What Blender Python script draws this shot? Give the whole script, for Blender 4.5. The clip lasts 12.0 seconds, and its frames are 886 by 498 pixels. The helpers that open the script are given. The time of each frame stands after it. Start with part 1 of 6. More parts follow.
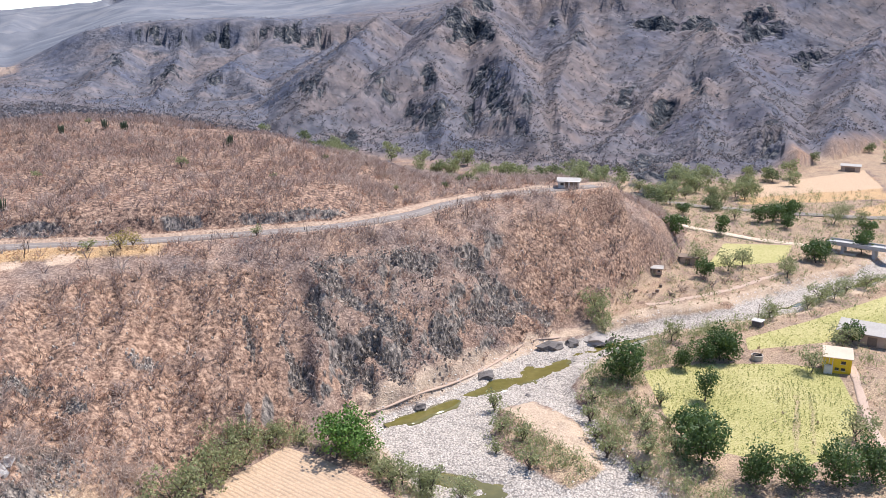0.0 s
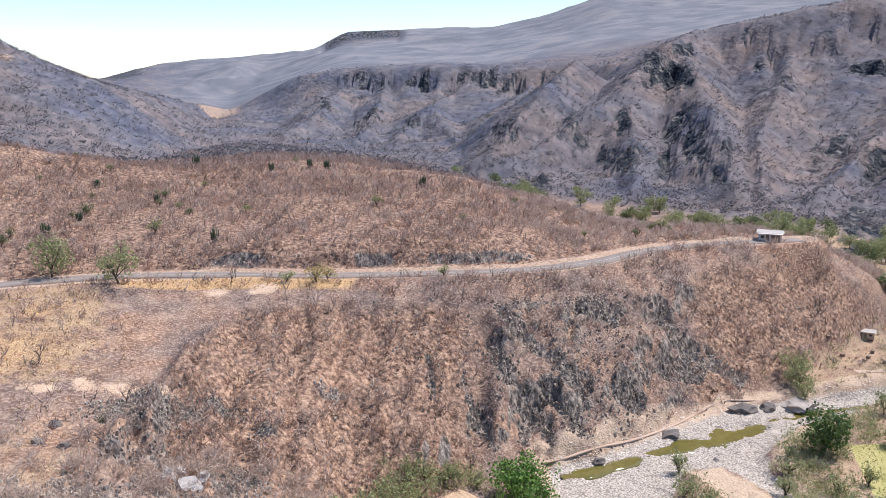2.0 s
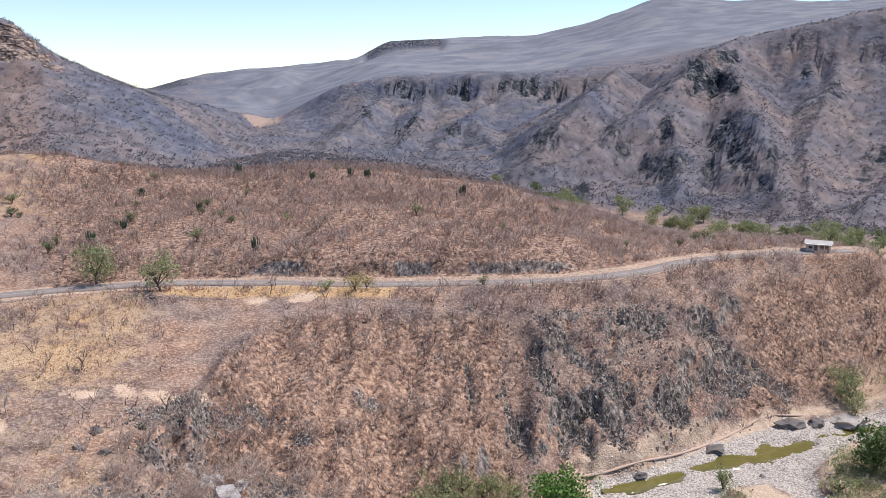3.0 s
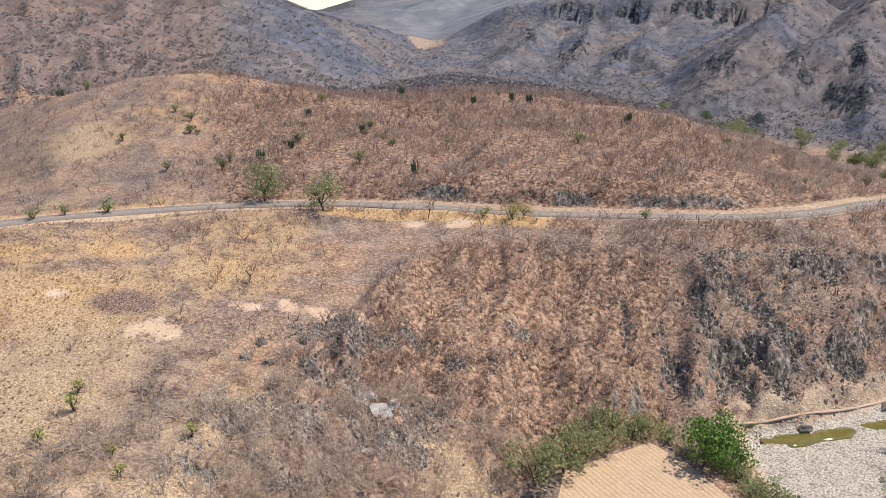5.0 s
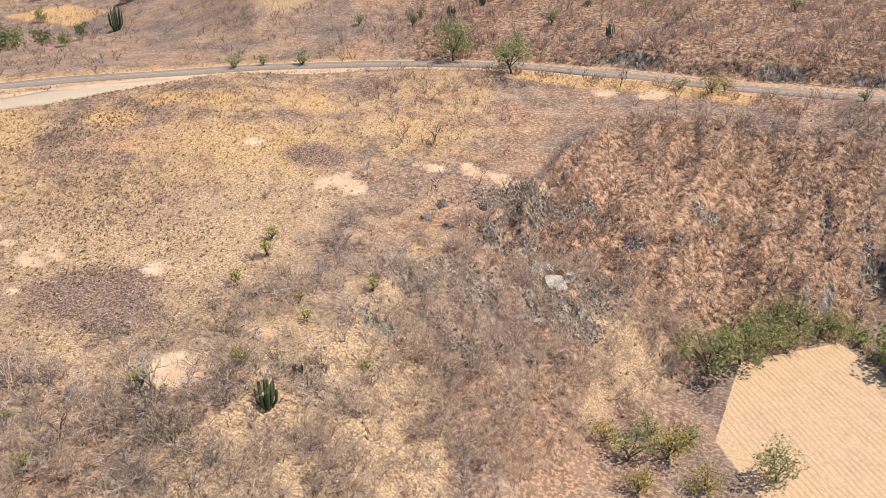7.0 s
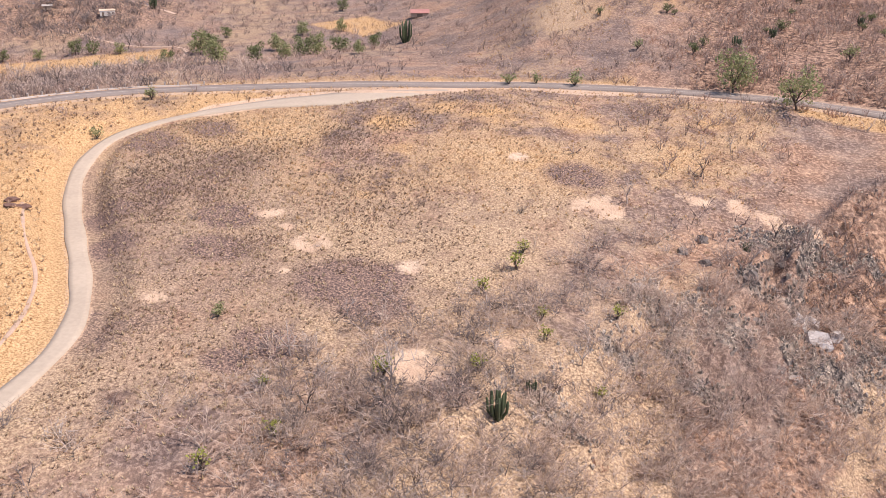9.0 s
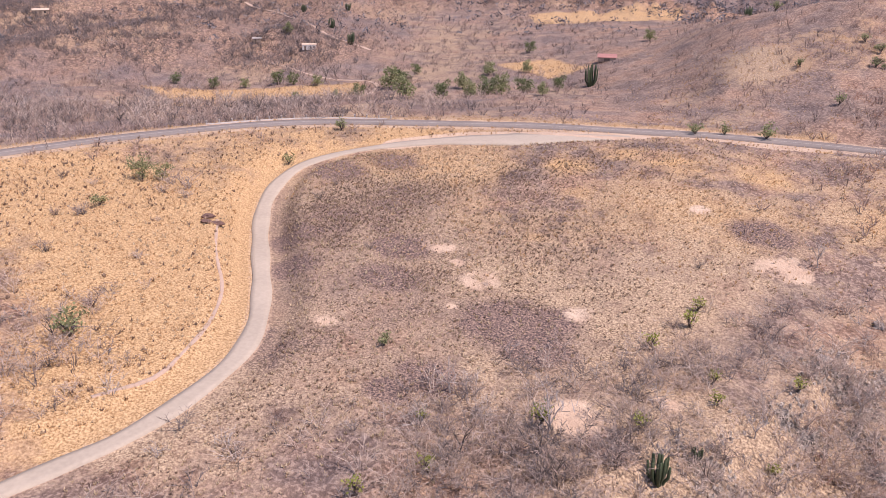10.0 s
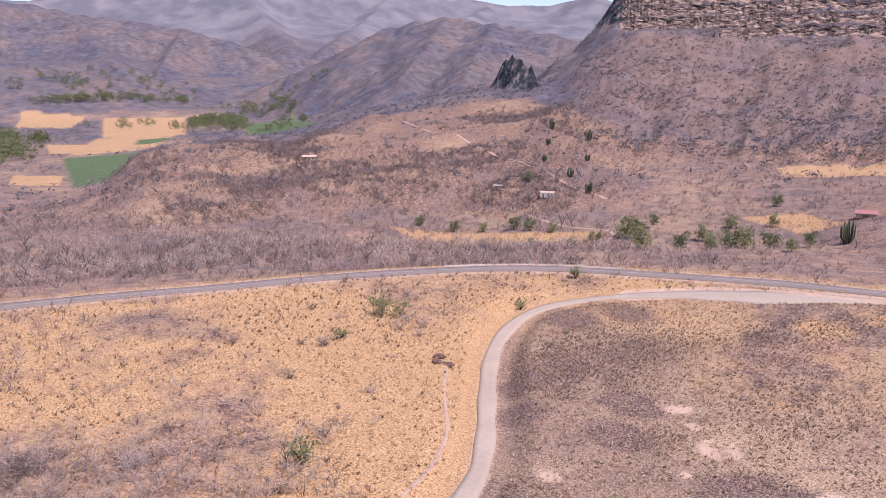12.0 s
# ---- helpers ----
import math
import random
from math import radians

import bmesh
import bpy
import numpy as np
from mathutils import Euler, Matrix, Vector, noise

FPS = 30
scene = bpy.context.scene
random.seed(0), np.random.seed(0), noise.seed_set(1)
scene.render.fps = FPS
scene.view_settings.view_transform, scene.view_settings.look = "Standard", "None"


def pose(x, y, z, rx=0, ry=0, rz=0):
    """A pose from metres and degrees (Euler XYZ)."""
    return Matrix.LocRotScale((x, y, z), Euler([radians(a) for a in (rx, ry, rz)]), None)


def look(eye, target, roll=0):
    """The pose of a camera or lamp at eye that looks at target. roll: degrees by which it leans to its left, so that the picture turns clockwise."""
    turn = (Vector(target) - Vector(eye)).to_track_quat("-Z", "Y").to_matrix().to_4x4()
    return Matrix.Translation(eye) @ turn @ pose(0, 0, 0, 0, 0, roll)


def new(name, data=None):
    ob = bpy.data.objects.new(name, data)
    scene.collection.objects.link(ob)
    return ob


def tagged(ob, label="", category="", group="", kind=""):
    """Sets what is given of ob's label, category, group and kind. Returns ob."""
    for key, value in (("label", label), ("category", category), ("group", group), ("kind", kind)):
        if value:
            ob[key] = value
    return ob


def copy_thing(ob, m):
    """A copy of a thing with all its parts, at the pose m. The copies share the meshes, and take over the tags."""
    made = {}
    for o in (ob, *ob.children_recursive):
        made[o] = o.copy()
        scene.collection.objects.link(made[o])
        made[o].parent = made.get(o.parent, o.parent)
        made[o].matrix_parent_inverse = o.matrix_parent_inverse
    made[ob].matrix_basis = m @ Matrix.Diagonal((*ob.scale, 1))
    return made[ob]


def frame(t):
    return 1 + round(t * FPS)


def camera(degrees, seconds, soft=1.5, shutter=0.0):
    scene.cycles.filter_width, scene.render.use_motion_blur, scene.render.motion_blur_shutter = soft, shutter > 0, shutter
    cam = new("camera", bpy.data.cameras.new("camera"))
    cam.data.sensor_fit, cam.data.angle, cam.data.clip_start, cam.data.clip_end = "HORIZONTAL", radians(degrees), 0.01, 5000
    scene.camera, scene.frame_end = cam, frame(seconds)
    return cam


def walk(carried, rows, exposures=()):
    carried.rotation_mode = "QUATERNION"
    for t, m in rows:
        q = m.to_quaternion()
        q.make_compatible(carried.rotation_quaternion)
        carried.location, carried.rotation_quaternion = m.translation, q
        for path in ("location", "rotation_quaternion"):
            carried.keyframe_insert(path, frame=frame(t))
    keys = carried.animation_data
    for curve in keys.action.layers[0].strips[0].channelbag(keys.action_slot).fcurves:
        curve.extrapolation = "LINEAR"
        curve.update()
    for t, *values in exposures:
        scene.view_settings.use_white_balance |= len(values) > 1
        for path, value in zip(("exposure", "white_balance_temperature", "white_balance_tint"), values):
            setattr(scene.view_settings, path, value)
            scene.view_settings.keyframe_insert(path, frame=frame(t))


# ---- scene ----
# The camera hovers about 98 m over a canyon river and turns to its left.
# The plan below is drawn in units of 1.4 m: a two-lane road is 5 units wide, the eye 70 units up.
UNIT = 1.4
cam = camera(54.91, 12.0, soft=0.8)
# time, place (units), heading, tilt and roll (degrees)
ROWS = [
    (0.0, -0.00, 0.00, 70.08, -29.55, -14.35, 0.26),
    (0.5, -0.05, 0.14, 70.05, -26.46, -13.73, 0.21),
    (1.0, 0.03, 0.33, 70.04, -22.91, -12.87, 0.17),
    (1.5, 0.25, 0.76, 70.06, -19.31, -12.10, 0.24),
    (2.0, 0.51, 1.24, 70.11, -16.80, -11.52, 0.20),
    (2.5, 0.77, 1.83, 70.12, -15.36, -11.12, 0.06),
    (2.7, 0.88, 2.05, 70.10, -14.86, -10.95, -0.00),
    (4.3, 1.22, 4.17, 69.89, -8.07, -11.81, -0.17),
    (4.5, 1.21, 4.45, 69.92, -6.71, -12.99, -0.09),
    (5.0, 1.16, 5.07, 69.97, -3.29, -15.93, -0.05),
    (5.5, 0.87, 5.74, 70.00, 0.13, -18.62, 0.05),
    (6.0, 0.52, 6.45, 70.09, 3.35, -21.58, 0.05),
    (6.5, 0.27, 7.02, 70.21, 6.11, -23.69, -0.08),
    (6.7, 0.20, 7.18, 70.21, 7.29, -24.39, -0.12),
    (8.3, 0.17, 7.33, 69.33, 20.38, -26.36, -0.20),
    (8.5, 0.05, 7.45, 69.35, 22.34, -25.48, -0.19),
    (9.0, -0.29, 7.81, 69.43, 27.41, -23.53, -0.09),
    (9.5, -0.69, 8.15, 69.48, 33.45, -22.22, 0.07),
    (10.0, -1.06, 8.51, 69.52, 39.54, -20.93, 0.20),
    (10.5, -1.48, 8.81, 69.57, 44.87, -18.61, 0.21),
    (11.0, -1.91, 9.05, 69.61, 49.20, -15.61, 0.03),
    (11.5, -2.39, 9.25, 69.63, 51.89, -13.37, -0.30),
    (12.0, -3.02, 9.41, 69.70, 55.29, -11.24, -0.50),
]



def flown(x, y, z, heading, tilt, roll):
    return Matrix.Translation((x * UNIT, y * UNIT, z * UNIT)) @ pose(0, 0, 0, 0, 0, heading) @ pose(0, 0, 0, 90 + tilt) @ pose(0, 0, 0, 0, 0, roll)


walk(cam, [(row[0], flown(*row[1:])) for row in ROWS],
     exposures=[(0.0, 0.81, 6250, 12), (2.5, 0.57, 6300, 13), (4.5, 0.34, 6600, 11), (5.5, 0.64, 7250, 8), (6.5, 0.64, 7650, 9), (8.5, 0.61, 7300, 19),
                (9.5, 0.55, 6900, 25), (10.5, 0.39, 6600, 31), (12.0, 0.38, 6450, 34)])

# ---- world and sun ----
SUN_HEADING, SUN_HEIGHT = -84.0, 60.0   # degrees to the left of +Y, degrees over the horizon
world = bpy.data.worlds.new("sky")
scene.world = world
world.use_nodes = True
wn = world.node_tree
sky = wn.nodes.new("ShaderNodeTexSky")
sky.sky_type = "NISHITA"
sky.sun_disc = False
sky.sun_elevation = radians(SUN_HEIGHT)
sky.sun_rotation = radians(-SUN_HEADING)
sky.dust_density = 0.1
sky.ozone_density = 2.0
sky.air_density = 1.0
sky.altitude = 1600.0
bg = wn.nodes["Background"]
bg.inputs["Strength"].default_value = 0.12
wn.links.new(sky.outputs[0], bg.inputs[0])
sun_data = bpy.data.lights.new("sun", "SUN")
sun_data.energy, sun_data.angle, sun_data.color = 3.8, radians(0.53), (1.0, 0.95, 0.88)
sun = new("sun", sun_data)
a, b = radians(SUN_HEADING), radians(SUN_HEIGHT)
toward = Vector((-math.sin(a) * math.cos(b), math.cos(a) * math.cos(b), math.sin(b)))
sun.matrix_world = look(toward * 300, (0, 0, 0))


# ---- arithmetic for the land ----
def hashed(ix, iy, seed):
    h = (ix.astype(np.int64) * 374761393 + iy.astype(np.int64) * 668265263 + seed * 974634777) & 0xFFFFFFFF
    h = ((h ^ (h >> 13)) * 1274126177) & 0xFFFFFFFF
    return ((h ^ (h >> 16)) & 0xFFFF) / 65535.0


def wave(x, y, size, seed):
    """Smooth value noise from -1 to 1, with bumps of about that size in metres."""
    u, v = x / size, y / size
    i, j = np.floor(u), np.floor(v)
    fu, fv = u - i, v - j
    fu, fv = fu * fu * (3 - 2 * fu), fv * fv * (3 - 2 * fv)
    n00, n10 = hashed(i, j, seed), hashed(i + 1, j, seed)
    n01, n11 = hashed(i, j + 1, seed), hashed(i + 1, j + 1, seed)
    return 2 * ((n00 * (1 - fu) + n10 * fu) * (1 - fv) + (n01 * (1 - fu) + n11 * fu) * fv) - 1


def fractal(x, y, size, seed, octaves=4, gain=0.5):
    total, amount = 0 * x, 1.0
    for n in range(octaves):
        total = total + amount * wave(x + 17.3 * n, y - 9.1 * n, size / 2 ** n, seed + n)
        amount *= gain
    return total


def crests(x, y, size, seed, octaves=3):
    """Noise with sharp crests, 0 to about 1."""
    total, amount = 0 * x, 0.6
    for n in range(octaves):
        total = total + amount * (1 - np.abs(wave(x + 31 * n, y + 7 * n, size / 2 ** n, seed + n))) ** 1.6
        amount *= 0.5
    return total


def ease(low, high, v):
    t = np.clip((v - low) / (high - low), 0, 1)
    return t * t * (3 - 2 * t)


def along(x, y, line):
    """The distance from a line through points, and how far along it (0 to 1 by point)."""
    best, where = np.full(np.shape(x), 1e9), np.zeros(np.shape(x))
    for n in range(len(line) - 1):
        (ax, ay), (bx, by) = line[n][:2], line[n + 1][:2]
        dx, dy = bx - ax, by - ay
        t = np.clip(((x - ax) * dx + (y - ay) * dy) / (dx * dx + dy * dy), 0, 1)
        d = np.hypot(x - ax - t * dx, y - ay - t * dy)
        where = np.where(d < best, n + t, where)
        best = np.minimum(best, d)
    return best, where


def inside(x, y, ring):
    """The depth inside a closed ring: positive within, negative without."""
    best, _ = along(x, y, list(ring) + [ring[0]])
    odd = np.zeros(np.shape(x), bool)
    for (ax, ay), (bx, by) in zip(ring, list(ring[1:]) + [ring[0]]):
        if ay != by:
            odd ^= ((ay > y) != (by > y)) & (x < (bx - ax) * (y - ay) / (by - ay) + ax)
    return np.where(odd, best, -best)


def smooth_line(points, step=2.0):
    """A round curve through points, as closely spaced points."""
    p = np.array(points, float)
    p = np.vstack([2 * p[0] - p[1], p, 2 * p[-1] - p[-2]])
    out = []
    for i in range(1, len(p) - 2):
        n = max(2, int(np.linalg.norm(p[i + 1] - p[i]) / step))
        for k in range(n):
            t = k / n
            out.append(0.5 * (2 * p[i] + (p[i + 1] - p[i - 1]) * t + (2 * p[i - 1] - 5 * p[i] + 4 * p[i + 1] - p[i + 2]) * t * t
                              + (3 * p[i] - p[i - 1] - 3 * p[i + 1] + p[i + 2]) * t ** 3))
    out.append(p[-2])
    return np.array(out)


# ---- plan of the land ----
# Breaklines of the canyon: heading to the left of +Y (degrees), distance from the origin (m), height (m).
FOOT = [(-62, 330, 2), (-55, 325, 2), (-50, 290, 2), (-46, 256, 3), (-44, 240, 3.2), (-42, 216, 2.5), (-40, 200, 2), (-37, 188, 1), (-33, 173, 0.6), (-30, 160, 0.5),
        (-25, 147, 0.5), (-20, 139, 1), (-12, 122, 1.5), (-5, 103, 2), (5, 76, 3.5), (15, 56, 6), (25, 42, 10), (40, 36, 14), (85, 34, 16)]
BROW = [(-62, 338, 2.5), (-55, 336, 2.5), (-48, 300, 3), (-46, 268, 4), (-44.6, 254, 11), (-43.3, 246, 17), (-41.6, 240, 21), (-40, 234, 23), (-37, 221, 25.3), (-33, 204, 24.5), (-29, 184, 22.5),
        (-25, 175, 23), (-20, 170, 24.5), (-15, 167, 25.5), (-8, 166, 26.5), (-3, 164, 26), (0, 152, 23), (2, 140, 20.5), (8, 120, 20), (15, 99, 19.5), (25, 76, 19), (40, 66, 18), (85, 60, 19)]
VERGE = [(-62, 350, 3), (-55, 345, 3), (-48, 308, 3), (-46, 276, 4.2), (-44.6, 262, 13.5), (-43.3, 255, 19), (-41.6, 249, 23), (-40, 243, 25), (-37, 229, 27), (-34, 217, 28), (-30, 203, 28), (-28, 191, 28), (-22, 180, 28), (-15, 176, 28),
         (-8, 176, 28), (0, 182, 28), (8, 187, 28), (15, 188, 28), (23, 187, 28), (30, 190, 27.5), (39, 192, 27), (47, 194, 27), (54, 192, 27), (62, 186, 27), (70, 181, 27), (85, 179, 27)]
BEYOND = [(-62, 372, 3), (-55, 366, 3), (-48, 316, 3), (-46, 284, 4.2), (-44.6, 270, 12), (-43.3, 263, 18), (-41.6, 258, 22.5), (-40, 254, 24.5), (-34, 232, 28.2), (-28, 212, 29), (-22, 205, 30), (-8, 200, 31), (0, 205, 30), (8, 214, 30), (15, 216, 30),
          (21, 216, 29), (25, 250, 26), (30, 285, 19), (40, 290, 15), (47, 292, 15), (54, 295, 15), (60, 285, 16), (70, 255, 21), (85, 255, 22)]
CREST = [(-62, 385, 2), (-55, 380, 2), (-48, 330, 3), (-46, 300, 3), (-44.6, 290, 7), (-43.3, 284, 12), (-41.6, 276, 18), (-38, 256, 26), (-35, 256, 26.5), (-28, 262, 27), (-24, 268, 31.5), (-21, 275, 33), (-18, 284, 37), (-15, 294, 37),
         (-10, 310, 39.8), (-5, 312, 39.6), (3, 310, 40), (7, 310, 43), (10, 306, 46.5), (13, 300, 48.5), (15, 300, 48), (18, 304, 45), (21, 310, 40), (25, 330, 29), (30, 352, 24), (40, 340, 18), (47, 340, 19), (60, 345, 18), (70, 330, 19), (85, 330, 18)]
DALE = [(-62, 560, 2), (-57, 530, 2), (-52, 420, 2), (-48, 370, 2), (-43, 370, 1), (-38, 370, 1), (-31, 395, 0), (-24, 430, 0), (-20, 510, 0), (-17, 600, 0), (-10, 760, 0), (-4, 900, 2), (2, 520, 18), (8, 400, 27), (13, 390, 28), (21, 400, 28),
        (28, 445, 28.5), (36, 450, 28), (42, 445, 30), (45, 470, 36), (48, 520, 44), (52, 640, 52), (58, 580, 44), (64, 500, 36), (70, 470, 34.5), (74, 480, 34), (75.5, 470, 20), (78, 450, 12), (85, 480, 10)]
RISE = [(-62, 640, 4), (-57, 610, 3), (-52, 480, 3), (-48, 425, 3), (-43, 425, 2), (-38, 440, 2), (-31, 462, 2), (-24, 500, 2), (-20, 585, 2), (-17, 690, 1), (-10, 850, 1), (-4, 1000, 4), (2, 640, 22), (8, 470, 30), (13, 460, 32), (21, 470, 33),
        (28, 500, 36), (36, 500, 36), (42, 500, 42), (45, 540, 50), (48, 600, 56), (52, 700, 59), (58, 660, 44), (64, 600, 28), (70, 600, 22), (74, 600, 13), (78, 640, 10), (85, 640, 8)]
SHOULDER = [(-62, 860, 90), (-57, 850, 95), (-50, 760, 85), (-43, 700, 74), (-37, 720, 68), (-31, 770, 60), (-24, 860, 55), (-17, 1020, 54), (-10, 1150, 52), (-6, 1250, 45), (-2, 1300, 5), (1, 900, 36), (5, 800, 64), (8, 790, 72), (12, 780, 76), (19, 790, 74),
            (28, 790, 92), (36, 790, 100), (41, 790, 110), (43, 790, 108), (45.5, 780, 88), (48, 800, 66), (52, 900, 62), (58, 1000, 40), (64, 1000, 16), (66, 1000, 10), (74, 1000, 10), (85, 1000, 9)]
RIM = [(-62, 1080, 175), (-57, 1060, 170), (-50, 1000, 160), (-42, 960, 144), (-37, 960, 130), (-34, 980, 119), (-31, 1000, 103), (-28.5, 1040, 80), (-25, 1250, 88), (-20, 1260, 82), (-16, 1260, 84), (-10, 1300, 77), (-7, 1330, 66), (-3, 1400, 12), (1, 1100, 42),
       (5, 900, 62), (7.2, 870, 74), (10, 850, 96), (12, 840, 125), (19, 850, 150), (28, 850, 175), (36, 850, 182), (42, 850, 178), (43.5, 850, 152), (45, 860, 118), (47, 880, 84), (50, 1000, 50), (54, 1300, 70), (60, 1350, 55), (62.5, 1420, 20), (64, 1450, 12), (67, 1450, 12), (74, 1450, 12), (85, 1450, 14)]
TABLE = [(-62, 1700, 230), (-50, 1600, 215), (-42, 1600, 190), (-34, 1600, 150), (-28, 1600, 122), (-24, 1600, 105), (-20, 1800, 96), (-10, 1900, 86), (-3, 2000, 8), (2, 1900, 20), (7, 1500, 80), (12, 1200, 130), (20, 1200, 160),
         (36, 1200, 185), (43, 1200, 155), (45.5, 1600, 90), (50, 1700, 80), (58, 1700, 70), (62, 1750, 60), (66, 1850, 60), (72, 1900, 80), (76, 1900, 110), (85, 1900, 120)]
HOLLOW = [(-62, 2600, 300), (-42, 2600, 265), (-28, 2600, 225), (-20, 2700, 165), (-10, 2700, 138), (-3, 2800, 30), (2, 2800, 40), (7, 2500, 60), (12, 2100, 90), (36, 2100, 120), (44, 2200, 110), (50, 2250, 110), (58, 2250, 105), (66, 2350, 120), (76, 2350, 120), (85, 2350, 130)]
FAR = [(-62, 3480, 408), (-40, 3480, 360), (-27, 3480, 389), (-25.5, 3480, 341), (-20, 3480, 256), (-13, 3480, 250), (-10, 3480, 230), (-8.6, 3480, 172), (-1, 3480, 126), (3, 3480, 90), (5, 3480, 47), (8, 3480, 60), (30, 3200, 150),
       (45, 3300, 330), (49, 3300, 338), (55, 3300, 356), (66, 3200, 380), (72, 3200, 372), (76, 3200, 330), (85, 3200, 344)]
BREAKLINES = [FOOT, BROW, VERGE, BEYOND, CREST, DALE, RISE, SHOULDER, RIM, TABLE, HOLLOW, FAR]

ROAD = smooth_line([(-215, -90), (-190, -20), (-181, 31), (-177, 49), (-171, 70), (-165, 94), (-156, 117), (-149, 129), (-140, 139), (-121, 153), (-103, 165), (-84, 174), (-70, 181), (-57, 185), (-42, 189),
                    (-27, 191), (-13, 191), (8, 186), (26, 180), (47, 176), (69, 173), (90, 176), (105, 183), (123, 187), (139, 187), (155, 186)], 3.0)
TRACK_LINE = smooth_line([(-84, 6, 18.4), (-78, 24, 18.8), (-75.5, 40, 19.2), (-75, 47, 19.4), (-76.5, 55.5, 19.6), (-79.5, 64, 19.8), (-84.5, 71, 20), (-92, 78, 20.2), (-102, 86, 20.5), (-113, 95, 21), (-121, 103, 22),
                          (-126, 111, 23.2), (-128, 119, 24.3), (-125.5, 128, 25.3), (-119, 136, 26.4), (-110, 143.8, 27.3), (-101, 150.5, 27.66), (-93, 158.5, 27.74), (-82, 168, 27.76)], 2.0)
TRACK = TRACK_LINE[:, :2]
BED = [(60, 133), (73, 135), (92, 142), (113, 148), (127, 147), (143, 148), (160, 146), (184, 149), (224, 152), (262, 160), (330, 170), (335, 145), (262, 146), (229, 143), (179, 136), (160, 137), (133, 138), (116, 135),
       (102, 126), (94, 107), (88, 89), (80, 50), (70, -30), (44, -30), (52, 60), (55, 96), (58, 118)]
BEAN_FIELD = [(118, 124), (132, 121), (148, 112), (154, 104), (141, 90), (125, 80), (112, 80), (104, 92), (107, 106)]
GREEN_FIELD = [(146, 121), (152, 127), (176, 128), (215, 132), (222, 118), (190, 112), (165, 116)]
PLOUGHED = [(26, 120), (42, 128), (46, 121), (50, 108), (52, 92), (38, 84), (24, 89), (20, 100)]
SMALL_FIELD = [(186, 172), (214, 191), (232, 178), (212, 165)]
ISLAND = [(76, 118), (84, 126), (92, 126), (93, 112), (86, 96), (76, 94), (74, 106)]


# pools of the river: points and widths
POOLS = [([(62, 130.5), (66, 131), (70, 131.5), (77, 133), (79.5, 134)], [1.0, 3.4, 1.6, 2.6, 0.6], "still olive-green pool in the stony river bed"),
         ([(81, 135), (88, 135.5), (94, 137), (102, 138.5), (110, 139)], [1.0, 3.6, 6.4, 7.6, 3.4], "olive-green river pool among pale stones"),
         ([(108, 139.5), (116, 142), (126, 142.5), (138, 142), (150, 141.5), (165, 141), (190, 142), (230, 147), (270, 152)], [1.6, 3.6, 4.0, 3.0, 2.4, 2.0, 2.0, 2.6, 3.0], "narrow green river between stony banks"),
         ([(60, 112), (63, 107), (66, 101), (67, 92)], [1.4, 5.0, 8.0, 7.0], "shallow brown river water over stones")]


def breakline(line, heading):
    a, r, z = np.array(line, float).T
    a = np.concatenate([a, [115, 180, 245, 285]])
    r = np.concatenate([r, [r[-1], (r[0] + r[-1]) / 2, (r[0] + r[-1]) / 2, r[0]]])
    z = np.concatenate([z, [z[-1], z[-1], z[0], z[0]]])
    r, z = np.interp(heading, a, r, period=360), np.interp(heading, a, z, period=360)
    return r, z


FINE = np.arange(-64.0, 90.01, 0.21)
HEADINGS = np.concatenate([FINE, np.arange(93.0, 294.0, 3.0)])
RANGES = np.concatenate([[4, 12, 20, 28, 35], np.arange(40, 125, 1.0), np.arange(125, 215, 0.6), np.arange(215, 345, 0.95), 345 * 1.013 ** np.arange(0, 201), np.arange(772, 900, 2.6)])
RANGES = np.unique(np.round(RANGES, 2))
RANGES = RANGES[RANGES < 3530]


def laid_out():
    """Heights of the land on the polar grid of HEADINGS and RANGES."""
    rs, zs = [], []
    dense = np.arange(-64, 296, 0.25)
    for line in BREAKLINES:
        r, z = breakline(line, dense)
        kernel = np.exp(-0.5 * (np.arange(-6, 7) / 2.0) ** 2)
        kernel /= kernel.sum()
        pad = lambda v: np.convolve(np.concatenate([v[-12:], v, v[:12]]), kernel, "same")[12:-12]
        rs.append(np.interp(HEADINGS, dense, pad(r)))
        zs.append(np.interp(HEADINGS, dense, pad(z)))
    under = np.full_like(rs[0], 10.0)
    rs, zs = np.array([under] + rs), np.array([zs[0] * 0.9] + zs)
    for n in range(1, len(rs)):
        rs[n] = np.maximum(rs[n], rs[n - 1] + 4)
    z = np.empty((len(HEADINGS), len(RANGES)))
    for i in range(len(HEADINGS)):
        z[i] = np.interp(RANGES, rs[:, i], zs[:, i])
    # round the breaks a little along the ranges
    soft = z.copy()
    for _ in range(3):
        soft[:, 1:-1] = (soft[:, :-2] + 2 * soft[:, 1:-1] + soft[:, 2:]) / 4
    return soft, rs, zs


# ---- materials ----
def material(name):
    m = bpy.data.materials.new(name)
    m.use_nodes = True
    return m, m.node_tree, m.node_tree.nodes["Principled BSDF"]


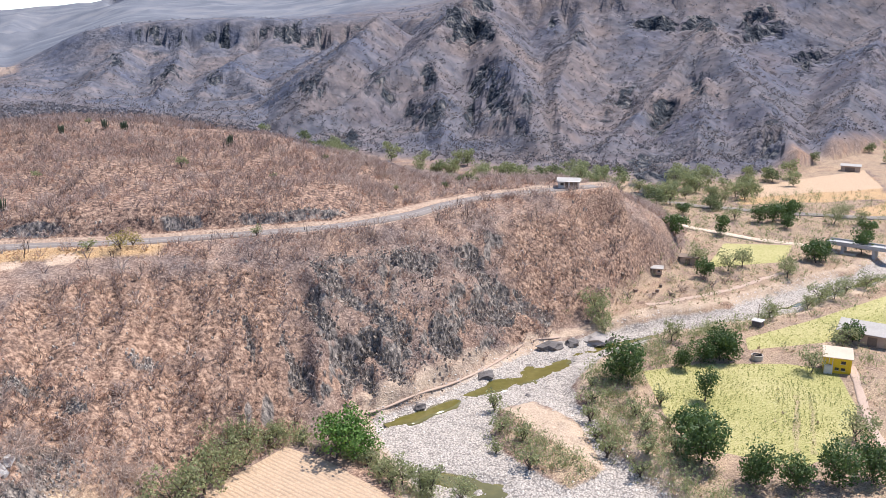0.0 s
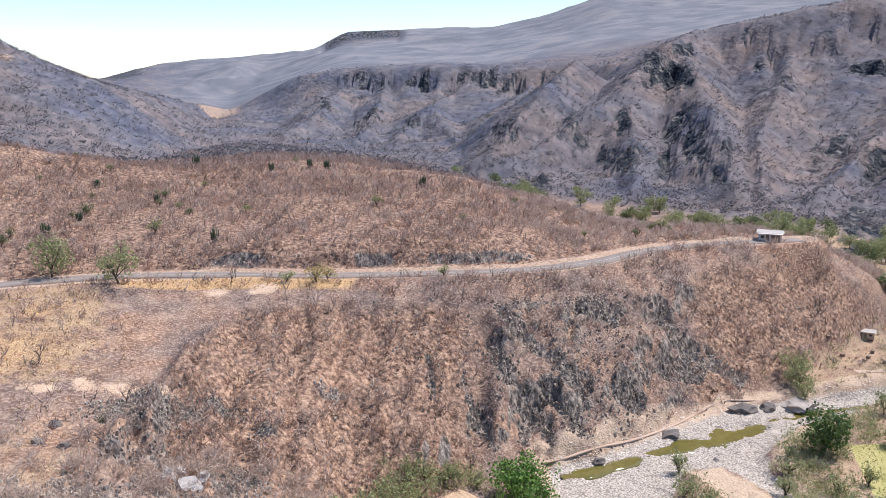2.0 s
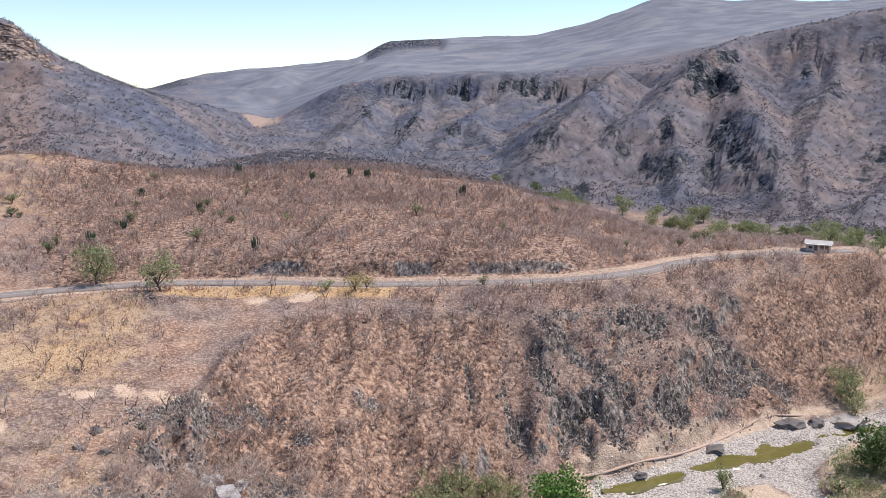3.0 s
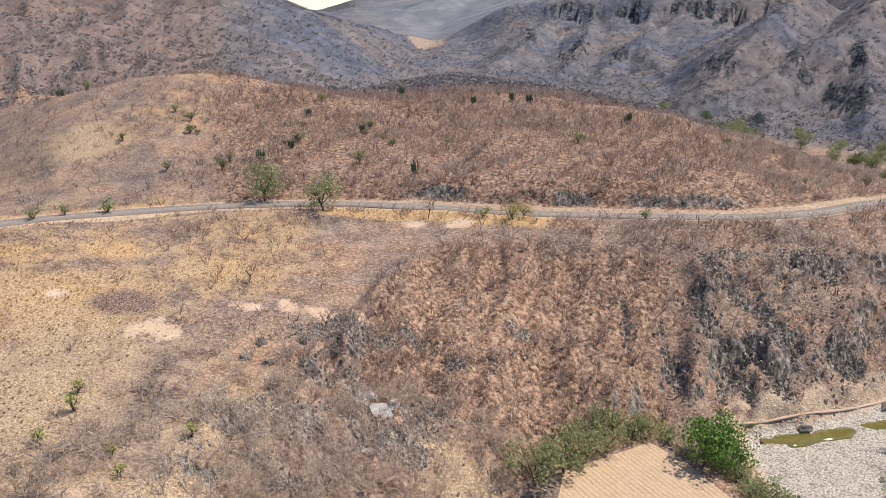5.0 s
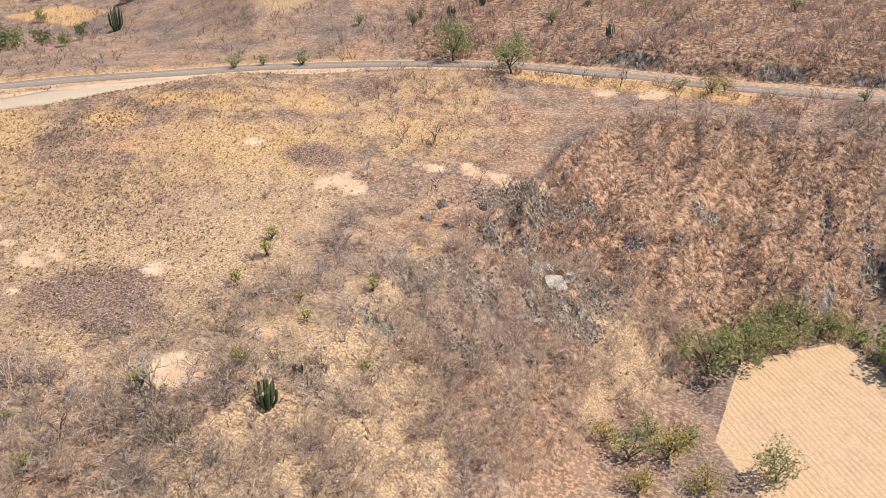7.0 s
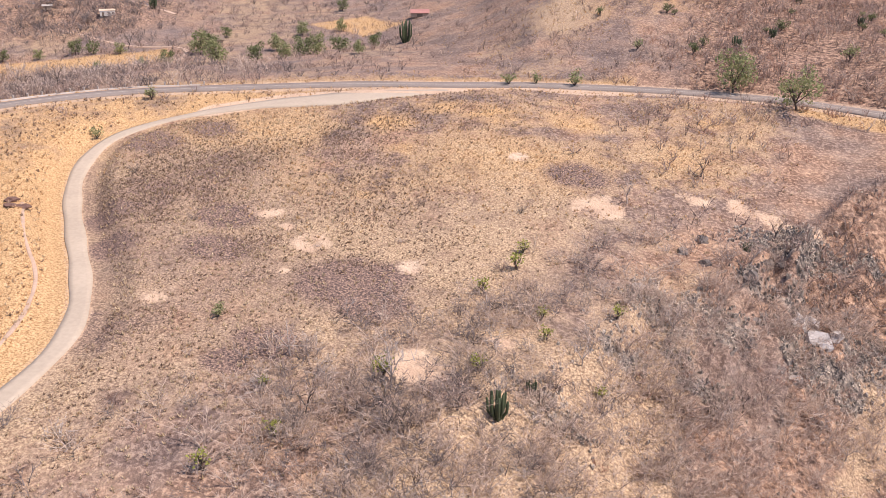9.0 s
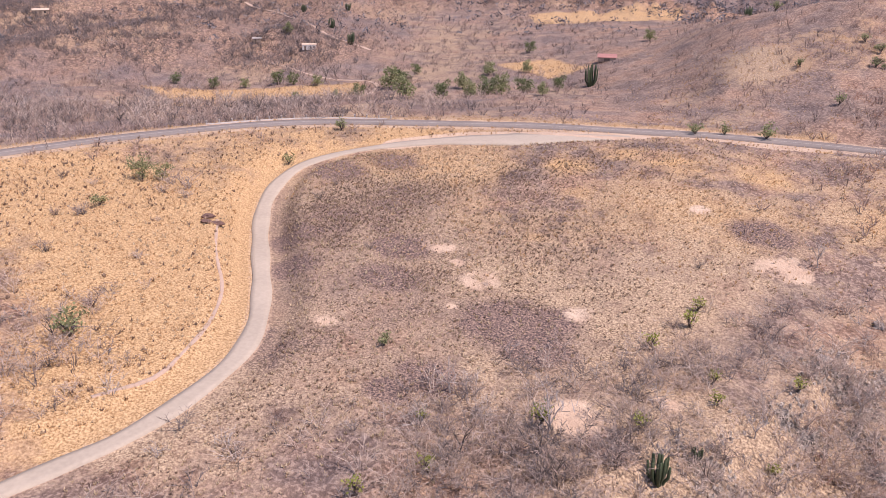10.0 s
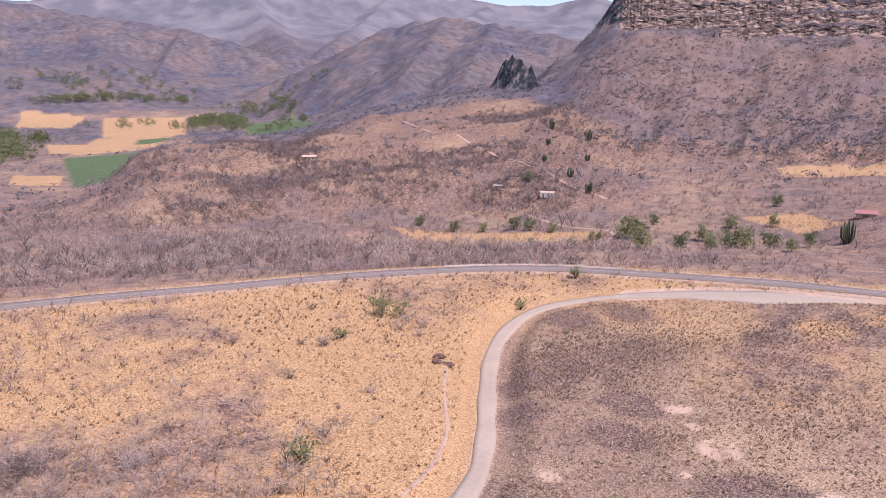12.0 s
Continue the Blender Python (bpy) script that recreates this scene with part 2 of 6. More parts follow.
def plain(name, colour, rough=0.8, spread=0.25, size=1.0, metal=0.0, bump=0.0, each=0.0):
    """A surface of one colour with blotches and grain at two scales; each: how much it varies from object to object."""
    m, tree, out = material(name)
    add, link = tree.nodes.new, tree.links.new
    coord = add("ShaderNodeTexCoord")
    low, high = add("ShaderNodeTexNoise"), add("ShaderNodeTexNoise")
    low.inputs["Scale"].default_value, high.inputs["Scale"].default_value = 0.8 / size, 9.0 / size
    low.inputs["Detail"].default_value = high.inputs["Detail"].default_value = 3
    for n in (low, high):
        link(coord.outputs["Object"], n.inputs["Vector"])
    both = add("ShaderNodeMath")
    both.operation = "ADD"
    link(low.outputs[0], both.inputs[0])
    link(high.outputs[0], both.inputs[1])
    ramp = add("ShaderNodeMapRange")
    ramp.inputs[1].default_value, ramp.inputs[2].default_value = 0.55, 1.45
    ramp.inputs[3].default_value, ramp.inputs[4].default_value = 1 - spread, 1 + spread
    link(both.outputs[0], ramp.inputs[0])
    value = ramp.outputs[0]
    if each:
        info, vary, times = add("ShaderNodeObjectInfo"), add("ShaderNodeMapRange"), add("ShaderNodeMath")
        vary.inputs[3].default_value, vary.inputs[4].default_value = 1 - each, 1 + each
        link(info.outputs["Random"], vary.inputs[0])
        times.operation = "MULTIPLY"
        link(value, times.inputs[0])
        link(vary.outputs[0], times.inputs[1])
        value = times.outputs[0]
    tint = add("ShaderNodeVectorMath")
    tint.operation = "SCALE"
    tint.inputs[0].default_value = colour
    link(value, tint.inputs["Scale"])
    link(tint.outputs[0], out.inputs["Base Color"])
    out.inputs["Roughness"].default_value, out.inputs["Metallic"].default_value = rough, metal
    if bump:
        b = add("ShaderNodeBump")
        b.inputs["Strength"].default_value, b.inputs["Distance"].default_value = 0.7, bump
        link(high.outputs[0], b.inputs["Height"])
        link(b.outputs[0], out.inputs["Normal"])
    return m


def growth(name, colour, other, rough=0.85, light=0.25):
    """Foliage or dry twigs: each clump takes a colour between two; a little light passes through."""
    m, tree, out = material(name)
    add, link = tree.nodes.new, tree.links.new
    geo, mix, noise_, coord = add("ShaderNodeNewGeometry"), add("ShaderNodeMix"), add("ShaderNodeTexNoise"), add("ShaderNodeTexCoord")
    mix.data_type = "RGBA"
    noise_.inputs["Scale"].default_value = 0.06
    link(coord.outputs["Object"], noise_.inputs["Vector"])
    amount = add("ShaderNodeMath")
    amount.operation = "MULTIPLY_ADD"
    amount.inputs[1].default_value = 0.55
    link(geo.outputs["Random Per Island"], amount.inputs[0])
    link(noise_.outputs[0], amount.inputs[2])
    shift = add("ShaderNodeMath")
    shift.operation = "SUBTRACT"
    shift.inputs[1].default_value = 0.25
    link(amount.outputs[0], shift.inputs[0])
    link(shift.outputs[0], mix.inputs[0])
    mix.inputs[6].default_value, mix.inputs[7].default_value = (*colour, 1), (*other, 1)
    link(mix.outputs[2], out.inputs["Base Color"])
    out.inputs["Roughness"].default_value = rough
    if light:
        through_, blend = add("ShaderNodeBsdfTranslucent"), add("ShaderNodeMixShader")
        blend.inputs[0].default_value = light
        link(mix.outputs[2], through_.inputs[0])
        link(out.outputs[0], blend.inputs[1])
        link(through_.outputs[0], blend.inputs[2])
        link(blend.outputs[0], tree.nodes["Material Output"].inputs[0])
    return m


def land_material():
    """Dry soil, grass, burnt ground, rock, river stones and fields, laid by the masks that the land carries."""
    m, tree, out = material("land")
    add, link = tree.nodes.new, tree.links.new
    place = add("ShaderNodeNewGeometry")
    geo = add("ShaderNodeVectorMath")
    geo.operation = "SCALE"
    geo.inputs["Scale"].default_value = 1 / UNIT
    link(place.outputs["Position"], geo.inputs[0])

    def noise_(scale, detail=4, rough=0.55, stretch=None):
        n = add("ShaderNodeTexNoise")
        n.inputs["Scale"].default_value, n.inputs["Detail"].default_value, n.inputs["Roughness"].default_value = scale, detail, rough
        if stretch:
            s = add("ShaderNodeVectorMath")
            s.operation = "MULTIPLY"
            s.inputs[1].default_value = stretch
            link(geo.outputs[0], s.inputs[0])
            link(s.outputs[0], n.inputs["Vector"])
        else:
            link(geo.outputs[0], n.inputs["Vector"])
        return n.outputs[0]

    def ramp(v, *stops):
        r = add("ShaderNodeValToRGB")
        while len(r.color_ramp.elements) < len(stops):
            r.color_ramp.elements.new(0.5)
        for e, (at, c) in zip(r.color_ramp.elements, stops):
            e.position, e.color = at, (*c, 1)
        link(v, r.inputs[0])
        return r.outputs[0]

    def over(base, top, mask):
        x = add("ShaderNodeMix")
        x.data_type = "RGBA"
        link(mask, x.inputs[0])
        link(base, x.inputs[6])
        link(top, x.inputs[7])
        return x.outputs[2]

    def math_(op, p, q=None, r=None):
        n = add("ShaderNodeMath")
        n.operation = op
        for k, v in enumerate((p, q, r)):
            if v is not None:
                if isinstance(v, (int, float)):
                    n.inputs[k].default_value = v
                else:
                    link(v, n.inputs[k])
        return n.outputs[0]

    def mask(layer, channel):
        at = add("ShaderNodeAttribute")
        at.attribute_name = layer
        s = add("ShaderNodeSeparateColor")
        link(at.outputs["Color"], s.inputs[0])
        return s.outputs[channel]

    def ragged(v, n, amount=0.9, sharp=3.0):
        """A mask whose edge follows the noise."""
        w = math_("MULTIPLY_ADD", n, amount, v)
        w = math_("SUBTRACT", w, 0.5 + amount * 0.5)
        n2 = add("ShaderNodeMath")
        n2.operation, n2.use_clamp = "MULTIPLY_ADD", True
        link(w, n2.inputs[0])
        n2.inputs[1].default_value, n2.inputs[2].default_value = sharp, 0.5
        return n2.outputs[0]

    small = noise_(3.6, 2, 0.6)
    broad, mid, fine, grit = noise_(0.035, 3), noise_(0.25, 5, 0.65), noise_(1.9, 3, 0.6), noise_(6.0, 1, 0.5)
    soil = ramp(mid, (0.3, (0.17, 0.11, 0.088)), (0.5, (0.30, 0.212, 0.168)), (0.7, (0.46, 0.35, 0.275)))
    litter = ramp(fine, (0.40, (0.035, 0.025, 0.023)), (0.5, (0.20, 0.135, 0.11)), (0.60, (0.48, 0.36, 0.28)))
    colour = over(soil, litter, math_("MULTIPLY", fine, 0.9))
    tone = ramp(noise_(0.07, 4, 0.6), (0.36, (0.72, 0.74, 0.80)), (0.5, (1.0, 0.97, 0.95)), (0.64, (1.22, 1.08, 0.95)))
    toned = add("ShaderNodeMix")
    toned.data_type, toned.blend_type = "RGBA", "MULTIPLY"
    toned.inputs[0].default_value = 1.0
    link(colour, toned.inputs[6])
    link(tone, toned.inputs[7])
    colour = toned.outputs[2]
    redder = ramp(noise_(1.1, 4, 0.7), (0.38, (0.06, 0.036, 0.027)), (0.5, (0.285, 0.172, 0.118)), (0.64, (0.57, 0.385, 0.265)))
    colour = over(colour, redder, ragged(mask("more", 1), mid, 0.9, 2.5))
    # golden grass in tussocks
    grass = ramp(small, (0.34, (0.30, 0.178, 0.085)), (0.5, (0.52, 0.332, 0.172)), (0.66, (0.68, 0.46, 0.255)))
    colour = over(colour, grass, ragged(mask("cover", 0), mid))
    straw = ramp(small, (0.34, (0.21, 0.14, 0.095)), (0.5, (0.41, 0.29, 0.19)), (0.66, (0.60, 0.45, 0.30)))
    colour = over(colour, straw, ragged(mask("cover", 1), mid))
    # burnt ground: charcoal and grey ash between surviving tufts
    burnt = ramp(small, (0.36, (0.075, 0.056, 0.052)), (0.52, (0.225, 0.15, 0.125)), (0.68, (0.44, 0.305, 0.22)))
    colour = over(colour, burnt, ragged(mask("cover", 2), mid, 1.1, 2.2))
    bare = ramp(mid, (0.3, (0.50, 0.34, 0.24)), (0.7, (0.64, 0.48, 0.35)))
    colour = over(colour, bare, ragged(mask("field", 2), fine, 1.0, 2.4))
    # dark basalt with pale and rusty streaks
    streak = noise_(1.0, 3, 0.65, (1.0, 1.0, 0.5))
    rock = ramp(streak, (0.34, (0.04, 0.036, 0.034)), (0.46, (0.13, 0.11, 0.098)), (0.56, (0.27, 0.225, 0.19)), (0.68, (0.46, 0.38, 0.31)))
    colour = over(colour, rock, ragged(mask("stone", 0), mid, 0.8, 3.5))
    cobble = add("ShaderNodeTexVoronoi")
    cobble.inputs["Scale"].default_value = 2.6
    link(geo.outputs[0], cobble.inputs["Vector"])
    pebbles = ramp(math_("MULTIPLY_ADD", grit, 0.5, math_("MULTIPLY", cobble.outputs["Distance"], 0.8)), (0.2, (0.68, 0.60, 0.52)), (0.5, (0.52, 0.45, 0.385)), (0.85, (0.24, 0.205, 0.18)))
    colour = over(colour, pebbles, ragged(mask("stone", 1), mid, 0.5, 5))
    sand = ramp(fine, (0.3, (0.46, 0.33, 0.23)), (0.7, (0.60, 0.46, 0.34)))
    colour = over(colour, sand, ragged(mask("stone", 2), mid, 0.7, 4))
    crop = ramp(math_("MULTIPLY_ADD", broad, 0.5, math_("MULTIPLY", fine, 0.6)), (0.3, (0.21, 0.225, 0.07)), (0.52, (0.40, 0.36, 0.14)), (0.75, (0.58, 0.485, 0.26)))
    colour = over(colour, crop, ragged(mask("field", 0), mid, 0.35, 6))
    plough = ramp(fine, (0.3, (0.46, 0.31, 0.20)), (0.7, (0.60, 0.435, 0.295)))
    colour = over(colour, plough, ragged(mask("field", 1), mid, 0.3, 7))
    # bare grey woods on the far slopes, haze painted in as a blue-violet tint
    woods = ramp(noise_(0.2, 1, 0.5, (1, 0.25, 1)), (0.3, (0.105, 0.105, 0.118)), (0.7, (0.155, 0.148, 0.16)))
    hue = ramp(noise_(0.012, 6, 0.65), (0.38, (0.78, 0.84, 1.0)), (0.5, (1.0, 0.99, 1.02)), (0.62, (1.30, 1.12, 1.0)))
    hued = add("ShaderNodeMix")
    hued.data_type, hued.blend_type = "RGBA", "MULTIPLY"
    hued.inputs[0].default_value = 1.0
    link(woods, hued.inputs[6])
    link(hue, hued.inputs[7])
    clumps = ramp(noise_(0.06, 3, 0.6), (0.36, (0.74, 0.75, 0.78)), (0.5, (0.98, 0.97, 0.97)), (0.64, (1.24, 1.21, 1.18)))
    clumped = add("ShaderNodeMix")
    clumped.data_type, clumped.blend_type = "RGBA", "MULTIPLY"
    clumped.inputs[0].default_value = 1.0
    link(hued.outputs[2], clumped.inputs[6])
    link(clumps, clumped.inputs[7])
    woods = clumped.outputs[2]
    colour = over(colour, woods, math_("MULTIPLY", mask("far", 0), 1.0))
    # dark rock of the crags, with shade painted in black and haze in blue
    shaded_crag = ramp(noise_(0.2, 2, 0.6, (1, 0.4, 0.6)), (0.42, (0.022, 0.026, 0.034)), (0.54, (0.055, 0.06, 0.07)), (0.68, (0.20, 0.18, 0.165)))
    colour = over(colour, shaded_crag, ragged(mask("far", 1), noise_(0.12, 3, 0.65, (1, 0.45, 1)), 1.0, 5))
    bands = ramp(noise_(0.3, 3, 0.7, (0.5, 0.5, 1.6)), (0.38, (0.06, 0.045, 0.042)), (0.5, (0.20, 0.145, 0.12)), (0.62, (0.44, 0.33, 0.26)))
    colour = over(colour, bands, ragged(mask("more", 0), noise_(0.12, 5, 0.7), 0.8, 4))
    # haze painted over the farthest land as a paler blue-grey
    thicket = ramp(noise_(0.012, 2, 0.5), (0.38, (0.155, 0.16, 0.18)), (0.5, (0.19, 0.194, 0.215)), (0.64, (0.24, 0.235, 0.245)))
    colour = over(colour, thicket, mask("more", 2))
    meadow = ramp(mid, (0.3, (0.08, 0.13, 0.06)), (0.7, (0.14, 0.20, 0.10)))
    colour = over(colour, meadow, math_("MULTIPLY", mask("far", 2), 1.0))
    link(colour, out.inputs["Base Color"])
    out.inputs["Roughness"].default_value = 0.95
    out.inputs["Specular IOR Level"].default_value = 0.15
    bump = add("ShaderNodeBump")
    bump.inputs["Strength"].default_value, bump.inputs["Distance"].default_value = 0.8, 0.45 * UNIT
    close_by = math_("SUBTRACT", 1.0, mask("far", 0))
    link(math_("MULTIPLY", math_("MULTIPLY_ADD", grit, 0.3, fine), close_by), bump.inputs["Height"])
    # crowns of the far woods and broken crags stand out in the light
    lumps = add("ShaderNodeBump")
    lumps.inputs["Strength"].default_value, lumps.inputs["Distance"].default_value = 1.0, 3.2 * UNIT
    crowns = math_("MULTIPLY", noise_(0.22, 1, 0.5, (1, 0.35, 1)), math_("MULTIPLY", mask("far", 0), 0.15))
    jagged = math_("MULTIPLY", noise_(0.14, 2, 0.6), math_("MULTIPLY", mask("far", 1), 2.6))
    banded = math_("MULTIPLY", noise_(0.3, 2, 0.6, (0.6, 0.6, 1.5)), math_("MULTIPLY", mask("more", 0), 1.6))
    link(math_("ADD", banded, math_("ADD", crowns, jagged)), lumps.inputs["Height"])
    link(bump.outputs[0], lumps.inputs["Normal"])
    link(lumps.outputs[0], out.inputs["Normal"])
    return m


LAND = land_material()
ASPHALT = plain("asphalt", (0.235, 0.195, 0.17), 0.9, 0.2, 6, bump=0.01)
CONCRETE = plain("worn concrete", (0.43, 0.355, 0.275), 0.9, 0.14, 5, bump=0.01)
DUST = plain("pale dust", (0.60, 0.46, 0.34), 0.95, 0.15, 6, bump=0.02)


# ---- the land ----
def plan_xy(heading, r):
    return -r * np.sin(np.radians(heading)), r * np.cos(np.radians(heading))


Z, BREAK_R, BREAK_Z = laid_out()
HH, RR = np.meshgrid(HEADINGS, RANGES, indexing="ij")
X, Y = plan_xy(HH, RR)


def between(n, m, soft=6.0):
    """1 between two breaklines, 0 outside, with soft edges in metres."""
    return ease(-soft, soft, RR - BREAK_R[n][:, None]) * (1 - ease(-soft, soft, RR - BREAK_R[m][:, None]))


RIDGES = [  # crest lines of the mountains: points of heading, distance and height; then the fall of the sides
    ([(-32.9, 980, 121), (-32.1, 930, 114), (-30.9, 860, 98), (-27.3, 720, 48), (-23.7, 640, 23), (-20.5, 600, 12), (-19.2, 585, 7)], 0.72),
    ([(-32.5, 940, 103), (-32.4, 850, 86), (-33.7, 700, 52), (-35.1, 560, 24), (-35.9, 485, 8)], 0.80),
    ([(-46.4, 900, 92), (-46.1, 850, 82), (-44.0, 690, 36), (-41.7, 550, 13), (-39.4, 470, 3)], 0.75),
    ([(-46.1, 850, 82), (-48.4, 660, 43), (-50.6, 530, 23), (-52.3, 450, 12)], 0.75),
    ([(-46.4, 650, 39), (-46.3, 540, 17), (-46.0, 455, 3)], 0.7),
    ([(-56.2, 900, 80), (-55.1, 700, 36), (-54.0, 520, 13)], 0.7),
    ([(-39.1, 960, 116), (-38.1, 820, 70), (-36.9, 640, 28), (-37.5, 500, 6)], 0.75),
    ([(-29.2, 860, 70), (-28.9, 700, 42), (-29.5, 590, 20), (-29.5, 510, 6)], 0.8),
    ([(-25.5, 900, 86), (-23.4, 760, 60), (-21.7, 690, 37), (-19.7, 620, 15)], 0.75),
    ([(-10.6, 1290, 66), (-8.4, 1060, 24), (-5.8, 900, 6)], 0.55),
    ([(-13.2, 1280, 72), (-12.2, 1040, 24), (-10.9, 850, 3)], 0.6),
    ([(-17.8, 1210, 62), (-15.1, 980, 22), (-13.0, 830, 3)], 0.6),
    ([(-15.8, 1040, 36), (-17.4, 880, 12), (-18.0, 790, 3)], 0.6),
    ([(-22.8, 1190, 66), (-19.2, 850, 18), (-17.1, 740, 3)], 0.6),
    ([(68.2, 1650, 49), (64.9, 1650, 84), (62.0, 1600, 114), (59.0, 1550, 164), (54.6, 1500, 178), (52.0, 1450, 157), (48.7, 1400, 140), (46.2, 1380, 128)], 0.52),
    ([(54.6, 1500, 178), (56.1, 1280, 112), (57.6, 1080, 71)], 0.5), ([(51.6, 1430, 156), (52.7, 1200, 101), (53.5, 1020, 67)], 0.5),
    ([(85.2, 2400, 257), (80.0, 2400, 264), (77.9, 2350, 243), (75.7, 2300, 225), (71.4, 2250, 193), (66.6, 2100, 134), (64.2, 2000, 74)], 0.45),
    ([(77.9, 2350, 243), (76.2, 2000, 137), (75.3, 1760, 92)], 0.42), ([(71.4, 2250, 193), (72.6, 1950, 112), (73.7, 1720, 56)], 0.45),
    ([(80, 3100, 330), (73.9, 3100, 374), (68.2, 3100, 417), (63.3, 3100, 401), (58.2, 3100, 364), (54.6, 3100, 359), (50.9, 3100, 326), (48.7, 3100, 317), (45.2, 3100, 345)], 0.6),
    ([(68.2, 3100, 417), (66.2, 2600, 237), (64.9, 2200, 143)], 0.5), ([(58.2, 3100, 364), (61.2, 2500, 199), (63.4, 2200, 129)], 0.5), ([(52, 3100, 330), (54, 2600, 230), (56, 2200, 140)], 0.5),
    ([(2.5, 2300, 30), (-4, 2500, 70), (-9, 2600, 110)], 0.35), ([(-4, 3150, 124), (-3, 2600, 60)], 0.3),
    ([(51.0, 765, 84), (49.9, 742, 88), (49.0, 730, 80)], 2.4),
    ([(13, 830, 110), (9.5, 720, 66), (4.5, 640, 34)], 0.5), ([(16.5, 800, 92), (16, 620, 50)], 0.45), ([(22, 800, 92), (21, 600, 52)], 0.45),
    ([(30, 790, 100), (29, 640, 62)], 0.45), ([(35, 790, 104), (34.5, 640, 62)], 0.4), ([(39.5, 790, 110), (39, 600, 60)], 0.45), ([(44, 830, 112), (46, 760, 78), (49, 700, 62)], 0.55),
]
CRAGS = [  # dark rock faces on the slopes, their shade painted in: heading, distance, height, half width, half height, how bare
    (-19.9, 1225, 67, 32, 18, 1), (-18.0, 1245, 75, 14, 8, 1), (-15.1, 1245, 72, 24, 12, 1), (-13.1, 1240, 62, 10, 9, 0.9), (-11.5, 1269, 70, 12, 6, 1), (-10.0, 1267, 62, 17, 8, 1), (-21.7, 1220, 68, 14, 8, 0.8), (-23.7, 1220, 74, 16, 6, 0.7),
    (-9.0, 1115, 34, 9, 8, 0.9), (-11.3, 1212, 39, 16, 7, 0.8), (-14.7, 923, 14, 15, 11, 0.95), (-11.8, 1003, 18, 22, 12, 0.7), (-20.7, 687, 26, 14, 12, 1), (-24.9, 665, 30, 10, 8, 0.8), (-26.0, 648, 16, 9, 12, 0.9),
    (-31.1, 825, 78, 27, 24, 0.95), (-28.9, 667, 36, 9, 14, 1), (-32.2, 675, 34, 21, 17, 0.95), (-29.4, 575, 18, 11, 10, 0.95), (-31.3, 618, 12, 10, 9, 0.9), (-33.2, 585, 17, 12, 12, 0.9), (-34.6, 552, 19, 8, 12, 0.85),
    (-27.8, 613, 12, 9, 8, 0.8), (-23.8, 515, 4, 14, 8, 0.9), (-36.0, 951, 112, 11, 12, 1), (-36.6, 885, 76, 7, 14, 0.85), (-44.2, 885, 82, 44, 9, 1.1), (-43.6, 606, 15, 9, 9, 1), (-41.4, 693, 21, 8, 9, 0.8), (-40.3, 650, 14, 6, 8, 0.7),
    (-43.4, 430, 4, 14, 6, 0.9), (-45.5, 704, 32, 13, 8, 0.9), (-49.2, 880, 78, 24, 22, 0.75), (-52.2, 813, 42, 20, 16, 0.7), (-49.3, 520, 16, 16, 16, 0.6), (-55.6, 746, 44, 16, 16, 0.6), (-38.6, 800, 60, 10, 14, 0.6),
]
mountain = ease(-10, 50, RR - BREAK_R[7][:, None]) * (1 - ease(61, 65, HH) * (1 - ease(1500, 1700, RR)))
# valleys between the spurs lie deeper than the plain slope
hang = np.clip((RR - BREAK_R[7][:, None]) / np.maximum(BREAK_R[9] - BREAK_R[7], 1)[:, None], 0, 1)
right_side = 1 - ease(-6, -2, HH)
low = BREAK_Z[7][:, None] + (BREAK_Z[9] - BREAK_Z[7])[:, None] * hang ** 3.0
Z = np.where((hang > 0) & (hang < 1), Z * (1 - right_side) + np.minimum(Z, low) * right_side, Z)
for n, (line, fall) in enumerate(RIDGES):
    pts = [plan_xy(*p[:2]) for p in line]
    d, s = along(X, Y, pts)
    length = sum(math.hypot(q[0] - p[0], q[1] - p[1]) for p, q in zip(pts, pts[1:]))
    metres = s / (len(pts) - 1) * length
    big = min(3.0, max(1.0, line[0][1] / 900.0))
    ribs = 0.55 - np.abs(wave(metres + 0.35 * d, d * 0.12, 44 * big, 301 + 3 * n)) + 0.5 * (0.5 - np.abs(wave(metres - 0.2 * d, d * 0.2, 19 * big, 302 + 3 * n)))
    jag = fractal(X, Y, 50 * big, 303 + n, 3) * 2.5 * big
    if fall > 2:   # the lone square block of rock
        ribs, jag = 0.1 * ribs, 0.4 * jag
    h = np.interp(s, np.arange(len(line)), [p[2] for p in line]) - fall * d * (1 + 0.12 * wave(X, Y, 90 * big, 304 + n)) + ribs * np.minimum(d * 0.2, 8.5 * big) + jag * ease(0, 30, d)
    h = np.where(RR > BREAK_R[7][:, None] - 25, h, -99.0)
    Z = np.maximum(Z, h)
far_away = ease(900, 1800, RR)
Z += mountain * (1 - far_away) * ((crests(X, Y, 60, 21) - 0.55) * 5.0 + fractal(X, Y, 24, 31, 4) * 1.3)
Z += mountain * far_away * ((crests(X, Y, 260, 41) - 0.55) * 16)
